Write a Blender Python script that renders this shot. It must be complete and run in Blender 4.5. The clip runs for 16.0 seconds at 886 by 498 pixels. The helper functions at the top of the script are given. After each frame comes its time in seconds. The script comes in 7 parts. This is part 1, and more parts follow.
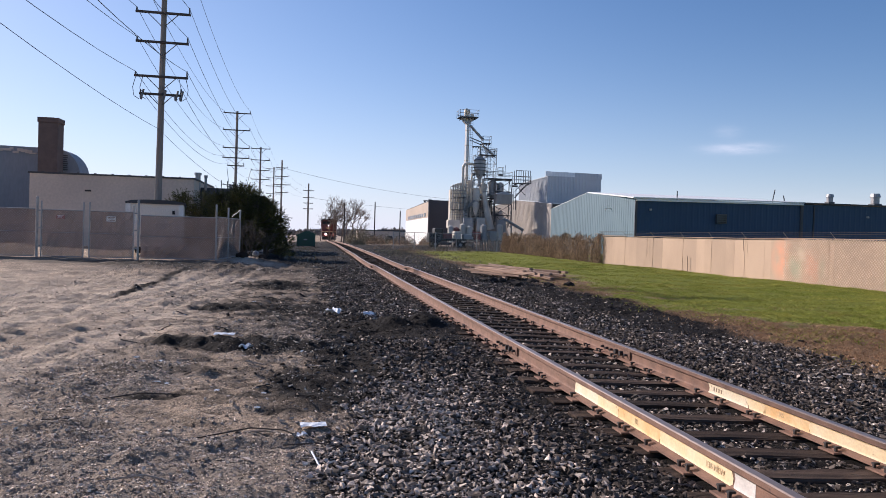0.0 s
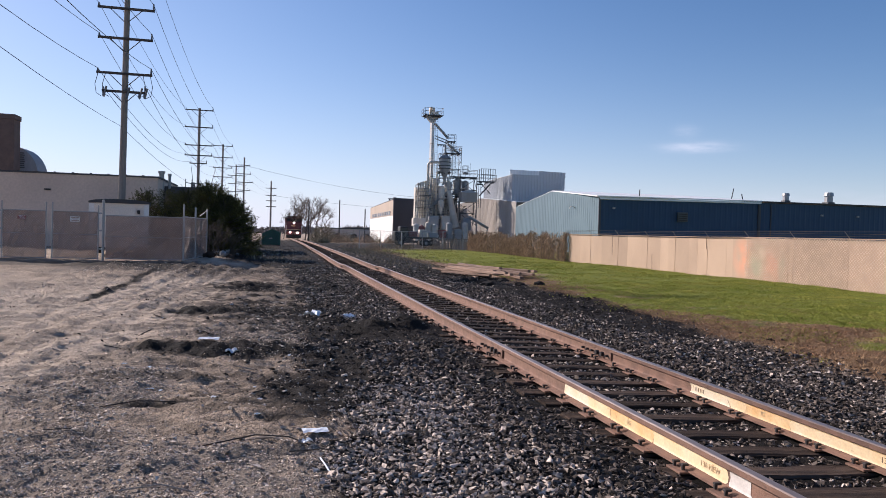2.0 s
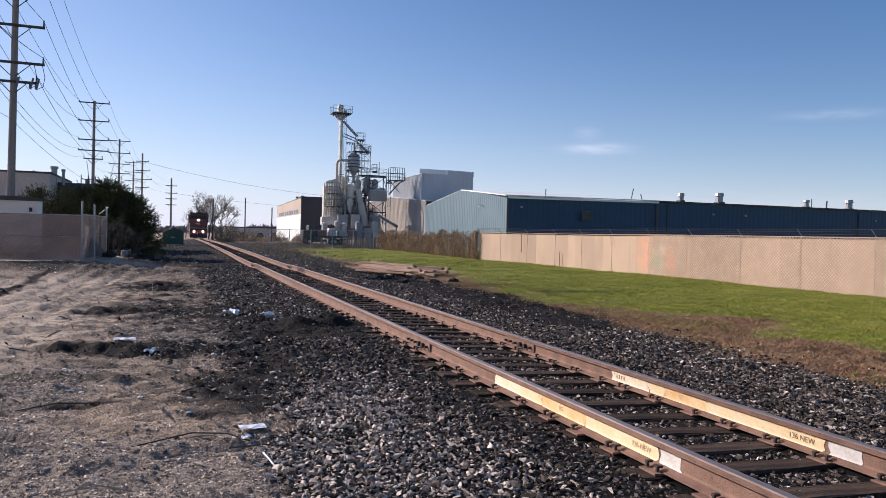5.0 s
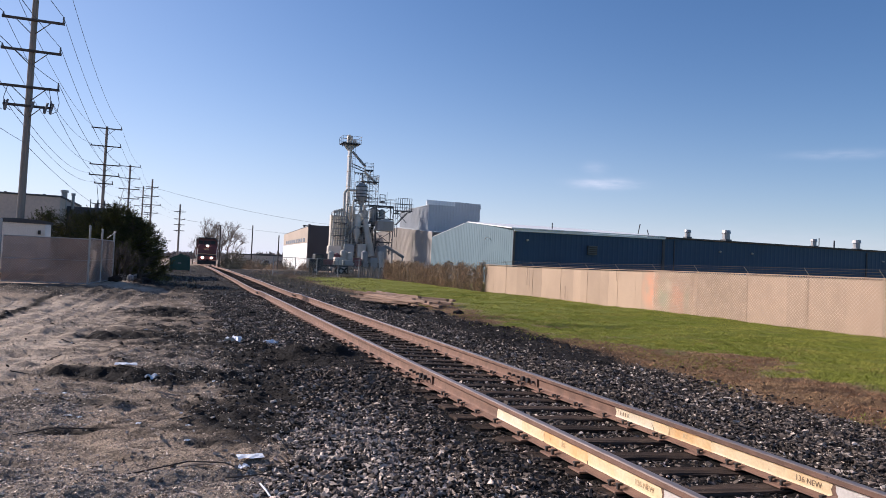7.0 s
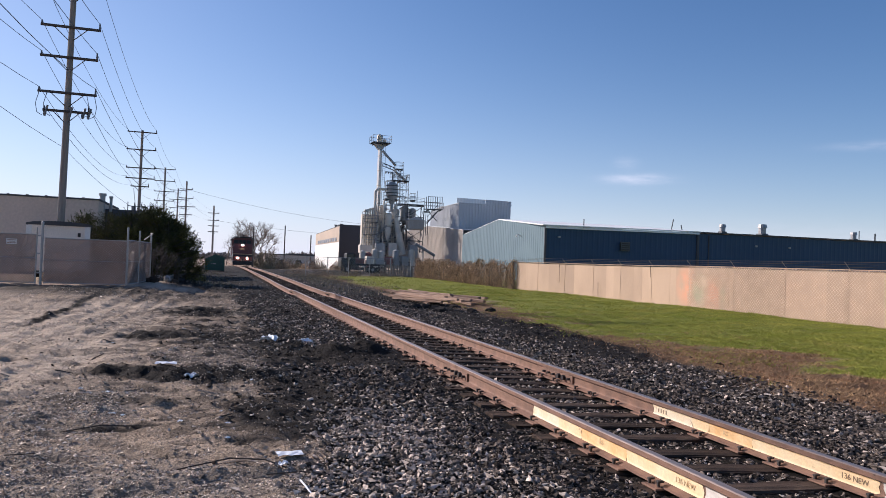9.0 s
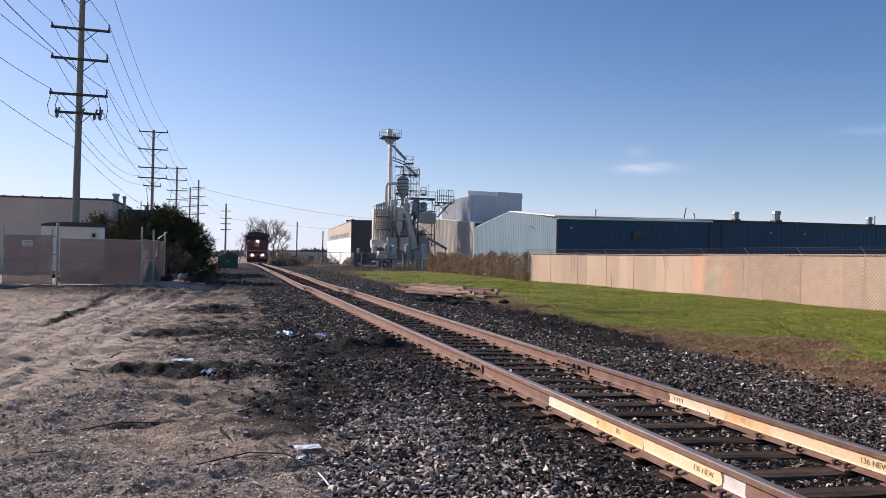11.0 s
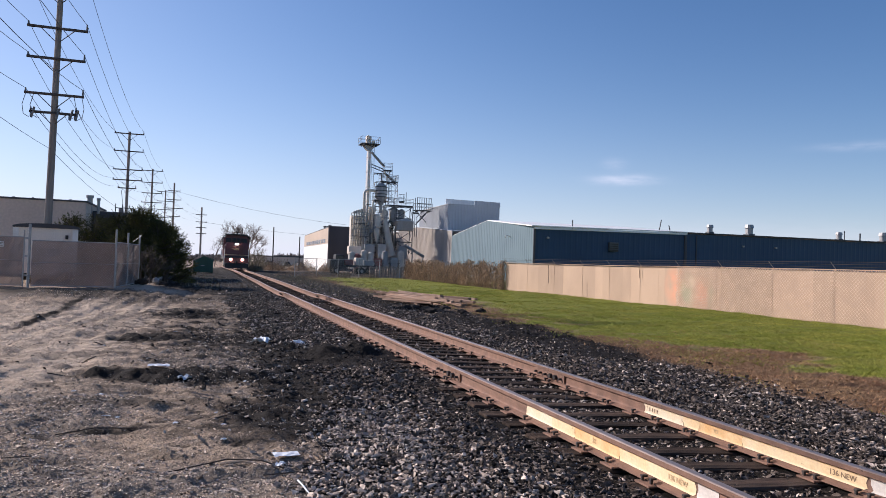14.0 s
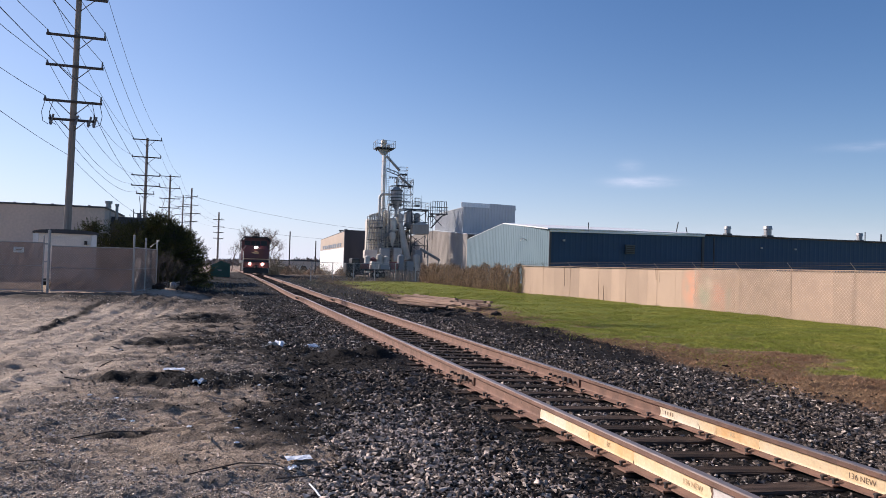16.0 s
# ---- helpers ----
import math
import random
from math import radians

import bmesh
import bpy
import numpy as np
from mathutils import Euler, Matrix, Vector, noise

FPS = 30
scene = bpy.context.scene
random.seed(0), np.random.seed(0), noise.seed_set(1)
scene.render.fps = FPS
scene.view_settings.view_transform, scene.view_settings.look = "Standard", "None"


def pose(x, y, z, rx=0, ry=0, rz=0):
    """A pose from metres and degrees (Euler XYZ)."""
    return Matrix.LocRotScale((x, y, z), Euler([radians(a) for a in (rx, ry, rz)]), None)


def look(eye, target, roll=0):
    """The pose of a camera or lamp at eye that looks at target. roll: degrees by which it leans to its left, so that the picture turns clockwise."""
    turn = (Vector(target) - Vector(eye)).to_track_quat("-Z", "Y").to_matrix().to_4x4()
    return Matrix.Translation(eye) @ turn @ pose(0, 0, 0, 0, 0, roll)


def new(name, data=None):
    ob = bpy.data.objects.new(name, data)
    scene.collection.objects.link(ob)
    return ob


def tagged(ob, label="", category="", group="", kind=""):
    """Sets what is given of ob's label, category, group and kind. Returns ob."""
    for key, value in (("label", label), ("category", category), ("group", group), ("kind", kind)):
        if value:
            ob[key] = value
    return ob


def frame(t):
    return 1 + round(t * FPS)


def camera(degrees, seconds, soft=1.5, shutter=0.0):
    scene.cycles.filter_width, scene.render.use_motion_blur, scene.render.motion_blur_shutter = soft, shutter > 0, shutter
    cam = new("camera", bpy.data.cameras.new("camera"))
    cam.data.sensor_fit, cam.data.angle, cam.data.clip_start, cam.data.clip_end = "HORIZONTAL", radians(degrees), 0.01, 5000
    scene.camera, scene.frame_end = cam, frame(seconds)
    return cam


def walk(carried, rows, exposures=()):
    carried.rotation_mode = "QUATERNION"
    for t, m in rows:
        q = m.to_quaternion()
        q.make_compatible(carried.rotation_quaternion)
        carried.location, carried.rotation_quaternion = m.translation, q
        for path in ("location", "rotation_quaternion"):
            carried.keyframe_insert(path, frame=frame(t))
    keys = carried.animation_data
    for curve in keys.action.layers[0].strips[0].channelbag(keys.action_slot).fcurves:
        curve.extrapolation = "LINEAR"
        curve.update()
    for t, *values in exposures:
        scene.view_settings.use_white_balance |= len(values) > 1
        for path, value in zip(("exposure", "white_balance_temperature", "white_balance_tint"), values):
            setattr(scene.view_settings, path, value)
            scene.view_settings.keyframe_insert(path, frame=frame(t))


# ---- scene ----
cam = camera(62.9, 16.0, soft=0.35)
PATH = [
    (0, (-2.576, -0.044, 1.519), (-2.221, 1.923, 1.48), 1.7),
    (0.5, (-2.809, -0.058, 1.559), (-2.381, 1.895, 1.501), 1.7),
    (1, (-2.869, -0.075, 1.591), (-2.402, 1.869, 1.53), 1.6),
    (1.5, (-2.866, -0.111, 1.598), (-2.394, 1.832, 1.549), 1.6),
    (2, (-2.894, -0.128, 1.602), (-2.44, 1.819, 1.559), 1.6),
    (2.5, (-2.903, -0.133, 1.598), (-2.443, 1.813, 1.553), 1.4),
    (3, (-2.911, -0.136, 1.583), (-2.405, 1.798, 1.527), 0.9),
    (3.5, (-3.025, -0.121, 1.509), (-2.447, 1.793, 1.438), 0.5),
    (4, (-3.139, -0.133, 1.547), (-2.486, 1.756, 1.471), 0.4),
    (4.2, (-3.156, -0.142, 1.55), (-2.481, 1.739, 1.479), 0.5),
    (6.5, (-3.138, -0.141, 1.553), (-2.46, 1.74, 1.582), 2.5),
    (7, (-3.135, -0.132, 1.552), (-2.457, 1.749, 1.599), 2.7),
    (7.5, (-3.143, -0.139, 1.551), (-2.475, 1.745, 1.604), 2.6),
    (8, (-3.155, -0.132, 1.546), (-2.509, 1.76, 1.598), 2.7),
    (8.5, (-3.165, -0.129, 1.546), (-2.545, 1.772, 1.59), 2.4),
    (9, (-3.169, -0.123, 1.545), (-2.571, 1.785, 1.583), 2.1),
    (11.5, (-3.182, -0.13, 1.534), (-2.615, 1.788, 1.551), 0.8),
    (12, (-3.197, -0.137, 1.534), (-2.629, 1.78, 1.552), 0.7),
    (12.5, (-3.222, -0.133, 1.528), (-2.647, 1.783, 1.55), 1.0),
    (13, (-3.246, -0.143, 1.529), (-2.66, 1.769, 1.555), 1.2),
    (13.5, (-3.236, -0.158, 1.537), (-2.63, 1.748, 1.57), 1.6),
    (14, (-3.233, -0.167, 1.547), (-2.606, 1.731, 1.589), 1.9),
    (14.5, (-3.21, -0.166, 1.541), (-2.572, 1.728, 1.592), 2.0),
    (15, (-3.204, -0.171, 1.541), (-2.568, 1.725, 1.597), 2.0),
    (15.5, (-3.201, -0.179, 1.545), (-2.584, 1.723, 1.6), 1.8),
    (16, (-3.192, -0.16, 1.544), (-2.607, 1.751, 1.594), 1.6),
]
walk(cam, [(t, look(eye, target, roll)) for t, eye, target, roll in PATH], exposures=[(0, 0.37, 5850, 19), (16, 0.37, 5850, 19)])

# ---- light ----
SUN_AZ, SUN_EL = -45.0, 28.0       # degrees: bearing from +y (left is negative), height
world = bpy.data.worlds.new("sky_world")
scene.world = world
world.use_nodes = True
wn, wl = world.node_tree.nodes, world.node_tree.links
sky = wn.new("ShaderNodeTexSky")
sky.sky_type, sky.sun_disc = "NISHITA", False
sky.sun_elevation, sky.sun_rotation = radians(SUN_EL), radians(SUN_AZ)
sky.air_density, sky.dust_density, sky.ozone_density = 1.0, 0.3, 2.8
bg = wn["Background"]
bg.inputs["Strength"].default_value = 0.080
geo = wn.new("ShaderNodeTexCoord")


def wmath(op, a, b=None):
    n = wn.new("ShaderNodeMath")
    n.operation = op
    for i, v in enumerate((a, b)):
        if v is None:
            continue
        if isinstance(v, (int, float)):
            n.inputs[i].default_value = v
        else:
            wl.new(v, n.inputs[i])
    return n.outputs[0]


# two thin wisps of cloud low in the sky
sep = wn.new("ShaderNodeSeparateXYZ")
wl.new(geo.outputs["Generated"], sep.inputs[0])
bear = wmath("ARCTAN2", sep.outputs[0], sep.outputs[1])
elev = wmath("ARCSINE", sep.outputs[2])
wns = wn.new("ShaderNodeTexNoise")
wmap = wn.new("ShaderNodeMapping")
wmap.inputs["Scale"].default_value = (14, 14, 60)
wl.new(geo.outputs["Generated"], wmap.inputs[0])
wl.new(wmap.outputs[0], wns.inputs["Vector"])
wns.inputs["Scale"].default_value, wns.inputs["Detail"].default_value = 2.2, 6
total = None
for az, el, wa, we, amt in ((32.2, 6.9, 2.0, 0.34, 1.0), (31.4, 8.1, 0.8, 0.4, 0.3), (48.5, 9.0, 3.0, 0.3, 0.3), (41, 2.2, 16, 1.3, 0.35)):
    dx = wmath("DIVIDE", wmath("SUBTRACT", bear, radians(az)), radians(wa))
    dy = wmath("DIVIDE", wmath("SUBTRACT", elev, radians(el)), radians(we))
    r2 = wmath("ADD", wmath("MULTIPLY", dx, dx), wmath("MULTIPLY", dy, dy))
    m = wmath("MULTIPLY", wmath("EXPONENT", wmath("MULTIPLY", r2, -1.0)), amt)
    total = m if total is None else wmath("ADD", total, m)
cover = wmath("MULTIPLY", total, wmath("ADD", wmath("MULTIPLY", wns.outputs["Fac"], 1.6), -0.25))
cover = wmath("MINIMUM", wmath("MAXIMUM", cover, 0.0), 0.8)
wmix = wn.new("ShaderNodeMix")
wmix.data_type = "RGBA"
wl.new(cover, wmix.inputs["Factor"])
deep = wn.new("ShaderNodeHueSaturation")
deep.inputs["Saturation"].default_value = 1.14
wl.new(sky.outputs[0], deep.inputs["Color"])
wl.new(deep.outputs[0], wmix.inputs["A"])
wmix.inputs["B"].default_value = (8.0, 8.2, 8.6, 1)
# pale haze towards the horizon, all round, thicker under the sun
glare = wmath("ADD", wmath("MULTIPLY", wmath("COSINE", wmath("SUBTRACT", bear, radians(SUN_AZ))), 0.30), 0.75)
haze = wn.new("ShaderNodeMix")
haze.data_type = "RGBA"
veil = wmath("EXPONENT", wmath("DIVIDE", wmath("ABSOLUTE", elev), wmath("MULTIPLY", wmath("MULTIPLY", glare, glare), -radians(7.5))))
veil = wmath("MULTIPLY", wmath("MULTIPLY", veil, glare), 0.86)
# the bright aureole round the sun
away = wmath("DIVIDE", wmath("SUBTRACT", bear, radians(SUN_AZ)), 0.62)
over = wmath("DIVIDE", wmath("SUBTRACT", elev, radians(SUN_EL)), 0.62)
ring = wmath("MULTIPLY", wmath("EXPONENT", wmath("MULTIPLY", wmath("ADD", wmath("MULTIPLY", away, away), wmath("MULTIPLY", over, over)), -1.0)), 0.30)
clear = wmath("MULTIPLY", wmath("SUBTRACT", 1.0, veil), wmath("SUBTRACT", 1.0, ring))
wl.new(wmath("SUBTRACT", 1.0, clear), haze.inputs["Factor"])
wl.new(wmix.outputs["Result"], haze.inputs["A"])
haze.inputs["B"].default_value = (8.2, 8.5, 9.3, 1)
wl.new(haze.outputs["Result"], bg.inputs["Color"])

sun = new("sun", bpy.data.lights.new("sun", "SUN"))
sun.data.energy, sun.data.angle, sun.data.color = 5.0, radians(0.55), (1.0, 0.87, 0.70)
sun_dir = Vector((math.sin(radians(SUN_AZ)) * math.cos(radians(SUN_EL)), math.cos(radians(SUN_AZ)) * math.cos(radians(SUN_EL)), math.sin(radians(SUN_EL))))
sun.matrix_world = look(sun_dir * 200, (0, 0, 0))


# ---- materials ----
def mat(name, c, c2=None, scale=4.0, rough=0.75, metal=0.0, bump=0.15, fine=40.0, spots=None, rand=0.0, stretch=(1, 1, 1), coords="Object", glow=0.0, spec=0.5):
    """A surface with two scales of variation: patches from c to c2 and a fine grain, and relief. spots: (colour, amount) of stains."""
    m = bpy.data.materials.new(name)
    m.use_nodes = True
    n, l = m.node_tree.nodes, m.node_tree.links
    p = n["Principled BSDF"]
    p.inputs["Metallic"].default_value, p.inputs["Specular IOR Level"].default_value = metal, spec
    tc = n.new("ShaderNodeTexCoord")
    mp = n.new("ShaderNodeMapping")
    mp.inputs["Scale"].default_value = stretch
    l.new(tc.outputs[coords], mp.inputs[0])
    big, small = n.new("ShaderNodeTexNoise"), n.new("ShaderNodeTexNoise")
    for t, s, d in ((big, scale, 5), (small, fine, 4)):
        t.inputs["Scale"].default_value, t.inputs["Detail"].default_value = s, d
        l.new(mp.outputs[0], t.inputs["Vector"])
    c2 = c2 or tuple(v * 0.7 for v in c)
    ramp = n.new("ShaderNodeMapRange")
    ramp.inputs["From Min"].default_value, ramp.inputs["From Max"].default_value = 0.32, 0.68
    l.new(big.outputs["Fac"], ramp.inputs["Value"])
    mix = n.new("ShaderNodeMix")
    mix.data_type = "RGBA"
    mix.inputs["A"].default_value, mix.inputs["B"].default_value = (*c, 1), (*c2, 1)
    l.new(ramp.outputs[0], mix.inputs["Factor"])
    hue = n.new("ShaderNodeHueSaturation")
    l.new(mix.outputs["Result"], hue.inputs["Color"])
    val = n.new("ShaderNodeMapRange")
    val.inputs["To Min"].default_value, val.inputs["To Max"].default_value = 0.78, 1.22
    l.new(small.outputs["Fac"], val.inputs["Value"])
    out = val.outputs[0]
    if rand:
        oi = n.new("ShaderNodeObjectInfo")
        rm = n.new("ShaderNodeMapRange")
        rm.inputs["To Min"].default_value, rm.inputs["To Max"].default_value = 1 - rand, 1 + rand
        l.new(oi.outputs["Random"], rm.inputs["Value"])
        mu = n.new("ShaderNodeMath")
        mu.operation = "MULTIPLY"
        l.new(out, mu.inputs[0])
        l.new(rm.outputs[0], mu.inputs[1])
        out = mu.outputs[0]
    l.new(out, hue.inputs["Value"])
    colour = hue.outputs["Color"]
    if spots:
        st = n.new("ShaderNodeTexNoise")
        st.inputs["Scale"].default_value, st.inputs["Detail"].default_value, st.inputs["Roughness"].default_value = scale * 2.3, 8, 0.65
        l.new(mp.outputs[0], st.inputs["Vector"])
        sr = n.new("ShaderNodeMapRange")
        sr.inputs["From Min"].default_value, sr.inputs["From Max"].default_value = 0.72 - spots[1] * 0.4, 0.80 - spots[1] * 0.3
        l.new(st.outputs["Fac"], sr.inputs["Value"])
        sm = n.new("ShaderNodeMix")
        sm.data_type = "RGBA"
        sm.inputs["B"].default_value = (*spots[0], 1)
        l.new(sr.outputs[0], sm.inputs["Factor"])
        l.new(colour, sm.inputs["A"])
        colour = sm.outputs["Result"]
    l.new(colour, p.inputs["Base Color"])
    rr = n.new("ShaderNodeMapRange")
    rr.inputs["To Min"].default_value, rr.inputs["To Max"].default_value = max(rough - 0.12, 0.03), min(rough + 0.12, 1)
    l.new(small.outputs["Fac"], rr.inputs["Value"])
    l.new(rr.outputs[0], p.inputs["Roughness"])
    if bump:
        bp = n.new("ShaderNodeBump")
        bp.inputs["Strength"].default_value, bp.inputs["Distance"].default_value = bump, 0.02
        l.new(small.outputs["Fac"], bp.inputs["Height"])
        l.new(bp.outputs[0], p.inputs["Normal"])
    if glow:
        p.inputs["Emission Color"].default_value, p.inputs["Emission Strength"].default_value = (*c, 1), glow
    return m


def island(m, lo, hi):
    """Lets the pieces of a joined mesh differ in brightness, piece by piece."""
    n, l = m.node_tree.nodes, m.node_tree.links
    hue = next(x for x in n if x.bl_idname == "ShaderNodeHueSaturation")
    old = hue.inputs["Value"].links[0].from_socket
    g, r, mu = n.new("ShaderNodeNewGeometry"), n.new("ShaderNodeMapRange"), n.new("ShaderNodeMath")
    r.inputs["To Min"].default_value, r.inputs["To Max"].default_value = lo, hi
    mu.operation = "MULTIPLY"
    l.new(g.outputs["Random Per Island"], r.inputs["Value"])
    l.new(old, mu.inputs[0])
    l.new(r.outputs[0], mu.inputs[1])
    l.new(mu.outputs[0], hue.inputs["Value"])
    return m


M = {
    "stone": island(mat("crushed_stone", (0.132, 0.105, 0.086), (0.062, 0.050, 0.042), 26, 0.8, fine=150, bump=0.4, spec=0.10), 0.12, 2.0),
    "dusty": island(mat("dusty_stone", (0.52, 0.43, 0.355), (0.30, 0.245, 0.205), 26, 0.8, fine=150, bump=0.4, spec=0.12), 0.25, 1.8),
    "pebble": island(mat("pebbles", (0.66, 0.545, 0.44), (0.38, 0.312, 0.25), 30, 0.85, fine=160, spec=0.12), 0.2, 1.9),
    "clod": island(mat("mud_clods", (0.030, 0.025, 0.022), (0.017, 0.015, 0.014), 9, 0.95, fine=60, bump=0.5, spec=0.1), 0.6, 1.5),
    "rust": mat("rusty_rail_steel", (0.265, 0.150, 0.102), (0.17, 0.098, 0.068), 6, 0.75, 0.15, fine=70, bump=0.3, spots=((0.06, 0.04, 0.035), 0.25)),
    "polish": mat("worn_rail_head", (0.36, 0.28, 0.235), (0.27, 0.20, 0.165), 5, 0.42, 0.6, fine=60, bump=0.05, stretch=(1, 0.1, 1)),
    "iron": mat("dark_iron", (0.05, 0.042, 0.04), None, 8, 0.7, 0.3, fine=60),
    "tie": mat("weathered_tie_wood", (0.085, 0.058, 0.043), (0.028, 0.021, 0.017), 3, 0.92, fine=24, bump=0.9, rand=0.4, stretch=(0.35, 4, 4), spec=0.12, spots=((0.16, 0.125, 0.10), 0.12)),
    "yellow": mat("ochre_paint", (0.74, 0.44, 0.18), (0.80, 0.57, 0.30), 6, 0.6, fine=50, spots=((0.36, 0.19, 0.09), 0.24)),
    "cream": mat("cream_paint", (0.82, 0.66, 0.42), (0.80, 0.57, 0.30), 5, 0.6, fine=50, spots=((0.40, 0.24, 0.13), 0.22)),
    "chalk": mat("chalky_white_paint", (0.70, 0.65, 0.59), (0.58, 0.52, 0.46), 6, 0.7, fine=50, spots=((0.36, 0.27, 0.21), 0.2)),
    "pale": mat("pale_paint", (0.80, 0.71, 0.53), (0.78, 0.62, 0.40), 6, 0.6, fine=50, spots=((0.38, 0.24, 0.15), 0.22)),
    "white": mat("white_paint", (0.80, 0.78, 0.74), (0.68, 0.65, 0.60), 3, 0.6, fine=40, spots=((0.35, 0.30, 0.26), 0.05)),
    "ink": mat("dark_lettering", (0.27, 0.17, 0.10), None, 20, 0.7),
    "faint": mat("faded_lettering", (0.68, 0.50, 0.28), None, 20, 0.7),
    "timber": mat("pale_weathered_timber", (0.38, 0.25, 0.175), (0.21, 0.135, 0.095), 3, 0.85, fine=25, bump=0.4, rand=0.35, stretch=(4, 0.4, 4)),
    "pole": mat("weathered_pole_wood", (0.30, 0.26, 0.225), (0.20, 0.17, 0.148), 2, 0.9, fine=20, bump=0.4, stretch=(4, 4, 0.3)),
    "arm": mat("dark_crossarm_wood", (0.09, 0.075, 0.068), None, 3, 0.9, fine=30),
    "wire": mat("dull_cable", (0.05, 0.05, 0.055), None, 3, 0.6),
    "insul": mat("grey_insulator", (0.16, 0.16, 0.17), None, 5, 0.4),
    "galv": mat("galvanised_steel", (0.40, 0.39, 0.38), (0.31, 0.305, 0.30), 4, 0.5, 0.6, fine=50),
    "screen": mat("grey_brown_privacy_screen", (0.295, 0.243, 0.222), (0.235, 0.195, 0.178), 1.2, 0.9, fine=90, bump=0.4, spots=((0.36, 0.33, 0.31), 0.1)),
    "panel": mat("tan_fence_panel", (0.45, 0.318, 0.215), (0.395, 0.277, 0.188), 0.9, 0.7, fine=35, rand=0.13, stretch=(1, 1, 0.5), spots=((0.34, 0.24, 0.165), 0.14)),
    # blue cladding twice: side wall's shade and gable's sunlight put into the colours
    "blue": mat("blue_cladding_shaded", (0.007, 0.044, 0.114), (0.005, 0.036, 0.096), 0.3, 0.5, 0.0, fine=12, bump=0.05),
    "bluelit": mat("blue_cladding_sunlit", (0.135, 0.205, 0.235), (0.118, 0.182, 0.212), 0.3, 0.5, fine=10, bump=0.05, spots=((0.34, 0.40, 0.40), 0.06)),
    "greyclad": mat("grey_steel_cladding", (0.44, 0.46, 0.48), (0.38, 0.40, 0.42), 0.25, 0.55, fine=10, bump=0.05, spots=((0.28, 0.24, 0.21), 0.06)),
    "annex": mat("stained_beige_grey_cladding", (0.46, 0.41, 0.36), (0.36, 0.32, 0.275), 0.3, 0.65, fine=9, stretch=(1, 1, 0.3), spots=((0.30, 0.25, 0.2), 0.12)),
    "whiteroof": mat("white_roof_sheet", (0.82, 0.82, 0.80), (0.74, 0.74, 0.73), 0.3, 0.5, fine=8, bump=0.05),
    "darkroof": mat("dark_roof_edge", (0.07, 0.07, 0.075), None, 0.5, 0.7, fine=8),
    "whitewall": mat("white_building_wall", (0.80, 0.80, 0.78), (0.72, 0.72, 0.70), 0.2, 0.7, fine=6),
    "tanwall": mat("tan_upper_wall", (0.46, 0.37, 0.29), (0.40, 0.32, 0.25), 0.2, 0.8, fine=6),
    "slate": mat("dark_slate_wall", (0.085, 0.085, 0.095), (0.07, 0.07, 0.08), 0.2, 0.8, fine=6),
    "glass": mat("dark_window_glass", (0.03, 0.035, 0.045), None, 1, 0.12, bump=0),
    "tanblock": mat("tan_rendered_wall", (0.64, 0.53, 0.44), (0.53, 0.44, 0.37), 0.35, 0.88, fine=7, spots=((0.24, 0.20, 0.17), 0.13)),
    "greyshed": mat("blue_grey_shed_roof", (0.26, 0.27, 0.295), (0.21, 0.22, 0.245), 0.3, 0.7, fine=6, stretch=(1, 1, 0.3)),
    "brick": mat("dark_chimney_brick", (0.17, 0.115, 0.095), (0.12, 0.085, 0.075), 2, 0.9, fine=12, bump=0.4),
    "plant": mat("pale_painted_steel", (0.70, 0.64, 0.55), (0.54, 0.485, 0.41), 0.6, 0.55, 0.1, fine=9, spots=((0.27, 0.20, 0.15), 0.12)),
    "plantgrey": mat("grey_plant_steel", (0.40, 0.40, 0.39), (0.30, 0.305, 0.30), 0.6, 0.55, 0.3, fine=9, spots=((0.22, 0.15, 0.11), 0.1)),
    "plantdark": mat("dark_steelwork", (0.10, 0.105, 0.11), None, 1, 0.6, 0.3, fine=9),
    "red": mat("faded_red_paint", (0.30, 0.10, 0.085), (0.22, 0.085, 0.072), 1, 0.6, fine=10, spots=((0.3, 0.2, 0.17), 0.1)),
    "green": mat("green_dumpster_paint", (0.022, 0.085, 0.062), (0.018, 0.068, 0.05), 1.5, 0.5, fine=15, spots=((0.08, 0.06, 0.05), 0.08)),
    "vine": island(mat("dry_vine_leaves", (0.42, 0.29, 0.18), (0.19, 0.132, 0.08), 1.2, 0.9, fine=12), 0.45, 1.5),
    "needle": island(mat("cedar_foliage", (0.125, 0.112, 0.032), (0.036, 0.040, 0.018), 0.9, 0.85, fine=20, spec=0.2), 0.4, 1.7),
    "bark": mat("bark", (0.10, 0.078, 0.062), None, 5, 0.95, fine=25, bump=0.5),
    "twig": mat("bare_twigs", (0.19, 0.145, 0.115), (0.14, 0.11, 0.09), 3, 0.95),
    "blade": island(mat("lawn_grass", (0.225, 0.262, 0.036), (0.37, 0.345, 0.07), 0.5, 0.8, fine=4, spec=0.2), 0.65, 1.35),
    "straw": island(mat("dry_grass", (0.42, 0.28, 0.15), (0.30, 0.155, 0.085), 0.8, 0.9, fine=6, spec=0.15), 0.5, 1.5),
    "scrub": island(mat("dull_scrub", (0.24, 0.195, 0.125), (0.17, 0.15, 0.095), 0.8, 0.9, fine=6), 0.5, 1.5),
    "farwood": island(mat("distant_bare_woods", (0.17, 0.145, 0.135), (0.14, 0.13, 0.12), 0.02, 0.95, fine=0.3), 0.7, 1.3),
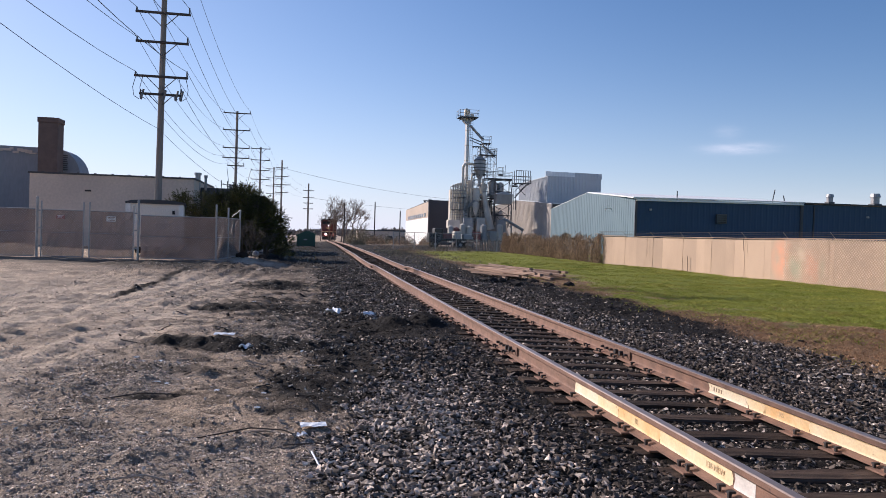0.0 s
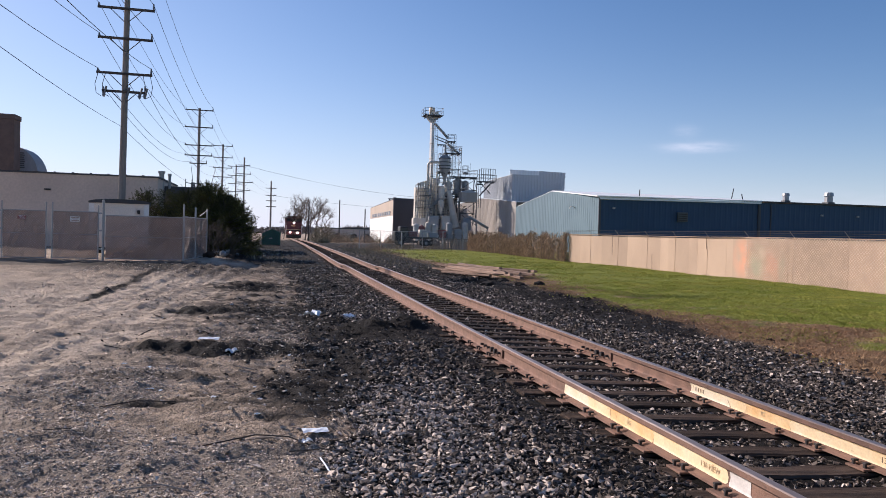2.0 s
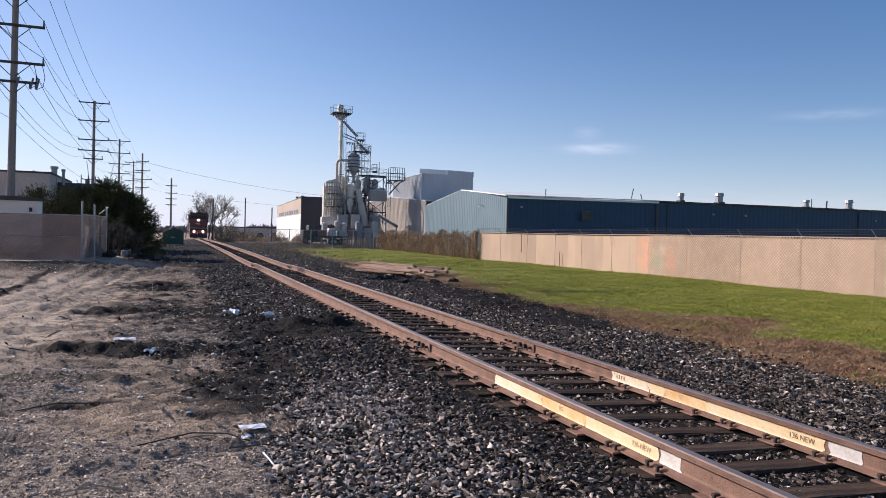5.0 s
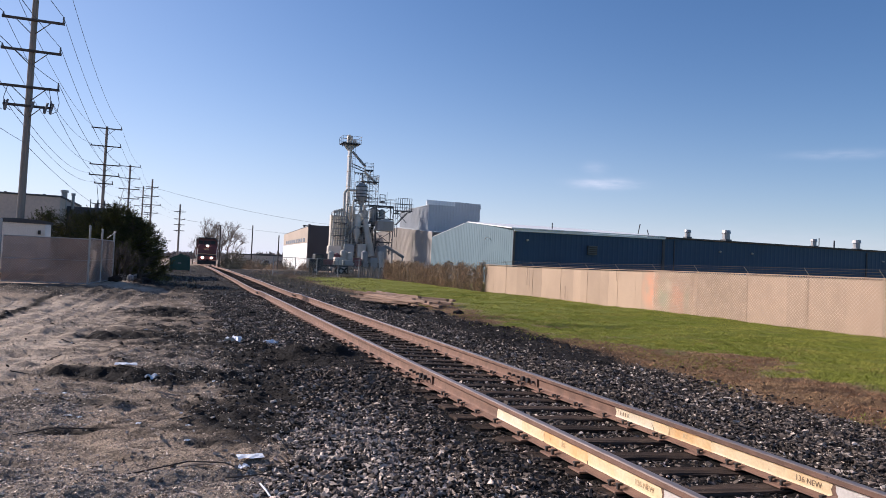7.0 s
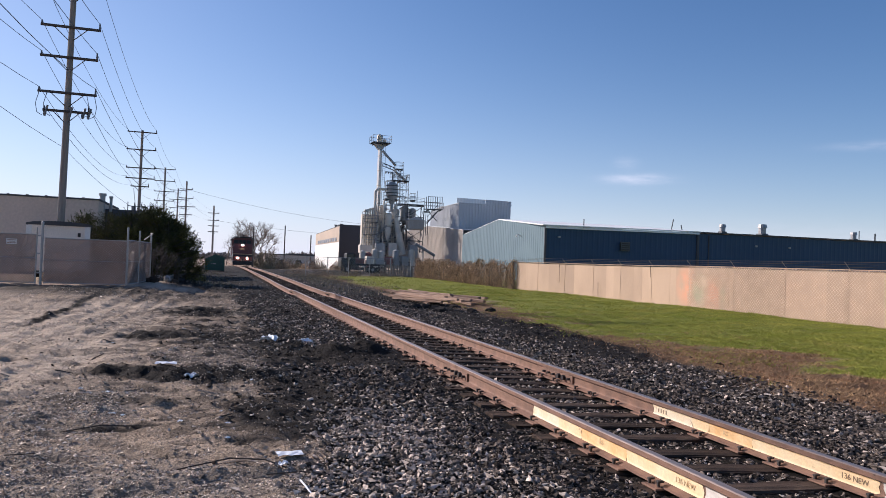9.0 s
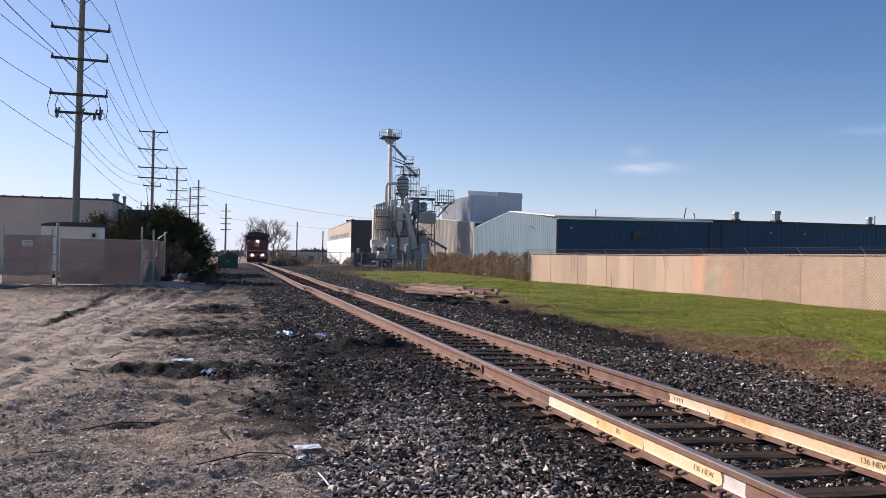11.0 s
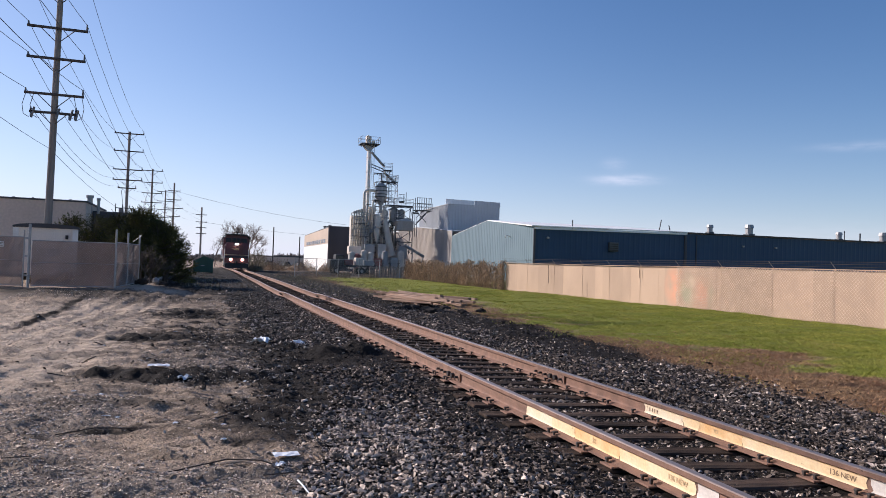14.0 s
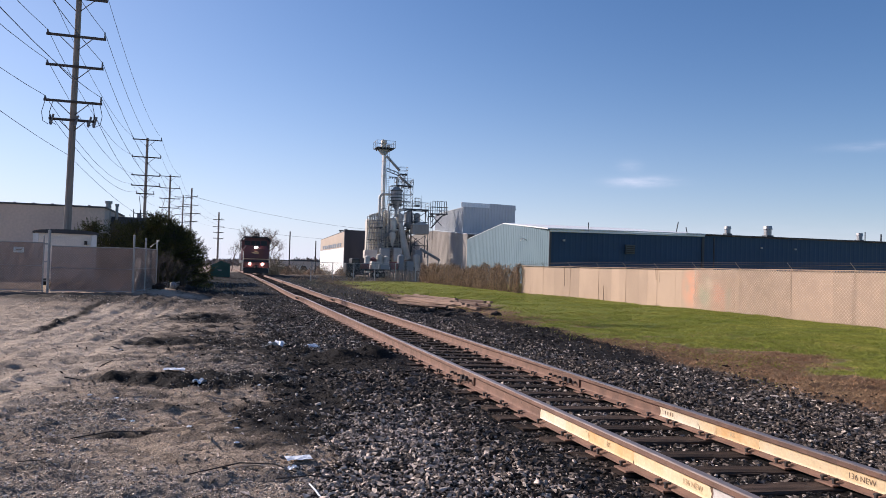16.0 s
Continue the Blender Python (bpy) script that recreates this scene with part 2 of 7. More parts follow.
    "loco": mat("dark_red_locomotive_paint", (0.135, 0.036, 0.031), (0.10, 0.030, 0.027), 0.8, 0.42, fine=14, spots=((0.10, 0.05, 0.04), 0.1)),
    "locoblack": mat("black_locomotive_paint", (0.025, 0.024, 0.025), None, 1, 0.5, fine=14),
    "lamp": mat("lit_headlamp", (1.0, 0.90, 0.72), (1.0, 0.92, 0.78), 3, 0.3, bump=0, glow=60),
    "tyre": mat("black_rubber", (0.03, 0.03, 0.03), None, 5, 0.85),
    "paper": mat("white_litter", (0.78, 0.80, 0.83), (0.62, 0.66, 0.72), 9, 0.6, fine=60, spots=((0.3, 0.34, 0.42), 0.2)),
    "stick": mat("bleached_stick", (0.42, 0.34, 0.27), (0.30, 0.24, 0.19), 6, 0.9, fine=40),
    "darkstick": mat("dark_wet_wood", (0.07, 0.055, 0.045), None, 6, 0.9, fine=40),
    "carpaint": mat("dark_car_paint", (0.05, 0.055, 0.065), None, 1, 0.3, 0.3),
    "link": mat("tan_chain_link_slats", (0.66, 0.50, 0.38), None, 3, 0.6, fine=30),
}


# ---- building blocks ----
def box(bm, x, y, z, sx, sy, sz, rz=0.0, bevel=0.0, m=None):
    """A block centred at x, y with its underside at z."""
    t = Matrix.Translation((x, y, z + sz / 2)) @ Matrix.Rotation(radians(rz), 4, "Z") @ Matrix.Diagonal((sx, sy, sz, 1))
    vs = bmesh.ops.create_cube(bm, size=1, matrix=(m @ t) if m else t)["verts"]
    if bevel:
        es = {e for v in vs for e in v.link_edges}
        bmesh.ops.bevel(bm, geom=list(es), offset=bevel, segments=2, affect="EDGES", profile=0.6)
    return bm


def rod(bm, a, b, r, r2=None, seg=8):
    """A round bar from a to b, its ends closed."""
    a, b = Vector(a), Vector(b)
    d = b - a
    q = d.to_track_quat("Z", "Y").to_matrix().to_4x4()
    bmesh.ops.create_cone(bm, cap_ends=True, segments=seg, radius1=r, radius2=r if r2 is None else r2, depth=d.length, matrix=Matrix.Translation((a + b) / 2) @ q)
    return bm


def pipe(bm, pts, r, seg=8):
    """A bent round pipe through the points."""
    pts = [Vector(p) for p in pts]
    rings = []
    for i, p in enumerate(pts):
        d = (pts[min(i + 1, len(pts) - 1)] - pts[max(i - 1, 0)]).normalized()
        u = d.orthogonal().normalized() if not rings else (rings[-1][1] - d * rings[-1][1].dot(d)).normalized()
        v = d.cross(u)
        rings.append(([bm.verts.new(p + (u * math.cos(k * 2 * math.pi / seg) + v * math.sin(k * 2 * math.pi / seg)) * r) for k in range(seg)], u))
    for (r0, _), (r1, _) in zip(rings, rings[1:]):
        for k in range(seg):
            bm.faces.new((r0[k], r0[(k + 1) % seg], r1[(k + 1) % seg], r1[k]))
    for ring in (rings[0][0][::-1], rings[-1][0]):
        bm.faces.new(ring)
    return bm


def arc(c, r, a0, a1, n, axis="xz"):
    out = []
    for i in range(n + 1):
        a = radians(a0 + (a1 - a0) * i / n)
        u, v = r * math.cos(a), r * math.sin(a)
        out.append((c[0] + u, c[1], c[2] + v) if axis == "xz" else ((c[0], c[1] + u, c[2] + v) if axis == "yz" else (c[0] + u, c[1] + v, c[2])))
    return out


def prism(bm, pts, d):
    """The outline pts (in order) pushed by the vector d."""
    a = [bm.verts.new(p) for p in pts]
    b = [bm.verts.new(Vector(p) + Vector(d)) for p in pts]
    n = len(pts)
    bm.faces.new(a[::-1])
    bm.faces.new(b)
    for i in range(n):
        bm.faces.new((a[i], a[(i + 1) % n], b[(i + 1) % n], b[i]))
    bmesh.ops.recalc_face_normals(bm, faces=bm.faces)
    return bm


def mesh_of(name, bm, material, smooth=False):
    me = bpy.data.meshes.new(name)
    bm.to_mesh(me)
    bm.free()
    me.materials.append(material)
    if smooth:
        me.polygons.foreach_set("use_smooth", [True] * len(me.polygons))
    return me


def part(name, bm, material, parent, label="", smooth=False):
    ob = new(name, mesh_of(name, bm, material, smooth))
    ob.parent = parent
    return tagged(ob, label)


def thing(name, label, category, group="", at=(0, 0, 0), rz=0.0, kind=""):
    ob = new(name)
    ob.matrix_world = pose(*at, 0, 0, rz)
    ob.empty_display_size = 0.2
    return tagged(ob, label, category, group, kind)


def solo(name, bm, material, label, category, group="", kind="", smooth=False):
    return tagged(new(name, mesh_of(name, bm, material, smooth)), label, category, group, kind)


def raw(name, verts, faces, material, parent=None, smooth=False):
    """A mesh from arrays: verts (n, 3), faces (k, 3 or 4)."""
    me = bpy.data.meshes.new(name)
    me.vertices.add(len(verts))
    me.vertices.foreach_set("co", np.asarray(verts, "f").ravel())
    k = faces.shape[1]
    me.loops.add(faces.size)
    me.loops.foreach_set("vertex_index", faces.astype("i").ravel())
    me.polygons.add(len(faces))
    me.polygons.foreach_set("loop_start", np.arange(0, faces.size, k, dtype="i"))
    me.polygons.foreach_set("loop_total", np.full(len(faces), k, dtype="i"))
    me.polygons.foreach_set("use_smooth", np.full(len(faces), smooth))
    me.update(calc_edges=True)
    me.validate()
    me.materials.append(material)
    ob = new(name, me)
    ob.parent = parent
    return ob


def lattice(x, y, seed=0):
    """Smooth random heights in 0..1 over the plane."""
    def h(i, j):
        v = np.sin(i * 127.1 + j * 311.7 + seed * 74.7) * 43758.5453
        return v - np.floor(v)
    i, j = np.floor(x), np.floor(y)
    u, v = x - i, y - j
    u, v = u * u * (3 - 2 * u), v * v * (3 - 2 * v)
    return (h(i, j) * (1 - u) + h(i + 1, j) * u) * (1 - v) + (h(i, j + 1) * (1 - u) + h(i + 1, j + 1) * u) * v


def fbm(x, y, seed=0, octaves=4):
    s, a = 0.0, 0.5
    for o in range(octaves):
        s = s + a * lattice(x * 2 ** o, y * 2 ** o, seed + o * 13)
        a *= 0.5
    return s / (1 - 0.5 ** octaves)


def step(a, b, x):
    t = np.clip((x - a) / (b - a), 0, 1)
    return t * t * (3 - 2 * t)


# ---- lie of the land ----
R_TILT = -0.05          # the ground falls a little across the track

def tie_rows():
    """Where the ties lie: y and a small sideways shift."""
    rng, rows, y = random.Random(4), [], 1.9
    while y < 150:
        rows.append((y, rng.uniform(-0.07, 0.07)))
        y += rng.uniform(0.47, 0.56) if y < 30 else (0.52 if y < 60 else 0.8)
    return rows + [(1.38 - 0.52 * k, rng.uniform(-0.07, 0.07)) for k in range(28)]


TIES = tie_rows()


def rail_line(y):
    """Side shift and height of the track at y: straight and level close by, a small kink at a worn joint, then a slow fall and bend."""
    y = np.asarray(y, float)
    x = 0.25 * step(45, 95, y) - 0.05 * step(30.6, 31.4, y) * (1 - step(36, 46, y))
    z = -0.000036 * np.clip(y - 36, 0, 136) ** 2 - 0.03 * step(30.6, 31.4, y) * (1 - step(36, 50, y))
    return x, z


def green_edge(y):
    return np.interp(y, [0, 9, 11, 12.6, 14, 15.6, 17, 19.6, 24, 30, 44, 56, 72], [8.2, 8.4, 8.5, 8.9, 8.4, 7.5, 6.8, 6.7, 7.7, 8.6, 7.2, 6.8, 6.0])


def stone_edge(y):
    return np.interp(y, [0, 7, 8.6, 11, 14, 19, 24, 36, 60], [4.9, 4.75, 4.65, 5.0, 4.9, 5.2, 5.7, 5.6, 4.5])


def masks(x, y):
    w = (fbm(x * 0.9, y * 0.9, 3) - 0.5) * 1.6
    left = -2.35 + (fbm(x * 1.3 + 9, y * 1.3, 7) - 0.5) * 0.9
    ballast = step(-0.15, 0.15, x - left) * (1 - step(-0.3, 0.5, x - stone_edge(y) - w * 0.6))
    ballast = ballast * (1 - 0.8 * step(60, 90, y)) * step(-40, -20, y)
    grass = step(-0.5, 0.5, x - green_edge(y) + 0.1 - w * 3.0) * (1 - step(72, 76, y))
    dry = step(-0.3, 0.5, x - stone_edge(y) - w * 0.6) * (1 - grass)
    def blob(cx, cy, rx, ry):
        return np.exp(-(((x - cx) / rx) ** 2 + ((y - cy) / ry) ** 2))
    # wet black mud: the heap by the track, its gully, churned patches and streaks over the lot, the far drive; tree and
    # gate shade painted in with it
    mud = 1.3 * blob(-0.95, 11.5, 1.15, 0.8) + 0.8 * blob(-2.0, 9.0, 0.3, 1.2) + 0.75 * blob(-2.6, 7.3, 0.42, 0.95)
    mud = mud + 1.1 * blob(-3.2, 9.75, 0.85, 0.4) + 0.8 * blob(-4.3, 10.2, 0.5, 0.16) + 0.7 * blob(-3.9, 14.4, 0.8, 0.35) + 0.6 * blob(-3.4, 21, 1.0, 0.9)
    mud = mud + 0.3 * blob(-2.4, 14.2, 1.0, 1.8) + 0.3 * blob(-3.2, 17, 1.0, 4.0) + 0.7 * blob(-4.0, 7.0, 0.28, 0.09)
    mud = mud + 1.0 * blob(5.0, 18.5, 0.9, 4) + 0.8 * blob(4.6, 14, 0.7, 2.5) + 0.8 * blob(4.6, 30, 1.6, 5) + 0.8 * blob(3.2, 46, 2.5, 9) + 0.8 * blob(-2.6, 37, 1.6, 6)
    # far drive takes in painted tree shade; last two blobs, gate shadow and darker dirt
    mud = mud + 0.9 * step(33, 40, y) * step(-6.0, -4.5, x) * (1 - step(4.5, 6.5, x)) * (1 - step(110, 150, y)) + 0.35 * blob(-5, 26.5, 3.5, 3.0) + 0.45 * blob(-9, 28.8, 6, 2.2)
    mud = mud + 0.75 * step(50, 58, y) * (1 - step(105, 125, y)) * step(2.5, 4.0, x) * (1 - step(5.5, 6.5, x) * (1 - step(73, 76, y))) * (1 - step(26, 32, x))
    mud = mud + 0.8 * np.exp(-((x + 6.87 + 0.25 * (fbm(y * 0.8, y * 0, 23) - 0.5)) / 0.13) ** 2) * step(16, 18, y) * (1 - step(27, 30, y))
    mud = np.clip(1.8 * mud * (0.35 + 1.3 * fbm(x * 2.2, y * 2.2, 21)), 0, 1)
    streak = np.maximum(step(0.55, 0.64, fbm(x * 0.9 + 5, y * 3.6, 161)), 1.2 * step(0.55, 0.62, fbm(x * 2.6, y * 9.5, 171))) * step(-9.5, -7.0, x) * (1 - step(-2.6, -1.9, x)) * step(5.0, 6.5, y) * (1 - step(20, 27, y))
    mud = np.clip(mud + 0.55 * streak * (0.40 + 0.5 * step(-6.0, -4.0, x)), 0, 1)
    track = np.exp(-((x + 5.6 - 0.05 * (y - 8)) / 0.7) ** 2) + np.exp(-((x + 7.6 - 0.08 * (y - 8)) / 0.7) ** 2) + 0.9 * blob(-8, 17, 5, 6)
    pale = np.clip(track * (0.3 + 1.2 * fbm(x * 0.8, y * 0.4, 31)), 0, 1) * (1 - ballast) * (1 - dry) * (1 - grass)
    return ballast, grass, dry, mud, pale


def gravel(x, y):
    """Where fine grey gravel covers the dirt of the lot."""
    def blob(cx, cy, rx, ry):
        return np.exp(-(((x - cx) / rx) ** 2 + ((y - cy) / ry) ** 2))
    v = fbm(x * 0.75, y * 0.6, 91) + 0.32 * blob(-4.8, 6.8, 1.1, 2.4) + 0.30 * blob(-3.1, 4.4, 1.3, 1.0) + 0.2 * blob(-2.6, 12.5, 0.9, 2.5)
    v = v - 0.35 * blob(-3.65, 8.0, 0.5, 0.9) - 0.3 * blob(-3.05, 6.6, 0.4, 0.8) - 0.22 * blob(-6.2, 11, 0.9, 4.0) - 0.1 * step(9, 14, y)
    return step(0.42, 0.70, v + (fbm(x * 4, y * 4, 95) - 0.5) * 0.3)


# the privacy screen is a loose weave
M["screen"].node_tree.nodes["Principled BSDF"].inputs["Alpha"].default_value = 0.82


def land(x, y, rough=True):
    x, y = np.asarray(x, float), np.asarray(y, float)
    rx, rz = rail_line(y)
    z = rz - 0.05
    near = np.abs(x - 0.75 - rx)
    z = z + 0.20 * step(-3, -6, x) * step(20, 30, y) * (1 - step(60, 90, y))       # the lot by the gate lies higher
    z = z - 0.10 * step(1.6, 3.2, near) * step(0, 4, x) * (1 - step(8, 15, x))      # side ditch
    z = z + (0.012 + 0.03 * step(-0.1, -0.35, x) * (1 - step(5.6, 6.0, y) * (1 - step(8.6, 9.2, y)))) * step(2.3, 1.5, near) - 0.012 * step(0.70, 0.62, near) + R_TILT * np.clip(x - rx, 0, 1.5) / 1.5 * step(2.6, 1.6, near)
    if rough:
        b, g, d, m, p = masks(x, y)
        def blob(cx, cy, rx, ry):
            return np.exp(-(((x - cx) / rx) ** 2 + ((y - cy) / ry) ** 2))
        hill = 0.19 * blob(-0.95, 11.75, 1.05, 0.36) + 0.12 * blob(-1.9, 12.9, 0.4, 0.3) + 0.10 * blob(-3.3, 10.1, 0.9, 0.25) + 0.07 * blob(-4.2, 10.45, 0.6, 0.14) + 0.09 * blob(-3.8, 14.8, 0.8, 0.25) + 0.10 * blob(-3.4, 21.6, 1.0, 0.4) - 0.07 * blob(-2.0, 9.0, 0.22, 1.1)
        z = z + hill * (0.3 + 1.4 * fbm(x * 3, y * 3, 41)) * step(0.6, 1.3, near)
        z = z + (fbm(x * 1.6, y * 1.6, 51) - 0.5) * 0.11 * step(1.4, 2.4, near)
        z = z + (fbm(x * 7, y * 7, 61) - 0.5) * (0.055 + 0.12 * m * step(1.0, 1.6, near)) * (1 - b * 0.4)
        z = z + ((fbm(x * 0.7 + 3, y * 2.6, 151) - 0.5) * 0.07 + (fbm(x * 2.2, y * 6.0, 191) - 0.5) * 0.05 + (fbm(x * 9 + 2, y * 11, 193, 2) - 0.5) * 0.055) * (1 - b) * (1 - g) * step(1.9, 2.8, near) * (1 - step(28, 45, y))
        ruts = np.sin((x - 0.05 * y) * 11 + 2 * fbm(x * 0.5, y * 0.5, 201)) * 0.024 * np.exp(-((x + 6.4 - 0.06 * (y - 8)) / 1.8) ** 2)
        z = z + ruts + (fbm(x * 0.25, y * 0.25, 71) - 0.5) * 0.12 * step(3, 6, near) * (1 - step(60, 200, np.abs(y)))
    return z


def ground():
    def lines(lo, hi, fine, far):
        mid = list(np.arange(lo, hi, fine))
        up, dn, s = [hi], [lo - fine], fine
        while up[-1] < far:
            s *= 1.16
            up.append(up[-1] + s)
        s = fine
        while dn[-1] > -far:
            s *= 1.16
            dn.append(dn[-1] - s)
        return np.array(dn[::-1] + mid + up)
    xs, ys = lines(-9, 6, 0.07, 3500), lines(2.2, 24, 0.07, 3500)
    gx, gy = np.meshgrid(xs, ys)
    gz = land(gx, gy)
    v = np.stack([gx, gy, gz], -1).reshape(-1, 3)
    i = np.arange(len(ys) - 1)[:, None] * len(xs) + np.arange(len(xs) - 1)[None]
    f = np.stack([i, i + 1, i + 1 + len(xs), i + len(xs)], -1).reshape(-1, 4)
    m = mat("dirt_and_gravel_ground", (0.53, 0.405, 0.297), (0.26, 0.202, 0.149), 0.9, 0.9, bump=1.0, fine=34, spots=((0.07, 0.056, 0.047), 0.22), spec=0.12)
    n, l = m.node_tree.nodes, m.node_tree.links
    p = n["Principled BSDF"]
    colour = p.inputs["Base Color"].links[0].from_socket
    grain = next(x for x in n if x.bl_idname == "ShaderNodeTexNoise" and x.inputs["Scale"].default_value == 34)
    # fine gravel in the dirt: cells of differing brightness, with relief
    vor = n.new("ShaderNodeTexVoronoi")
    vor.inputs["Scale"].default_value = 92
    tcg = next(x for x in n if x.bl_idname == "ShaderNodeMapping")
    l.new(tcg.outputs[0], vor.inputs["Vector"])
    bw = n.new("ShaderNodeRGBToBW")
    l.new(vor.outputs["Color"], bw.inputs[0])
    cell = n.new("ShaderNodeMapRange")
    cell.inputs["To Min"].default_value, cell.inputs["To Max"].default_value = 0.30, 1.75
    l.new(bw.outputs[0], cell.inputs["Value"])
    hv0 = n.new("ShaderNodeHueSaturation")
    l.new(colour, hv0.inputs["Color"])
    l.new(cell.outputs[0], hv0.inputs["Value"])
    colour = hv0.outputs[0]
    b1 = next(x for x in n if x.bl_idname == "ShaderNodeBump")
    b2 = n.new("ShaderNodeBump")
    b2.inputs["Strength"].default_value, b2.inputs["Distance"].default_value, b2.invert = 0.9, 0.011, True
    l.new(vor.outputs["Distance"], b2.inputs["Height"])
    l.new(b1.outputs[0], b2.inputs["Normal"])
    # trodden unevenness of a few centimetres
    lumps, b3 = n.new("ShaderNodeTexNoise"), n.new("ShaderNodeBump")
    lumps.inputs["Scale"].default_value, lumps.inputs["Detail"].default_value, lumps.inputs["Roughness"].default_value = 11.0, 8, 0.66
    b3.inputs["Strength"].default_value, b3.inputs["Distance"].default_value = 0.8, 0.07
    l.new(tcg.outputs[0], lumps.inputs["Vector"])
    l.new(lumps.outputs["Fac"], b3.inputs["Height"])
    l.new(b2.outputs[0], b3.inputs["Normal"])
    l.new(b3.outputs[0], p.inputs["Normal"])
    # stone soil near black: shade of the gaps between stones put into its colour
    for name, c in (("soil_pale", (0.58, 0.463, 0.355)), ("soil_gravel", (0.32, 0.26, 0.205)), ("soil_stone_shade", (0.014, 0.0116, 0.0096)), ("soil_dry", (0.22, 0.135, 0.075)), ("soil_grass", (0.19, 0.20, 0.034)), ("soil_mud_shade", (0.022, 0.0185, 0.0165))):
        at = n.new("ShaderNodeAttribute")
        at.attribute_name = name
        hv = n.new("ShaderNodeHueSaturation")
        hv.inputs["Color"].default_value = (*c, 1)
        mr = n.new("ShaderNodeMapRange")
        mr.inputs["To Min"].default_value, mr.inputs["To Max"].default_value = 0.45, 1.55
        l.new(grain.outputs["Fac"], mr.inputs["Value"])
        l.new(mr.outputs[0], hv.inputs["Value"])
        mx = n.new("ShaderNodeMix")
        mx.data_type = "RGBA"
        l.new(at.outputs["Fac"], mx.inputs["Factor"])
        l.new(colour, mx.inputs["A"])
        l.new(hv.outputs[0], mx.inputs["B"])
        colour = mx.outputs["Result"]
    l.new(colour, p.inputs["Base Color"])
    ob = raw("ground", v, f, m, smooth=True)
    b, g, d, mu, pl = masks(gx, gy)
    for name, val in (("soil_pale", pl), ("soil_gravel", gravel(gx, gy) * (1 - pl * 0.6)), ("soil_stone_shade", b), ("soil_mud_shade", mu), ("soil_dry", d * (1 - step(60, 110, gy))), ("soil_grass", g)):
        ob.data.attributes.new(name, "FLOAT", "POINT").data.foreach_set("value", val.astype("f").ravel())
    tagged(ob, "uneven dirt lot with gravel, mud, tyre ruts and a grass verge", "ground", kind="structure")


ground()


# ---- loose stones, grass ----
def chips(count, corners, rng):
    """A few angular stone shapes: the hulls of a few scattered points."""
    out = []
    for k in range(count):
        bm = bmesh.new()
        for q in range(corners):
            p = rng.normal(0, 1, 3)
            bm.verts.new(p / np.linalg.norm(p) * rng.uniform(0.85, 1.2))
        bmesh.ops.convex_hull(bm, input=bm.verts)
        bmesh.ops.delete(bm, geom=[v for v in bm.verts if not v.link_faces], context="VERTS")
        bmesh.ops.triangulate(bm, faces=bm.faces)
        bm.verts.index_update()
        out.append((np.array([v.co[:] for v in bm.verts]), np.array([[v.index for v in f.verts] for f in bm.faces])))
        bm.free()
    return out


def scatter(name, pts, size, material, label, flat=0.7, seed=1, corners=7):
    """Many angular stones joined in one mesh, from a few chipped shapes."""
    rng = np.random.default_rng(seed)
    V, F, base = [], [], 0
    shapes = chips(18, corners, rng)
    pick = rng.integers(0, len(shapes), len(pts))
    for k, (co, tri) in enumerate(shapes):
        at, s = pts[pick == k], size[pick == k]
        n = len(at)
        shape = co[None] * rng.uniform((0.8, 0.55, flat * 0.6), (1.5, 1.0, flat * 1.15), (n, 1, 3))
        a, b = rng.uniform(0, 6.283, n), rng.normal(0, 0.6, n)
        x, y, z = shape[..., 0], shape[..., 1], shape[..., 2]
        y, z = y * np.cos(b)[:, None] - z * np.sin(b)[:, None], y * np.sin(b)[:, None] + z * np.cos(b)[:, None]
        x, y = x * np.cos(a)[:, None] - y * np.sin(a)[:, None], x * np.sin(a)[:, None] + y * np.cos(a)[:, None]
        V.append((np.stack([x, y, z], -1) * s[:, None, None] + at[:, None, :]).reshape(-1, 3))
        F.append((tri[None] + (np.arange(n) * len(co))[:, None, None] + base).reshape(-1, 3))
        base += n * len(co)
    return tagged(raw(name, np.concatenate(V), np.concatenate(F), material), label, "gravel", kind="stuff")


def spread(rng, x0, x1, y0, y1, per):
    n = int((x1 - x0) * (y1 - y0) * per)
    return rng.uniform(x0, x1, n), rng.uniform(y0, y1, n)


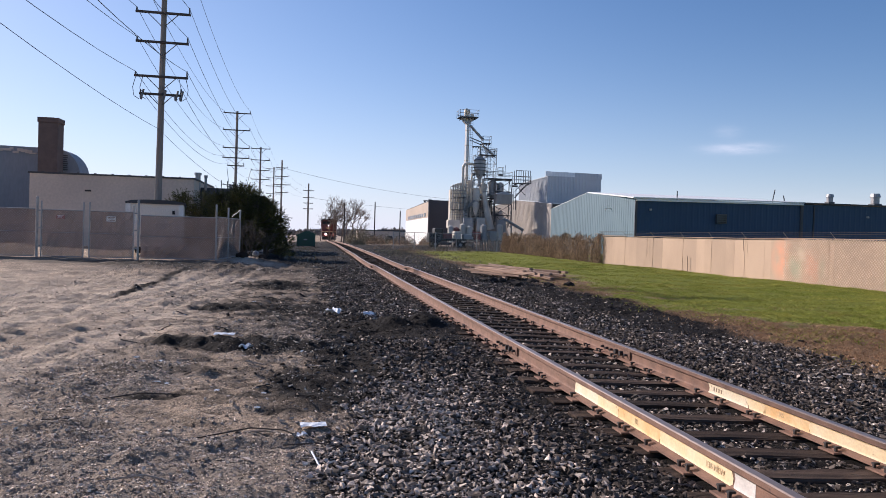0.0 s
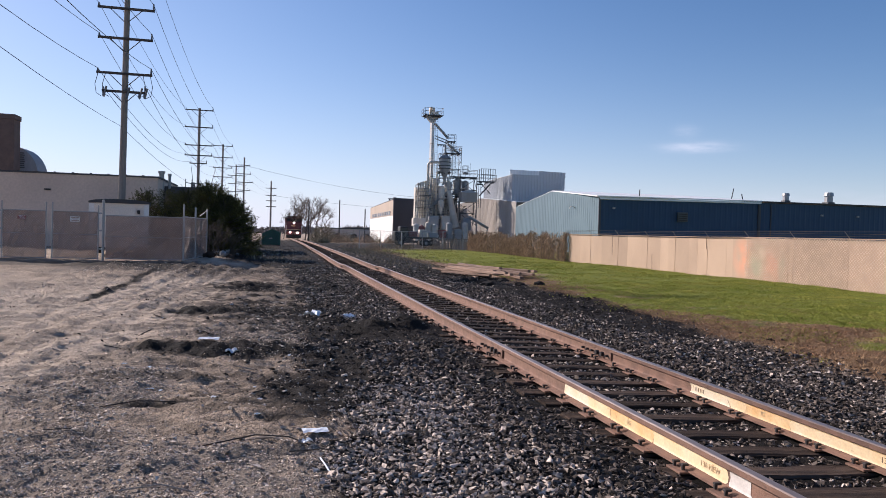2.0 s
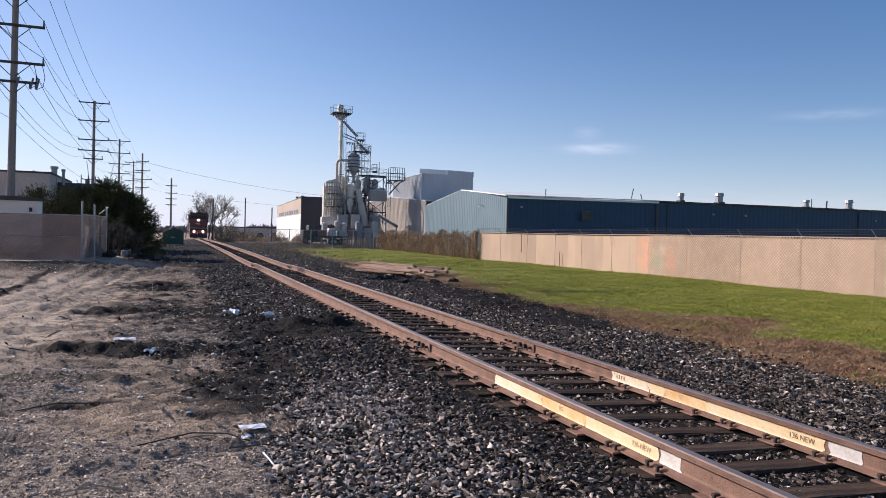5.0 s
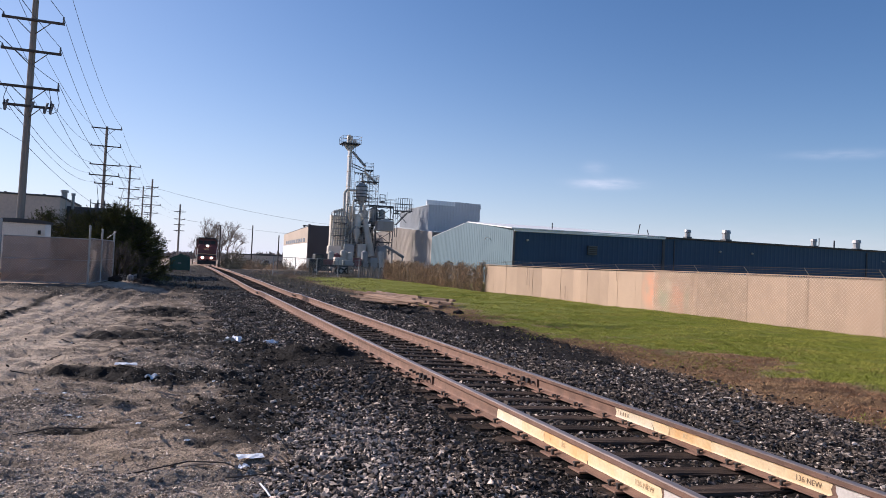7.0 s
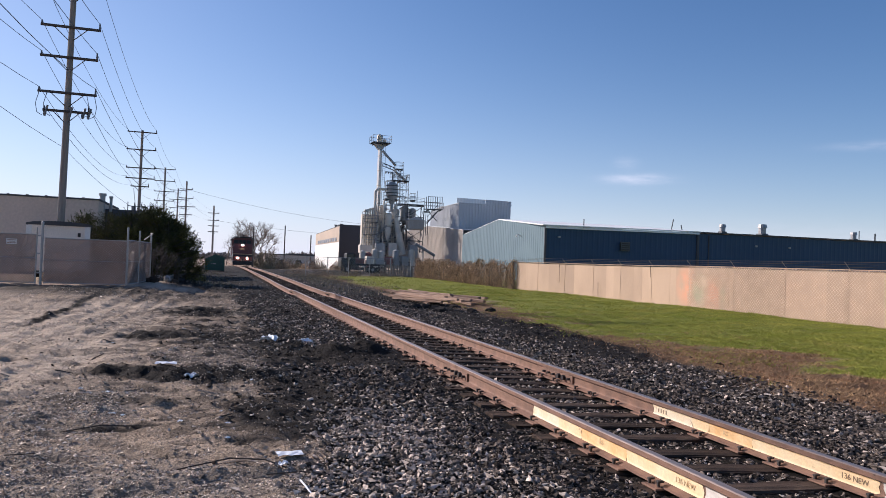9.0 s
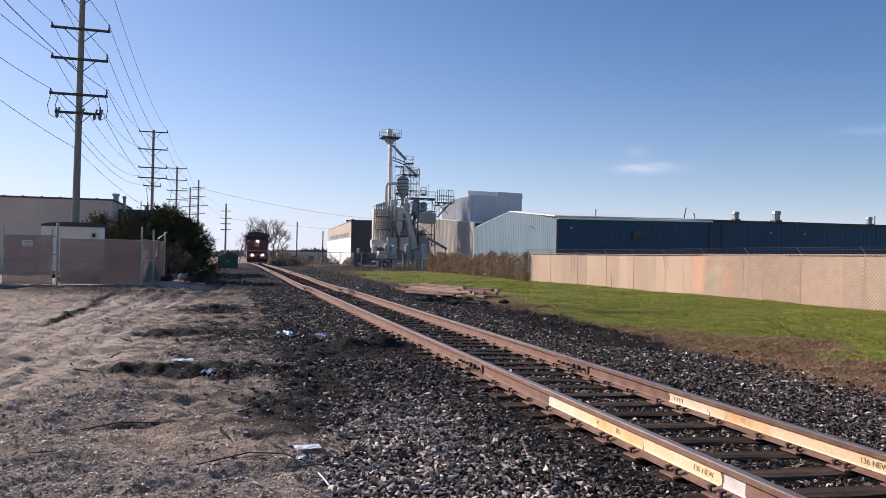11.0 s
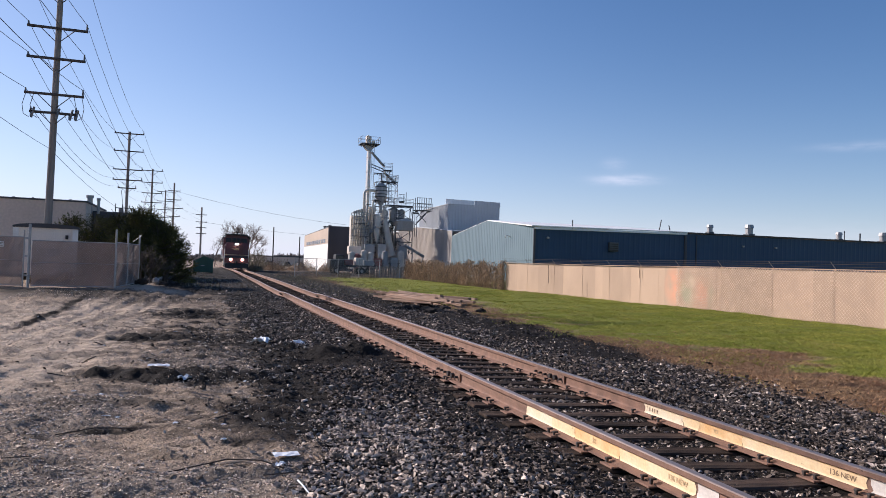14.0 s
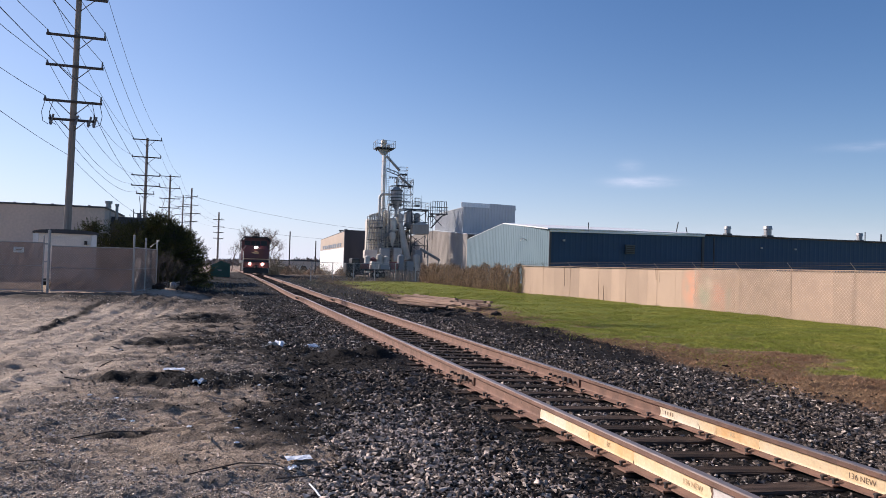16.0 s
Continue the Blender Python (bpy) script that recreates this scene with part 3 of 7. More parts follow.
def stones():
    rng = np.random.default_rng(5)
    P, S = [], []
    ties = np.array([y for y, _ in TIES])
    for y0, y1, per, s in ((-6, 2.4, 300, 0.027), (2.4, 7.5, 2500, 0.0158), (7.5, 12, 1400, 0.0200), (12, 20, 750, 0.023), (20, 34, 400, 0.026), (34, 62, 90, 0.036)):
        x, y = spread(rng, -3.3, 6, y0, y1, per)
        x, y = (v[(y < 2.4) | (x < 1.35 * y - 1.6)] for v in (x, y))
        b = masks(x, y)
        keep = rng.uniform(0, 1, len(x)) < b[0] * (1 - 0.93 * np.clip(1.4 * b[3], 0, 1)) + 0.02
        keep &= rng.uniform(0, 1, len(x)) < 0.55 + 0.8 * fbm(x * 0.9, y * 0.9, 81)
        x, y = x[keep], y[keep]
        size = s * np.exp(rng.normal(-0.05, 0.5, len(x))).clip(0.35, 2.1)
        inside = (np.abs(x - 0.75) < 1.45) & (y < 60)
        z = land(x, y) + size * rng.uniform(-0.1, 0.75, len(x)) - np.where(inside, 0.012, 0)
        near_tie = np.abs(y[:, None] - ties[None]).min(1) < 0.125
        foot = (np.abs(x) < 0.11) | (np.abs(x - 1.506) < 0.11) | (near_tie & (x > np.where((y > 5.9) & (y < 8.9), -0.42, -0.22)) & (x < 1.80) & (rng.uniform(0, 1, len(x)) < np.where(y < 4.9, 0.55, 0.95)))
        x, y, z, size = x[~foot], y[~foot], z[~foot], size[~foot]
        P.append(np.stack([x, y, z], -1))
        S.append(size)
    P, S = np.concatenate(P), np.concatenate(S)
    near = P[:, 1] < 12
    dusty = near & (rng.uniform(0, 1, len(S)) < 0.12 + 0.66 * step(-0.5, -1.6, P[:, 0]) * step(9.5, 6, P[:, 1]) + 0.04 * step(2.2, 3.2, P[:, 0]) + 0.15 * (np.abs(P[:, 0] - 0.75) < 0.62))
    scatter("ballast_stones", P[near & ~dusty], S[near & ~dusty], M["stone"], "dark oily angular crushed-stone ballast along the track")
    scatter("dusty_stones", P[dusty], S[dusty], M["dusty"], "pale dusty crushed stones at the ballast's edge", seed=8)
    far = ~near & (rng.uniform(0, 1, len(S)) < 0.28)
    scatter("far_ballast", P[~near & ~far], S[~near & ~far], M["stone"], "dark grey crushed-stone ballast farther along the track", seed=9, corners=5)
    scatter("far_dusty_ballast", P[far], S[far], M["dusty"], "pale dusty stones in the ballast farther along the track", seed=10, corners=5)
    P, S = [], []
    for y0, y1, per, s in ((2.4, 5.5, 6800, 0.0066), (5.5, 8, 4700, 0.0078), (8, 12, 2700, 0.0092), (12, 18, 1000, 0.0120), (18, 30, 260, 0.016)):
        x, y = spread(rng, -9, -1.6, y0, y1, per)
        b = masks(x, y)
        keep = (x > -3.4 - 0.47 * y) & (rng.uniform(0, 1, len(x)) < (1 - b[0]) * np.clip(0.12 + 0.95 * gravel(x, y), 0.05, 1) * (1 - 0.5 * b[4]) * (1 - 0.7 * b[3]))
        x, y = x[keep], y[keep]
        size = s * np.exp(rng.normal(0, 0.5, len(x))).clip(0.4, 2.6)
        P.append(np.stack([x, y, land(x, y) + size * 0.2], -1))
        S.append(size)
    scatter("loose_pebbles", np.concatenate(P), np.concatenate(S), M["pebble"], "small grey-brown pebbles scattered over the dirt lot", seed=2, corners=5)
    x, y = spread(rng, -6, 6.5, 7, 36, 230)
    b = masks(x, y)
    keep = (rng.uniform(0, 1, len(x)) < b[3] ** 2 * 0.9) & (np.abs(x - 0.75) > 1.4)
    x, y = x[keep], y[keep]
    size = 0.0125 * np.exp(rng.normal(0, 0.5, len(x)))
    scatter("mud_clods", np.stack([x, y, land(x, y) + size * 0.2], -1), size, M["clod"], "black clods of churned wet mud beside the track", flat=0.5, seed=3, corners=5)


def blades(name, x, y, h, material, label, width=0.012, lean=0.5, seed=4):
    rng = np.random.default_rng(seed)
    n = len(x)
    z = land(x, y) - 0.01
    a = rng.uniform(0, 6.283, n)
    base = np.stack([x, y, z], -1)
    side = np.stack([np.cos(a), np.sin(a), 0 * a], -1) * (width * rng.uniform(0.6, 1.5, n))[:, None]
    tip = base + np.stack([rng.normal(0, lean, n) * h, rng.normal(0, lean, n) * h, h], -1)
    v = np.stack([base - side, base + side, tip], 1).reshape(-1, 3)
    f = np.arange(3 * n).reshape(-1, 3)
    return tagged(raw(name, v, f, material), label, "grass", kind="stuff")


def lawn():
    rng = np.random.default_rng(11)
    X, Y = [], []
    for y0, y1, per in ((8, 16, 1800), (16, 26, 900), (26, 45, 350), (45, 74, 90)):
        x, y = spread(rng, 5, 18.5, y0, y1, per)
        x, y = (v[x < 1.35 * y - 1.0] for v in (x, y))
        keep = rng.uniform(0, 1, len(x)) < masks(x, y)[1]
        X.append(x[keep]), Y.append(y[keep])
    x, y = np.concatenate(X), np.concatenate(Y)
    blades("lawn_grass", x, y, rng.uniform(0.015, 0.05, len(x)) * (0.4 + 1.3 * fbm(x * 0.8, y * 0.8, 101)), M["blade"], "short green mown grass on the verge below the fence", np.interp(y, [8, 20, 40], [0.006, 0.008, 0.012]), 0.8)
    X, Y = [], []
    for y0, y1, per in ((5, 14, 900), (14, 24, 450), (24, 60, 70)):
        x, y = spread(rng, 3.6, 14, y0, y1, per)
        b = masks(x, y)
        keep = rng.uniform(0, 1, len(x)) < b[2] * 0.9 * (1 - 0.8 * b[3]) + 0.35 * b[1] * step(0.50, 0.62, fbm(x * 0.9, y * 0.9, 111)) * step(12.5, 9.5, x)
        X.append(x[keep]), Y.append(y[keep])
    x, y = np.concatenate(X), np.concatenate(Y)
    blades("dry_grass", x, y, rng.uniform(0.015, 0.06, len(x)), M["straw"], "dead brown grass between the ballast and the lawn", 0.007, 1.1, seed=5)
    x, y = spread(rng, 3.6, 12, 6, 30, 330)
    keep = rng.uniform(0, 1, len(x)) < masks(x, y)[2] * step(0.50, 0.62, fbm(x * 0.8, y * 0.8, 181))
    blades("low_weeds", x[keep], y[keep], rng.uniform(0.015, 0.06, keep.sum()), M["blade"], "patches of low green weeds in the dead grass", 0.008, 0.9, seed=15)
    x, y = spread(rng, 2.8, 8.5, 34, 74, 13)
    keep = fbm(x * 0.6, y * 0.6, 121) > 0.5
    blades("dead_weeds", x[keep], y[keep], rng.uniform(0.04, 0.2, keep.sum()), M["scrub"], "tall dead weeds on the bank beside the far track", 0.02, 0.5, seed=6)
    x, y = spread(rng, -4.4, -2.3, 36, 72, 14)
    keep = fbm(x * 0.6, y * 0.6, 131) > 0.5
    blades("drive_weeds", x[keep], y[keep], rng.uniform(0.05, 0.25, keep.sum()), M["scrub"], "dull low weeds along the drive", 0.02, 0.5, seed=7)


stones()
lawn()


# ---- the track ----
GAUGE = 1.506           # between the middles of the rail heads
R_LOW = -0.055          # the right rail lies lower
PROFILE = ((-0.076, 0.0), (0.076, 0.0), (0.076, 0.012), (0.014, 0.028), (0.009, 0.045), (0.009, 0.125), (0.036, 0.142), (0.0375, 0.178), (0.028, 0.186), (-0.028, 0.186), (-0.0375, 0.178), (-0.036, 0.142), (-0.009, 0.125), (-0.009, 0.045), (-0.014, 0.028), (-0.076, 0.012))


def rail_piece(parent, x0, dz, y0, y1):
    ys = np.arange(y0, y1 + 0.01, max(0.5, (y1 - y0) / 60))
    ys[-1] = y1
    bm = bmesh.new()
    rings = []
    for y in ys:
        ox, oz = rail_line(y)
        rings.append([bm.verts.new((x0 + ox + px, y, oz + dz + pz)) for px, pz in PROFILE])
    n = len(PROFILE)
    for a, b in zip(rings, rings[1:]):
        for i in range(n):
            f = bm.faces.new((a[i], a[(i + 1) % n], b[(i + 1) % n], b[i]))
            f.material_index = 1 if i in (7, 8, 9) else 0
    bm.faces.new(rings[0])
    bm.faces.new(rings[-1][::-1])
    bmesh.ops.recalc_face_normals(bm, faces=bm.faces)
    ob = part("rail", bm, M["rust"], parent)
    ob.data.materials.append(M["polish"])
    return ob


def lettering(text, parent, x, y, z, size, ink):
    """Stencilled letters on the side of a rail."""
    cu = bpy.data.curves.new("lettering", "FONT")
    cu.body, cu.size, cu.extrude, cu.align_x, cu.align_y = text, size, 0.0006, "CENTER", "CENTER"
    tmp = bpy.data.objects.new("lettering", cu)
    scene.collection.objects.link(tmp)
    bpy.context.view_layer.update()
    me = bpy.data.meshes.new_from_object(tmp.evaluated_get(bpy.context.evaluated_depsgraph_get()))
    bpy.data.objects.remove(tmp)
    me.materials.clear()
    me.materials.append(M[ink])
    ob = new("lettering", me)
    ob.parent = parent
    ob.matrix_basis = Matrix.Translation((x, y, z)) @ Matrix.Rotation(radians(-90), 4, "Z") @ Matrix.Rotation(radians(90), 4, "X")
    return tagged(ob, "dark stencilled characters on the rail web")


def track():
    t = thing("railway_track", "rusty single railway track on weathered wooden ties in ballast", "track")
    joints = [9.12, 31.0, 58.0, 90.0, 130.0, 175.0, 240.0]
    for x0, dz in ((0.0, 0.0), (GAUGE, R_LOW)):
        edges = [-14.0] + joints
        for a, b in zip(edges, edges[1:]):
            rail_piece(t, x0, dz, a + 0.004, b - 0.004)
    # joint bars with their bolts
    for x0, dz in ((0.0, 0.0), (GAUGE, R_LOW)):
        for jy in joints[:3]:
            ox, oz = rail_line(jy)
            for side in (-1, 1):
                bm = bmesh.new()
                box(bm, x0 + ox + side * 0.022, jy, dz + oz + 0.03, 0.022, 0.92, 0.105, bevel=0.006)
                bar = part("joint_bar", bm, M["rust"], t, "rusty steel joint bar bolted across the rail ends")
                for k in (-0.38, -0.23, -0.08, 0.08, 0.23, 0.38):
                    bm = bmesh.new()
                    rod(bm, (x0 + ox + side * 0.030, jy + k, dz + oz + 0.085), (x0 + ox + side * 0.075, jy + k, dz + oz + 0.085), 0.034 if (k * side > 0 and abs(k) < 0.3) else 0.016, seg=8)
                    part("bolt", bm, M["iron"], bar, "dark bolt head")
    # paint on the sides of the near rails
    brush = random.Random(12)
    skin = ((0.0166, 0.031), (0.0118, 0.046), (0.0112, 0.085), (0.0118, 0.1235), (0.022, 0.132))
    for x0, dz, spans in ((0.0, 0.0, ((6.66, 6.08, "pale"), (6.09, 5.64, "cream"), (5.65, 4.9, "yellow"), (4.91, 3.97, "cream"), (3.94, 3.72, "chalk"))),
                          (GAUGE, R_LOW, ((6.80, 6.10, "pale"), (6.11, 5.86, "cream"), (5.87, 5.25, "yellow"), (5.26, 3.96, "cream"), (3.91, 3.64, "chalk")))):
        for a, b, colour in spans:
            bm = bmesh.new()
            rings, n = [], max(3, int((a - b) / 0.06))
            for k in range(n + 1):
                rough = 0.018 if k in (0, n) else 0.0
                yy = a + (b - a) * k / n
                ox, oz = rail_line(yy)
                rings.append([bm.verts.new((x0 + ox - px, yy + brush.uniform(-rough, rough), oz + dz + pz)) for px, pz in skin])
            for r0, r1 in zip(rings, rings[1:]):
                for k in range(len(skin) - 1):
                    bm.faces.new((r0[k], r0[k + 1], r1[k + 1], r1[k]))
            bmesh.ops.recalc_face_normals(bm, faces=bm.faces)
            bmesh.ops.solidify(bm, geom=bm.faces[:], thickness=0.0008)
            part("paint_band", bm, M[colour], t, {"chalk": "chipped white paint on the rail web", "pale": "dirty pale cream paint on the rail web", "cream": "faded cream paint on the rail web", "yellow": "ochre-orange paint on the rail web"}[colour])
    lettering("136 NEW", t, GAUGE - 0.014, 4.17, R_LOW + 0.082, 0.062, "ink")
    lettering("RS", t, GAUGE - 0.014, 5.62, R_LOW + 0.086, 0.058, "faint")
    lettering("RS", t, -0.014, 5.30, 0.086, 0.058, "faint")
    for k in range(4):
        bm = bmesh.new()
        box(bm, GAUGE - 0.0135, 6.70 - k * 0.045, R_LOW + 0.065, 0.003, 0.012, 0.038)
        part("marking", bm, M["ink"], t, "small dark painted mark")
    lettering("136 NEW", t, -0.014, 4.16, 0.082, 0.055, "faint")
    # ties, plates and spikes
    rng = random.Random(4)
    tilt = math.degrees(math.atan2(R_LOW, GAUGE))
    shapes = []
    for k in range(5):
        bm = bmesh.new()
        box(bm, 0, 0, -0.17, 2.22, 0.215, 0.17, bevel=0.012)
        bmesh.ops.subdivide_edges(bm, edges=[e for e in bm.edges if e.calc_length() > 1], cuts=7)
        for v in bm.verts:
            v.co += Vector((0, rng.uniform(-0.008, 0.008), rng.uniform(-0.010, 0.003)))
        shapes.append(mesh_of("tie", bm, M["tie"]))
    bm = bmesh.new()
    box(bm, 0, 0, 0, 0.29, 0.18, 0.016, bevel=0.004)
    plate = mesh_of("tie_plate", bm, M["rust"])
    bm = bmesh.new()
    box(bm, 0, 0, 0, 0.02, 0.02, 0.03, bevel=0.003)
    box(bm, 0.012, 0, 0.028, 0.05, 0.032, 0.016, bevel=0.005)
    spike = mesh_of("spike", bm, M["iron"])
    for y, sh in TIES:
        ox, oz = rail_line(y)
        o = new("tie", shapes[rng.randrange(5)])
        o.parent = t
        o.matrix_basis = pose(GAUGE / 2 + ox + sh, y, oz + R_LOW / 2 - 0.018 + rng.uniform(-0.008, 0.004), 0, -tilt, rng.uniform(-1.4, 1.4))
        if 1.5 < y < 26:
            for x0, dz in ((0.0, 0.0), (GAUGE, R_LOW)):
                p = new("tie_plate", plate)
                p.parent = t
                p.matrix_basis = pose(x0 + ox, y, oz + dz - 0.016, 0, -tilt, 0)
                if y < 14:
                    for side in (-1, 1):
                        for sy in (-0.05, 0.06):
                            if rng.random() < 0.8:
                                s = new("spike", spike)
                                s.parent = t
                                s.matrix_basis = pose(x0 + ox + side * 0.095, y + sy, oz + dz - 0.004 + rng.uniform(0, 0.012), 0, 0, 0 if side < 0 else 180)


track()


# ---- fences ----
def cloth_mesh(parent, a, b, z0, z1, material, cell=0.055, r=0.0022, name="chain_link", label="galvanised diamond chain-link wire"):
    """Diamond wire netting between the points a and b, z0 to z1."""
    a, b = np.array(a, float), np.array(b, float)
    L, h = np.linalg.norm(b - a), z1 - z0
    d, nrm = (b - a) / L, np.array([-(b - a)[1], (b - a)[0]]) / L
    V, F = [], []
    s = -h
    base = 0
    prof = [(r, 0), (-r * 0.5, r * 0.87), (-r * 0.5, -r * 0.87)]
    while s < L:
        for up in (1, -1):
            s0, s1 = max(s, 0), min(s + h, L)
            if s1 - s0 < 0.02:
                continue
            for q in (s0, s1):
                zz = z0 + (q - s) if up > 0 else z1 - (q - s)
                p = a + d * q
                for u, w in prof:
                    V.append((p[0] + nrm[0] * (u + up * r), p[1] + nrm[1] * (u + up * r), zz + w * 1.4))
            F += [(base, base + 1, base + 4, base + 3), (base + 1, base + 2, base + 5, base + 4), (base + 2, base, base + 3, base + 5)]
            base += 6
        s += cell * 1.414
    ob = raw(name, np.array(V), np.array(F), material, parent)
    tagged(ob, label, kind="stuff")
    return ob


def fence_line(y):
    """The long fence's x at y."""
    return float(np.interp(y, [-8, 17, 38, 45, 72], [18.0, 17.65, 17.55, 16.6, 16.9]))


def spray(name, clouds):
    """Tan panel paint with soft worn clouds of sprayed colour: (colour, y, z, half width, half height, strength)."""
    m = mat(name, (0.45, 0.318, 0.215), (0.395, 0.277, 0.188), 0.9, 0.7, fine=35, stretch=(1, 1, 0.5))
    n, l = m.node_tree.nodes, m.node_tree.links
    base = n["Principled BSDF"].inputs["Base Color"]
    tc, ns = n.new("ShaderNodeTexCoord"), n.new("ShaderNodeTexNoise")
    ns.inputs["Scale"].default_value, ns.inputs["Detail"].default_value = 1.6, 4
    l.new(tc.outputs["Object"], ns.inputs["Vector"])
    for c, y, z, w, h, amount in clouds:
        mp, ln, edge, body, mu, mx = n.new("ShaderNodeMapping"), n.new("ShaderNodeVectorMath"), n.new("ShaderNodeMapRange"), n.new("ShaderNodeMapRange"), n.new("ShaderNodeMath"), n.new("ShaderNodeMix")
        mp.vector_type = "TEXTURE"
        mp.inputs["Location"].default_value, mp.inputs["Scale"].default_value = (0, y, z), (1000, w, h)
        ln.operation, mu.operation, mx.data_type = "LENGTH", "MULTIPLY", "RGBA"
        edge.inputs["From Min"].default_value, edge.inputs["From Max"].default_value = 1.0, 0.35
        body.inputs["From Min"].default_value, body.inputs["From Max"].default_value, body.inputs["To Max"].default_value = 0.30, 0.55, amount
        mx.inputs["B"].default_value = (*c, 1)
        l.new(tc.outputs["Object"], mp.inputs[0])
        l.new(mp.outputs[0], ln.inputs[0])
        l.new(ln.outputs["Value"], edge.inputs["Value"])
        l.new(ns.outputs["Fac"], body.inputs["Value"])
        l.new(edge.outputs[0], mu.inputs[0])
        l.new(body.outputs[0], mu.inputs[1])
        l.new(mu.outputs[0], mx.inputs["Factor"])
        l.new(base.links[0].from_socket, mx.inputs["A"])
        l.new(mx.outputs["Result"], base)
    return m


def tan_fence():
    t = thing("panel_fence", "tan panel fence behind chain-link with barbed wire on top", "fence")
    rng = random.Random(8)
    y = 46.0
    ys = [46.0]
    while ys[-1] > -4:
        ys.append(ys[-1] - rng.choice((2.9, 3.0, 3.05)))
    def post(px, py, z, h):
        bm = bmesh.new()
        rod(bm, (px, py, z - 0.2), (px, py, z + h), 0.024)
        p = part("post", bm, M["panel"], t)
        bm = bmesh.new()
        rod(bm, (px, py, z + h), (px - 0.26, py, z + h + 0.27), 0.014, seg=6)
        part("barb_arm", bm, M["galv"], p)
    tops = []
    for i, (ya, yb) in enumerate(zip(ys, ys[1:])):
        xa, xb = fence_line(ya), fence_line(yb)
        za, zb = float(land(xa, ya, False)), float(land(xb, yb, False))
        n = rng.choice((2, 3, 3))
        cuts = [0] + sorted(rng.uniform(0.2, 0.8) for _ in range(n - 1)) + [1]
        for c0, c1 in zip(cuts, cuts[1:]):
            pa = Vector((xa + (xb - xa) * c0 + 0.07, ya + (yb - ya) * c0 - 0.001, za - 0.03))
            pb = Vector((xa + (xb - xa) * c1 + 0.07, ya + (yb - ya) * c1 + 0.001, zb - 0.03))
            h = 1.86 + rng.uniform(-0.025, 0.015)
            off = rng.uniform(-0.004, 0.004)
            bm = bmesh.new()
            prism(bm, [pa + Vector((off, 0, 0)), pb + Vector((off, 0, 0)), pb + Vector((off, 0, h)), pa + Vector((off, 0, h))], (0.018, 0, 0))
            part("panel", bm, M["panel"], t)
        post(xa + 0.13, ya, za, 1.86)
        bm = bmesh.new()
        box(bm, xa + 0.066, ya, za - 0.02, 0.012, 0.045, 1.86, bevel=0.003)
        part("batten", bm, M["panel"], t)
        tops.append((xa, ya, za))
        if yb < 26:
            cloth_mesh(t, (xa - 0.035, ya), (xb - 0.035, yb), za + 0.02, za + 1.85, M["link"], cell=0.095, r=0.0075)
    for off, dz in ((0.0, 1.86), (-0.09, 1.95), (-0.17, 2.04), (-0.25, 2.12)):
        bm = bmesh.new()
        pipe(bm, [(x + off, y, z + dz) for x, y, z in tops], 0.018 if off == 0 else 0.007, 5)
        part("top_rail" if off == 0 else "barbed_wire", bm, M["panel"] if off == 0 else M["iron"], t)
    # faded sprayed paint: soft overlapping clouds of orange and green
    paint = spray("sprayed_fence_panel", (((0.68, 0.30, 0.17), 28.5, 0.9, 0.9, 1.1, 0.75), ((0.62, 0.28, 0.17), 26.6, 0.6, 0.9, 0.9, 0.6), ((0.33, 0.36, 0.23), 27.6, 0.7, 0.75, 0.95, 0.75), ((0.66, 0.50, 0.36), 27.3, 1.1, 0.4, 0.35, 0.6), ((0.33, 0.36, 0.24), 26.0, 0.6, 0.3, 0.8, 0.5)))
    bm = bmesh.new()
    x = fence_line(27.4)
    prism(bm, [(x + 0.060, 29.3, -0.05), (x + 0.060, 25.6, -0.05), (x + 0.060, 25.6, 1.76), (x + 0.060, 29.3, 1.76)], (0.004, 0, 0))
    part("painted_panel", bm, paint, t, "tan panel with faded orange and green sprayed paint")
    for yy, z0, z1 in ((31.2, 1.2, 1.75), (36.3, -0.05, 0.75), (40.5, 0.6, 1.7)):
        bm = bmesh.new()
        rod(bm, (fence_line(yy) - 0.045, yy, z0), (fence_line(yy) - 0.045, yy + 0.05, z1), 0.013, seg=5)
        part("dead_stem", bm, M["darkstick"], t, "dark dead stem against the fence")


def leaf_cloud(name, pts, size, material, parent, label="", seed=1, kind="", up=0.0, thin=1.0, way=None):
    """Many small leaf cards joined in one mesh. way: the direction in which each one grows."""
    rng = np.random.default_rng(seed)
    n = len(pts)
    u = rng.normal(0, 1, (n, 3))
    u[:, 2] += up
    if way is not None:
        u = u * 0.42 + way
    u /= np.linalg.norm(u, axis=1)[:, None]
    w = np.cross(u, rng.normal(0, 1, (n, 3)))
    w /= np.linalg.norm(w, axis=1)[:, None]
    s = (size * rng.uniform(0.5, 1.5, n))[:, None]
    v = np.stack([pts - w * s * 0.35 * thin, pts + u * s * 0.6 - w * s * 0.1 * thin, pts + u * s * 1.2, pts + w * s * 0.35 * thin + u * s * 0.3], 1).reshape(-1, 3)
    f = np.arange(4 * n).reshape(-1, 4)
    ob = raw(name, v, f, material, parent)
    return tagged(ob, label, kind=kind)


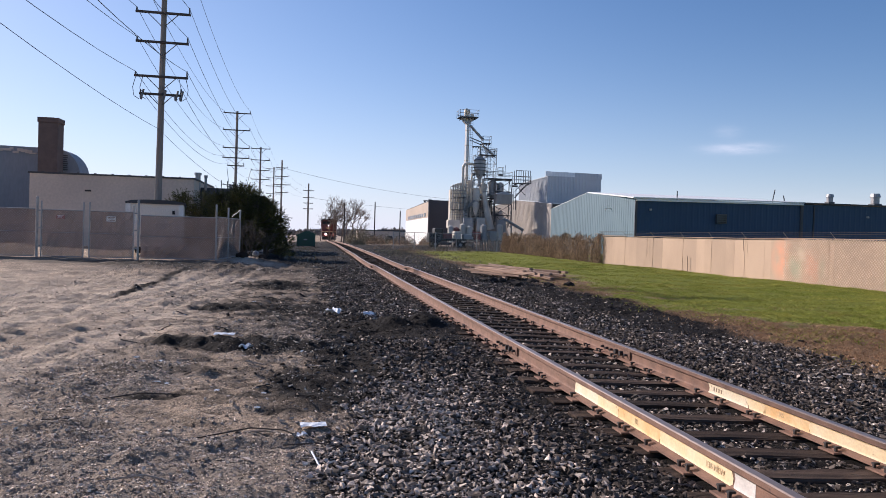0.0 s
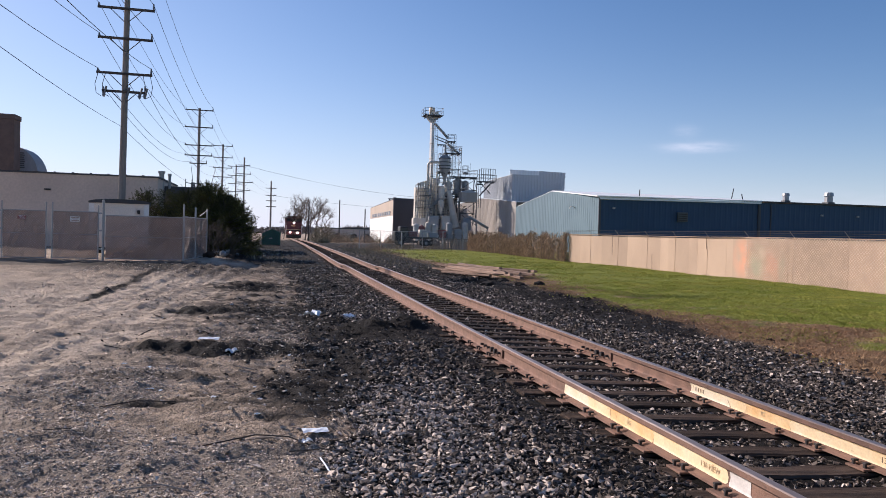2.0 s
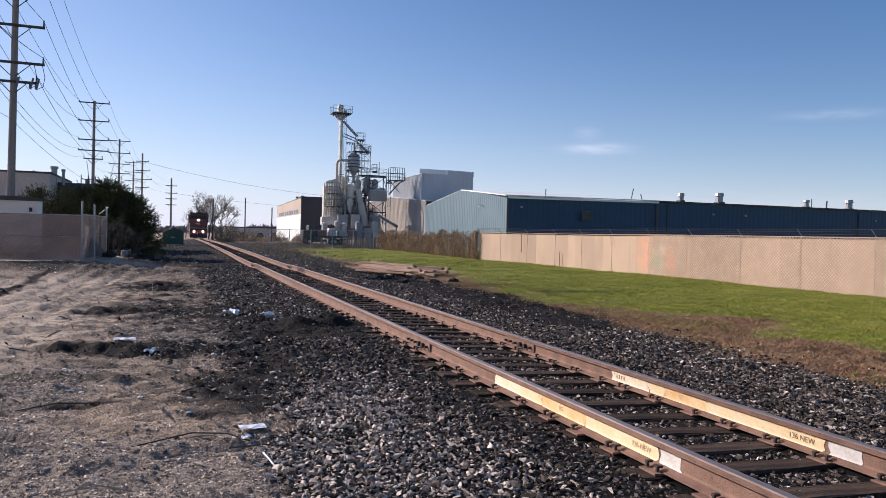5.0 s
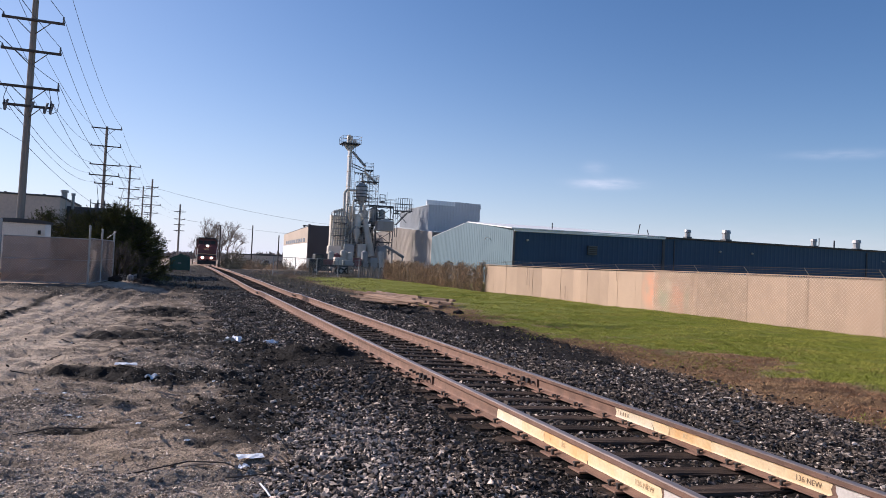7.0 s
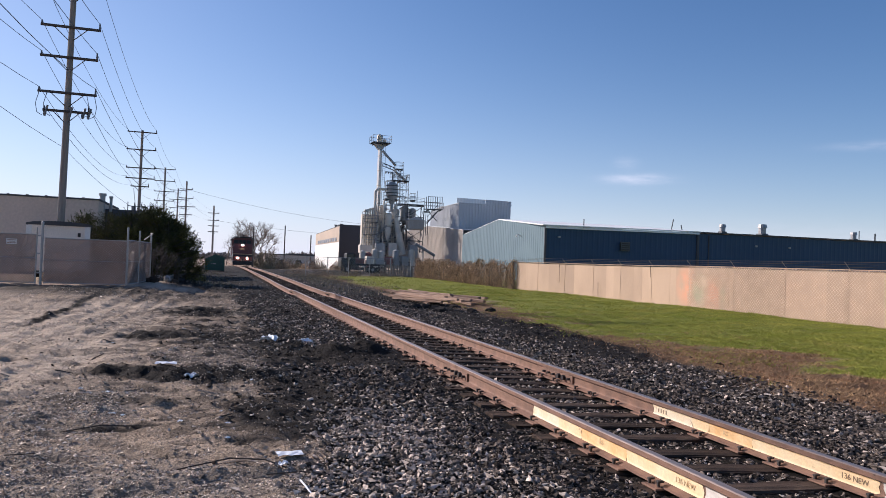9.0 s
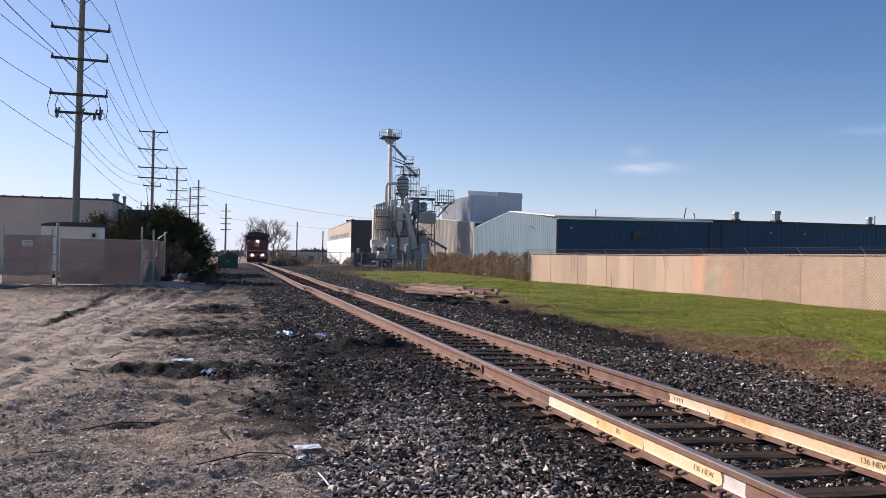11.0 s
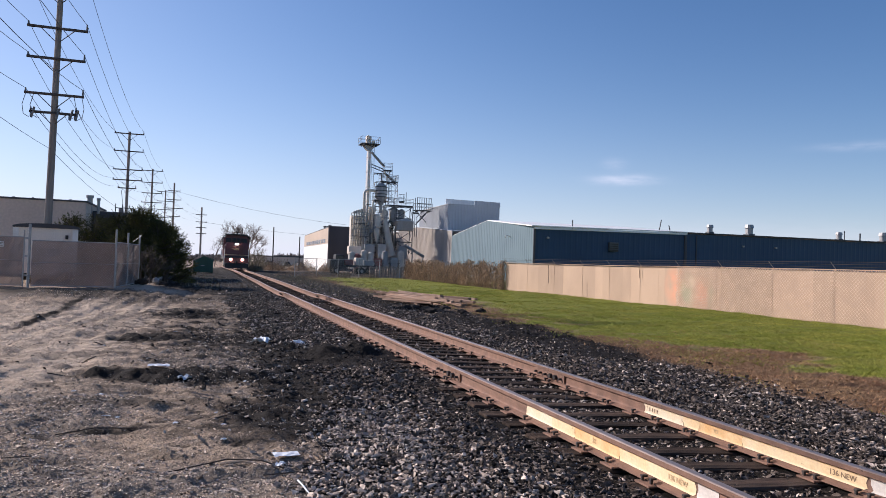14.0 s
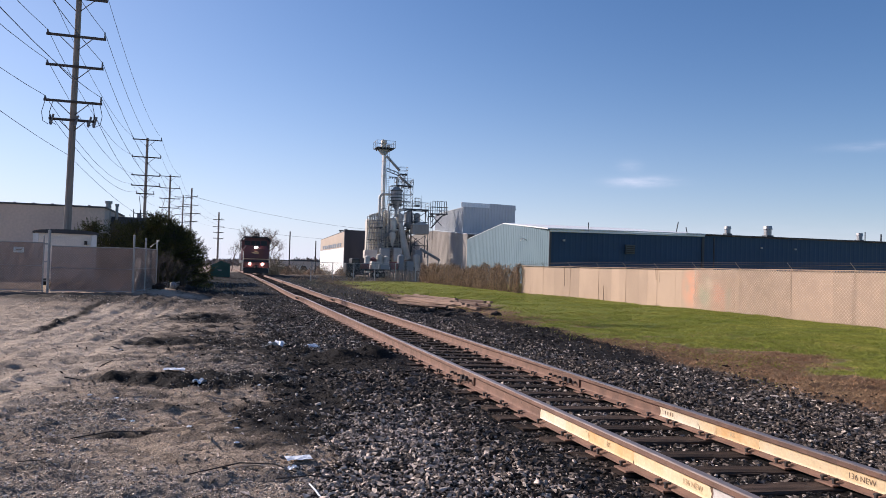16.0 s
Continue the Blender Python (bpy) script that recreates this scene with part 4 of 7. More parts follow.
def vine_fence():
    t = thing("vine_fence", "chain-link fence overgrown with dry brown hanging vines", "fence")
    rng = np.random.default_rng(14)
    ys = np.arange(46.4, 73, 2.6)
    for y in ys:
        x = fence_line(y)
        z = float(land(x, y, False))
        bm = bmesh.new()
        rod(bm, (x, y, z - 0.2), (x, y, z + 1.9), 0.03)
        part("post", bm, M["galv"], t)
    n = 80000
    y = rng.uniform(46.0, 72.5, n)
    x = np.interp(y, [38, 45, 72], [17.55, 16.6, 16.9]) - 0.12 + rng.normal(0, 0.14, n)
    col = np.clip(fbm(y * 4.5, y * 0 + 3, 5, 3) * 3.2 - 1.15, 0, 1)
    top = 1.72 + 1.1 * (fbm(y * 1.6, y * 0, 6) - 0.45) + 0.5 * (fbm(y * 5.1, y * 0, 8) - 0.5) + (rng.uniform(0, 1, n) < 0.03) * 0.25
    z = land(x, y, False) + top * rng.uniform(0, 1, n) ** (0.75 + 0.4 * col)
    keep = rng.uniform(0, 1, n) < 0.10 + 1.0 * col
    leaf_cloud("vines", np.stack([x, y, z], -1)[keep], 0.15, M["vine"], t, "dry tangled vines hanging in streaks", 15, "stuff", up=-3.0, thin=0.28)
    for k in range(90):
        yy = float(rng.uniform(46, 72.5))
        xx = fence_line(yy) - 0.1 + float(rng.normal(0, 0.08))
        zz = float(land(xx, yy, False))
        bm = bmesh.new()
        pipe(bm, [(xx, yy, zz), (xx - 0.05, yy + rng.normal(0, 0.1), zz + 0.8), (xx, yy + rng.normal(0, 0.2), zz + 1.5 + rng.uniform(0, 0.5))], 0.012, 4)
        part("stem", bm, M["twig"], t)


def gate_fence():
    """The screened chain-link gate of the yard, two leaves and a side panel, with its return along the drive."""
    Y = 31.7
    t = thing("yard_gate", "closed chain-link double gate with grey-brown privacy screen", "gate")
    side = thing("screened_fence", "chain-link fence with grey-brown privacy screen beside the gate", "fence")
    def post(parent, x, y, h, r=0.04, name="post"):
        z = float(land(x, y, False))
        bm = bmesh.new()
        rod(bm, (x, y, z - 0.1), (x, y, z + h), r, seg=10)
        bmesh.ops.create_uvsphere(bm, u_segments=8, v_segments=5, radius=r * 1.15, matrix=Matrix.Translation((x, y, z + h)))
        part(name, bm, M["galv"], parent)
    def panel(parent, a, b, h, name="screen", rail=True):
        za, zb = float(land(a[0], a[1], False)) + 0.05, float(land(b[0], b[1], False)) + 0.05
        n = 10
        bm = bmesh.new()
        rng = random.Random(int(abs(a[0] * 100)))
        d = (Vector(b) - Vector(a)).normalized()
        nv = Vector((-d.y, d.x, 0)) * 0.012
        grid = []
        for i in range(n + 1):
            p = Vector(a).lerp(Vector(b), i / n)
            z = za + (zb - za) * i / n
            grid.append([bm.verts.new((p.x + rng.uniform(-1, 1) * 0.012, p.y + rng.uniform(-1, 1) * 0.02, z + h * j / 6)) for j in range(7)])
        for c0, c1 in zip(grid, grid[1:]):
            for j in range(6):
                bm.faces.new((c0[j], c1[j], c1[j + 1], c0[j + 1]))
        bmesh.ops.solidify(bm, geom=bm.faces[:], thickness=0.01)
        sc = part(name, bm, M["screen"], parent)
        for hz in (0.02, h * 0.52, h):
            bm = bmesh.new()
            rod(bm, (a[0], a[1] - 0.03, za + hz), (b[0], b[1] - 0.03, zb + hz), 0.021 if hz != h * 0.52 else 0.012, seg=8)
            part("rail_tube", bm, M["galv"], parent)
        cloth_mesh(parent, (a[0], a[1] - 0.045), (b[0], b[1] - 0.045), za, za + h, M["galv"], cell=0.07, r=0.002)
    for a, b in ((-13.42, -11.75), (-11.60, -9.82)):
        panel(t, (a + 0.07, Y), (b - 0.07, Y), 1.90)
        for x in (a + 0.04, b - 0.04):
            post(t, x, Y - 0.03, 2.28 if abs(x + 11.7) < 0.3 or x < -13 else 2.2, 0.028, "frame_post")
    for x in (-13.55, -9.68):
        post(t, x, Y, 2.42, 0.05)
    for x in (-13.42, -9.74):
        for hz in (0.35, 1.1, 1.8):
            bm = bmesh.new()
            box(bm, x, Y - 0.03, 0.2 + hz, 0.16, 0.09, 0.06, bevel=0.01)
            part("hinge", bm, M["galv"], t)
    panel(side, (-9.58, Y), (-6.62, Y), 1.78)
    post(side, -6.58, Y, 2.35)
    panel(side, (-6.58, Y + 0.06), (-6.15, Y + 5.6), 1.82)
    for yy in (Y + 2.6, Y + 5.6):
        post(side, -6.58 + 0.077 * (yy - Y), yy, 2.3)
    panel(side, (-19.5, Y - 0.4), (-13.62, Y), 1.92)
    for x in (-16.5, -19.5):
        post(side, x, Y - 0.06 * (-13.6 - x), 2.3)
    bm = bmesh.new()
    rod(bm, (-6.1, Y + 1.5, 2.05), (-5.75, Y + 1.5, 2.35), 0.014, seg=5)
    part("barb_arm", bm, M["galv"], side)
    # two notices wired to the gate
    for x, z, w, h, c, c2 in ((-12.65, 1.70, 0.31, 0.17, "red", "white"), (-10.72, 1.66, 0.36, 0.21, "white", "ink")):
        s = thing("notice_sign", "small %s notice wired to the gate" % ("red and white" if c == "red" else "white and blue"), "sign", "notices on the gate")
        bm = bmesh.new()
        box(bm, x, Y - 0.075, z, w, 0.008, h, bevel=0.002)
        plate = part("plate", bm, M[c], s)
        for k in range(3):
            bm = bmesh.new()
            box(bm, x, Y - 0.082, z + h * (0.2 + 0.27 * k), w * (0.8 - 0.2 * (k == 1)), 0.003, h * 0.11)
            part("text_bar", bm, M[c2], s)


tan_fence()
vine_fence()
gate_fence()


# ---- utility poles and wires ----
POLES = []


def utility_pole(x, y, top, lean, arms, group="utility poles along the track", hardware=False, tank=False, stout=1.0):
    """arms: (height, half length). Returns the arm ends."""
    z = float(land(x, y, False))
    t = thing("utility_pole", "tall weathered wooden utility pole with several crossarms", "utility pole", group)
    bm = bmesh.new()
    rod(bm, (x, y, z - 0.5), (x + lean * (top - z), y, top), 0.19 * stout, 0.13 * stout, 12)
    part("shaft", bm, M["pole"], t)
    ends = []
    for h, half in arms:
        cx = x + lean * (h - z)
        bm = bmesh.new()
        box(bm, cx, y - 0.17, h - 0.06, half * 2, 0.10, 0.12 * stout, bevel=0.01)
        arm = part("crossarm", bm, M["arm"], t)
        for s in (-1, 1):
            bm = bmesh.new()
            rod(bm, (cx + s * half * 0.55, y - 0.17, h - 0.05), (cx + s * 0.1, y - 0.17, h - 0.05 - half * 0.45), 0.022, seg=5)
            part("brace", bm, M["arm"], arm)
            bm = bmesh.new()
            ex = cx + s * (half - 0.06)
            hh = 0.30 if s > 0 else 0.16
            rod(bm, (ex, y - 0.17, h + 0.06), (ex, y - 0.17, h + 0.06 + hh), 0.05, 0.035, 7)
            part("insulator", bm, M["insul"], arm)
            ends.append((ex, y - 0.17, h + 0.06 + hh * 0.9, s))
    if hardware:
        h = arms[-1][0]
        cx = x + lean * (h - z)
        for off in (-0.95, 0.15, 0.75, 1.0):
            bm = bmesh.new()
            rod(bm, (cx + off, y - 0.26, h - 0.32), (cx + off + 0.12, y - 0.26, h + 0.22), 0.055, seg=7)
            box(bm, cx + off, y - 0.25, h - 0.28, 0.12, 0.1, 0.2, bevel=0.02)
            part("cutout_switch", bm, M["insul"], t, "grey fuse cutout hanging from the crossarm")
        for s in (-1, 1):
            for q in (0.9, 1.25):
                bm = bmesh.new()
                pipe(bm, [(cx + s * q, y - 0.2, h + 0.85), (cx + s * (q + 0.12), y - 0.25, h + 0.3), (cx + s * (q + 0.05), y - 0.25, h - 0.15), (cx + s * (q - 0.2), y - 0.25, h - 0.3)], 0.016, 5)
                part("jumper_wire", bm, M["wire"], t)
    if tank:
        bm = bmesh.new()
        rod(bm, (x - 0.5, y - 0.1, 5.6), (x - 0.5, y - 0.1, 6.6), 0.24, seg=12)
        part("transformer", bm, M["insul"], t, "grey transformer can on the pole")
    return ends


def wire(a, b, sag, r=0.013, n=14):
    a, b = Vector(a), Vector(b)
    pts = []
    for i in range(n + 1):
        u = i / n
        p = a.lerp(b, u)
        p.z -= sag * 4 * u * (1 - u)
        pts.append(p)
    bm = bmesh.new()
    pipe(bm, pts, r, 4)
    return solo("power_line", bm, M["wire"], "thin dark sagging overhead cable between utility poles", "cable", "overhead cables")


def power():
    e0 = utility_pole(-10.2, -9.0, 15.2, 0.004, [(14.4, 1.33), (12.55, 1.33), (11.05, 1.30), (9.25, 1.33), (8.3, 1.05)])
    e1 = utility_pole(-10.62, 40.0, 15.4, 0.010, [(14.55, 1.36), (12.6, 1.36), (11.08, 1.31), (9.3, 1.33), (8.38, 1.06)], hardware=True)
    e2 = utility_pole(-11.55, 87.0, 15.1, 0.003, [(14.85, 1.52), (12.9, 1.52), (10.85, 1.50), (9.7, 1.50), (8.8, 0.95)], tank=True)
    e3 = utility_pole(-11.5, 125.0, 15.3, 0.002, [(15.0, 1.55), (13.1, 1.55), (11.4, 1.5), (9.9, 1.5)])
    e4 = utility_pole(-11.4, 165.0, 15.4, 0.002, [(15.0, 1.65), (13.0, 1.65), (11.2, 1.6), (9.5, 1.5)])
    e5 = utility_pole(-9.95, 172.0, 17.7, 0.0, [(15.9, 1.3), (13.9, 1.5), (12.0, 2.0), (10.2, 1.4)], stout=1.3)
    e6 = utility_pole(-4.2, 232.0, 16.4, 0.0, [(14.1, 1.6), (11.9, 1.6), (10.2, 1.5), (8.4, 1.5)], stout=1.7)
    rng = random.Random(3)
    for a, b, sag in ((e0, e1, 1.3), (e1, e2, 1.1), (e2, e3, 0.8), (e3, e4, 0.8)):
        for i in range(min(len(a), len(b), 8 if a is e0 else 10)):
            wire(a[i][:3], b[i][:3], sag * rng.uniform(0.85, 1.2))
    wire((-10.62, 39.8, 6.6), (-8.6, 82, 5.3), 0.9, 0.010)
    wire((-10.2, -9, 8.3), (-10.62, 39.8, 6.6), 0.8, 0.010)
    for i in (0, 1, 2, 3):
        wire(e4[i][:3], e6[i][:3], 1.0)
    wire((-9.9, 172, 15.9), (70, 205, 12.5), 3.0, 0.03)
    wire((-4.2, 232, 12.0), (80, 250, 11.0), 2.0, 0.035)
    for x, y, h in ((2.15, 112, 5.95), (7.55, 121, 6.7), (11.8, 121, 5.3)):
        z = float(land(x, y, False))
        bm = bmesh.new()
        rod(bm, (x, y, z - 0.3), (x, y, h), 0.11, 0.09, 8)
        solo("wooden_post", bm, M["arm"], "plain dark wooden post beside the track", "post", "plain posts")


power()


# ---- buildings ----
def ribbed(parent, name, a, b, z0, tops, material, pitch=0.3, depth=0.045, label="", thick=0.12):
    """A clad wall from a to b (its face on the right hand when walking from a to b), with upright ribs. tops: (share of the length, height)."""
    a, b = Vector((*a, 0)), Vector((*b, 0))
    L = (b - a).length
    d = (b - a) / L
    nv = Vector((d.y, -d.x, 0))
    n = max(1, int(L / pitch))
    ss, offs = [], []
    for i in range(n):
        s = L * i / n
        w = L / n
        ss += [s, s + w * 0.55, s + w * 0.67, s + w * 0.88]
        offs += [0, 0, depth, depth]
    ss += [t * L for t, _ in tops[1:-1]] + [L]
    offs += [0] * (len(tops) - 2) + [0]
    order = sorted(range(len(ss)), key=lambda i: ss[i])
    bm = bmesh.new()
    cols = []
    for i in order:
        s, o = ss[i], offs[i]
        h = float(np.interp(s / L, [t for t, _ in tops], [z for _, z in tops]))
        p, q = a + d * s + nv * o, a + d * s - nv * thick
        cols.append([bm.verts.new((p.x, p.y, z0)), bm.verts.new((p.x, p.y, h)), bm.verts.new((q.x, q.y, h)), bm.verts.new((q.x, q.y, z0))])
    for c0, c1 in zip(cols, cols[1:]):
        for k in range(4):
            bm.faces.new((c0[k], c1[k], c1[(k + 1) % 4], c0[(k + 1) % 4]))
    bm.faces.new(cols[0])
    bm.faces.new(cols[-1][::-1])
    bmesh.ops.recalc_face_normals(bm, faces=bm.faces)
    return part(name, bm, material, parent, label)


def slab(parent, name, pts, thick, material, label=""):
    bm = bmesh.new()
    prism(bm, pts, (0, 0, thick))
    return part(name, bm, material, parent, label)


def rooftop_vent(x, y, z, s=1.0):
    t = thing("roof_vent", "small grey metal roof ventilator with a cap", "roof vent", "vents on the long roof")
    bm = bmesh.new()
    box(bm, x, y, z - 0.3, 0.75 * s, 0.75 * s, 0.55)
    part("curb", bm, M["plantdark"], t)
    bm = bmesh.new()
    rod(bm, (x, y, z + 0.25), (x, y, z + 0.62 * s + 0.2), 0.36 * s, seg=12)
    part("drum", bm, M["galv"], t)
    bm = bmesh.new()
    rod(bm, (x, y, z + 0.62 * s + 0.2), (x, y, z + 0.95 * s + 0.2), 0.46 * s, 0.38 * s, seg=12)
    part("cap", bm, M["galv"], t)


def blue_warehouse():
    t = thing("blue_warehouse", "long low steel warehouse, blue side coloured as shaded, blue-green gable coloured as sunlit", "warehouse")
    z0 = -0.4
    # gable and side wall differ in tone by painted sun and shade
    ribbed(t, "gable_wall", (31.5, 101.0), (30.1, 70.0), z0, [(0, 5.75), (0.5, 7.25), (1, 5.85)], M["bluelit"], 0.62, 0.035, "blue-green ribbed gable wall, coloured as sunlit")
    ribbed(t, "side_wall", (30.1, 70.0), (48.6, 69.1), z0, [(0, 5.80), (1, 5.95)], M["blue"], 0.62, 0.02, "blue ribbed side wall, coloured as shaded")
    ribbed(t, "side_wall", (48.6, 69.05), (112, 65.9), z0, [(0, 5.90), (1, 5.95)], M["blue"], 0.62, 0.02, "blue ribbed side wall, coloured as shaded")
    slab(t, "roof", [(29.7, 69.7, 5.88), (48.7, 68.85, 6.0), (49.9, 85.2, 7.30), (31.1, 85.9, 7.28)], 0.12, M["whiteroof"], "white sheet-metal roof")
    slab(t, "roof", [(31.1, 85.9, 7.28), (49.9, 85.2, 7.30), (51.0, 101, 5.9), (31.8, 101.4, 5.8)], 0.10, M["whiteroof"], "white sheet-metal roof")
    slab(t, "roof", [(48.75, 68.7, 5.96), (112, 65.6, 6.0), (113, 84, 6.6), (49.8, 85, 6.5)], 0.12, M["darkroof"], "dark flat roof with a dark edge")
    bm = bmesh.new()
    prism(bm, [(30.06, 69.88, 5.62), (48.6, 68.98, 5.77), (48.6, 68.98, 5.97), (30.06, 69.88, 5.85)], (0, -0.13, 0))
    part("gutter", bm, M["whiteroof"], t, "white eaves gutter")
    for x, y, w in ((30.12, 69.92, 0.24), (48.5, 69.04, 0.3), (49.9, 68.97, 0.12), (78, 67.57, 0.2)):
        bm = bmesh.new()
        box(bm, x, y, z0, w, 0.14, 6.1)
        part("corner_trim", bm, M["slate"], t)
    # exhaust fan, wall lamps, low doors
    bm = bmesh.new()
    box(bm, 39.4, 69.36, 3.55, 1.15, 0.25, 1.0, bevel=0.03)
    fan = part("exhaust_fan", bm, M["plantdark"], t, "dark square exhaust fan in the wall")
    for k in range(4):
        bm = bmesh.new()
        box(bm, 39.4, 69.20, 3.66 + 0.22 * k, 0.95, 0.05, 0.06)
        part("blade", bm, M["iron"], fan)
    for x in (31.6, 56, 60.5, 80.5):
        bm = bmesh.new()
        y = 69.9 - (x - 30.1) * 0.0493
        box(bm, x, y - 0.15, 4.65, 0.25, 0.2, 0.2, bevel=0.03)
        part("wall_lamp", bm, M["galv"], t)
    bm = bmesh.new()
    pipe(bm, [(30.5, 77, 4.95), (30.1, 77, 5.1), (29.85, 77, 5.05), (29.75, 77, 4.85)], 0.05, 6)
    part("gooseneck_lamp", bm, M["white"], t, "curved white gooseneck wall lamp")
    for x, w in ((57.2, 1.1), (58.6, 1.1)):
        bm = bmesh.new()
        y = 69.9 - (x - 30.1) * 0.0493
        box(bm, x, y - 0.1, -0.2, w, 0.12, 2.25, bevel=0.02)
        part("door", bm, M["white"], t, "white-framed door")
    bm = bmesh.new()
    box(bm, 68, 67.2, 0.2, 3, 0.8, 1.5, bevel=0.05)
    part("cabinet", bm, M["galv"], t, "pale metal cabinet against the wall")
    for x in (54.5, 60.3, 74.5, 82, 95):
        rooftop_vent(x, 72.5, 6.25, 1.25 if x in (60.3, 82) else 0.95)
    for x, h, lean in ((47.3, 1.25, 0.35), (49.0, 0.65, -0.3), (75.4, 1.2, 0.0), (78.0, 1.0, 0.05), (36.0, 0.65, 0), (92.5, 0.9, -0.2)):
        s = thing("roof_pipe", "thin dark pipe standing on the roof", "pipe", "pipes on the long roof")
        bm = bmesh.new()
        rod(bm, (x, 72.5, 5.9), (x + lean, 72.5, 6.35 + h), 0.10 if abs(x - 78) < 1 else 0.06, seg=7)
        part("tube", bm, M["plantdark"], s)


def grey_block():
    t = thing("grey_tower_block", "tall grey corrugated steel building with a raised roof section", "building")
    ribbed(t, "wall", (33.0, 123.4), (32.5, 106.0), 5.5, [(0, 10.85), (1, 10.9)], M["greyclad"], 0.45, 0.06, "sunlit ribbed grey wall")
    ribbed(t, "wall", (32.5, 106.0), (40.9, 105.6), 5.5, [(0, 10.9), (1, 10.9)], M["greyclad"], 0.45, 0.03)
    slab(t, "roof", [(32.4, 105.9, 10.86), (41.0, 105.5, 10.86), (41.3, 123.4, 10.8), (32.9, 123.5, 10.8)], 0.10, M["greyclad"])
    ribbed(t, "upper_wall", (36.7, 105.75), (40.95, 105.55), 10.75, [(0, 11.65), (1, 11.55)], M["greyclad"], 0.45, 0.03)
    ribbed(t, "upper_wall", (34.4, 113), (41.1, 112.7), 10.85, [(0, 12.35), (1, 12.25)], M["whitewall"], 0.45, 0.03, "pale upper wall")


def annex():
    t = thing("annex_building", "low stained beige-grey steel annex with a shallow gable", "building")
    ribbed(t, "wall", (32.3, 142.0), (31.6, 101.2), -0.6, [(0, 7.3), (0.515, 7.8), (1, 6.5)], M["annex"], 0.5, 0.06)
    ribbed(t, "wall", (41, 142.0), (32.3, 142.0), -0.6, [(0, 7.3), (1, 7.3)], M["annex"], 0.5, 0.05)
    slab(t, "roof", [(32.2, 142.2, 7.32), (41, 142.2, 7.32), (40.5, 121, 7.82), (31.9, 121, 7.82)], 0.1, M["greyclad"])
    slab(t, "roof", [(31.9, 121, 7.82), (40.5, 121, 7.82), (40, 101.4, 6.52), (31.55, 101.4, 6.52)], 0.1, M["greyclad"])


def white_building():
    t = thing("white_factory", "white-walled factory block with tan upper band and end wall coloured as shaded", "building")
    a, b = (20.4, 181.0), (18.85, 133.5)
    zs = -1.2
    ribbed(t, "wall", a, b, zs, [(0, 4.6), (1, 4.75)], M["whitewall"], 2.5, 0.02, "bright white lower wall")
    ribbed(t, "wall", a, b, 4.76, [(0, 7.4), (1, 7.75)], M["tanwall"], 2.5, 0.02, "tan upper wall")
    d = Vector((b[0] - a[0], b[1] - a[1], 0))
    for k in range(9):
        p = Vector((*a, 0)) + d * (0.16 + 0.085 * k)
        bm = bmesh.new()
        box(bm, p.x - 0.04, p.y, 4.95, 0.12, 2.2, 0.75)
        w = part("window", bm, M["glass"], t, "small dark high window")
    # slate colour puts the shade of this sunless side into the end wall
    bm = bmesh.new()
    box(bm, 21.15, 133.9, zs, 4.2, 0.5, 9.15)
    part("end_wall", bm, M["slate"], t, "end wall coloured dark for its shaded side")
    bm = bmesh.new()
    box(bm, 18.75, 133.3, zs, 0.5, 0.5, 9.25)
    part("pilaster", bm, M["slate"], t)
    bm = bmesh.new()
    box(bm, 18.1, 133.5, 7.7, 1.1, 0.3, 0.15)
    box(bm, 17.8, 133.5, 7.5, 0.3, 0.3, 0.3)
    part("floodlight", bm, M["plantdark"], t)
    slab(t, "roof", [(18.9, 133.6, 7.8), (30, 133.6, 7.8), (31, 181, 7.4), (20.5, 181, 7.4)], 0.15, M["darkroof"])


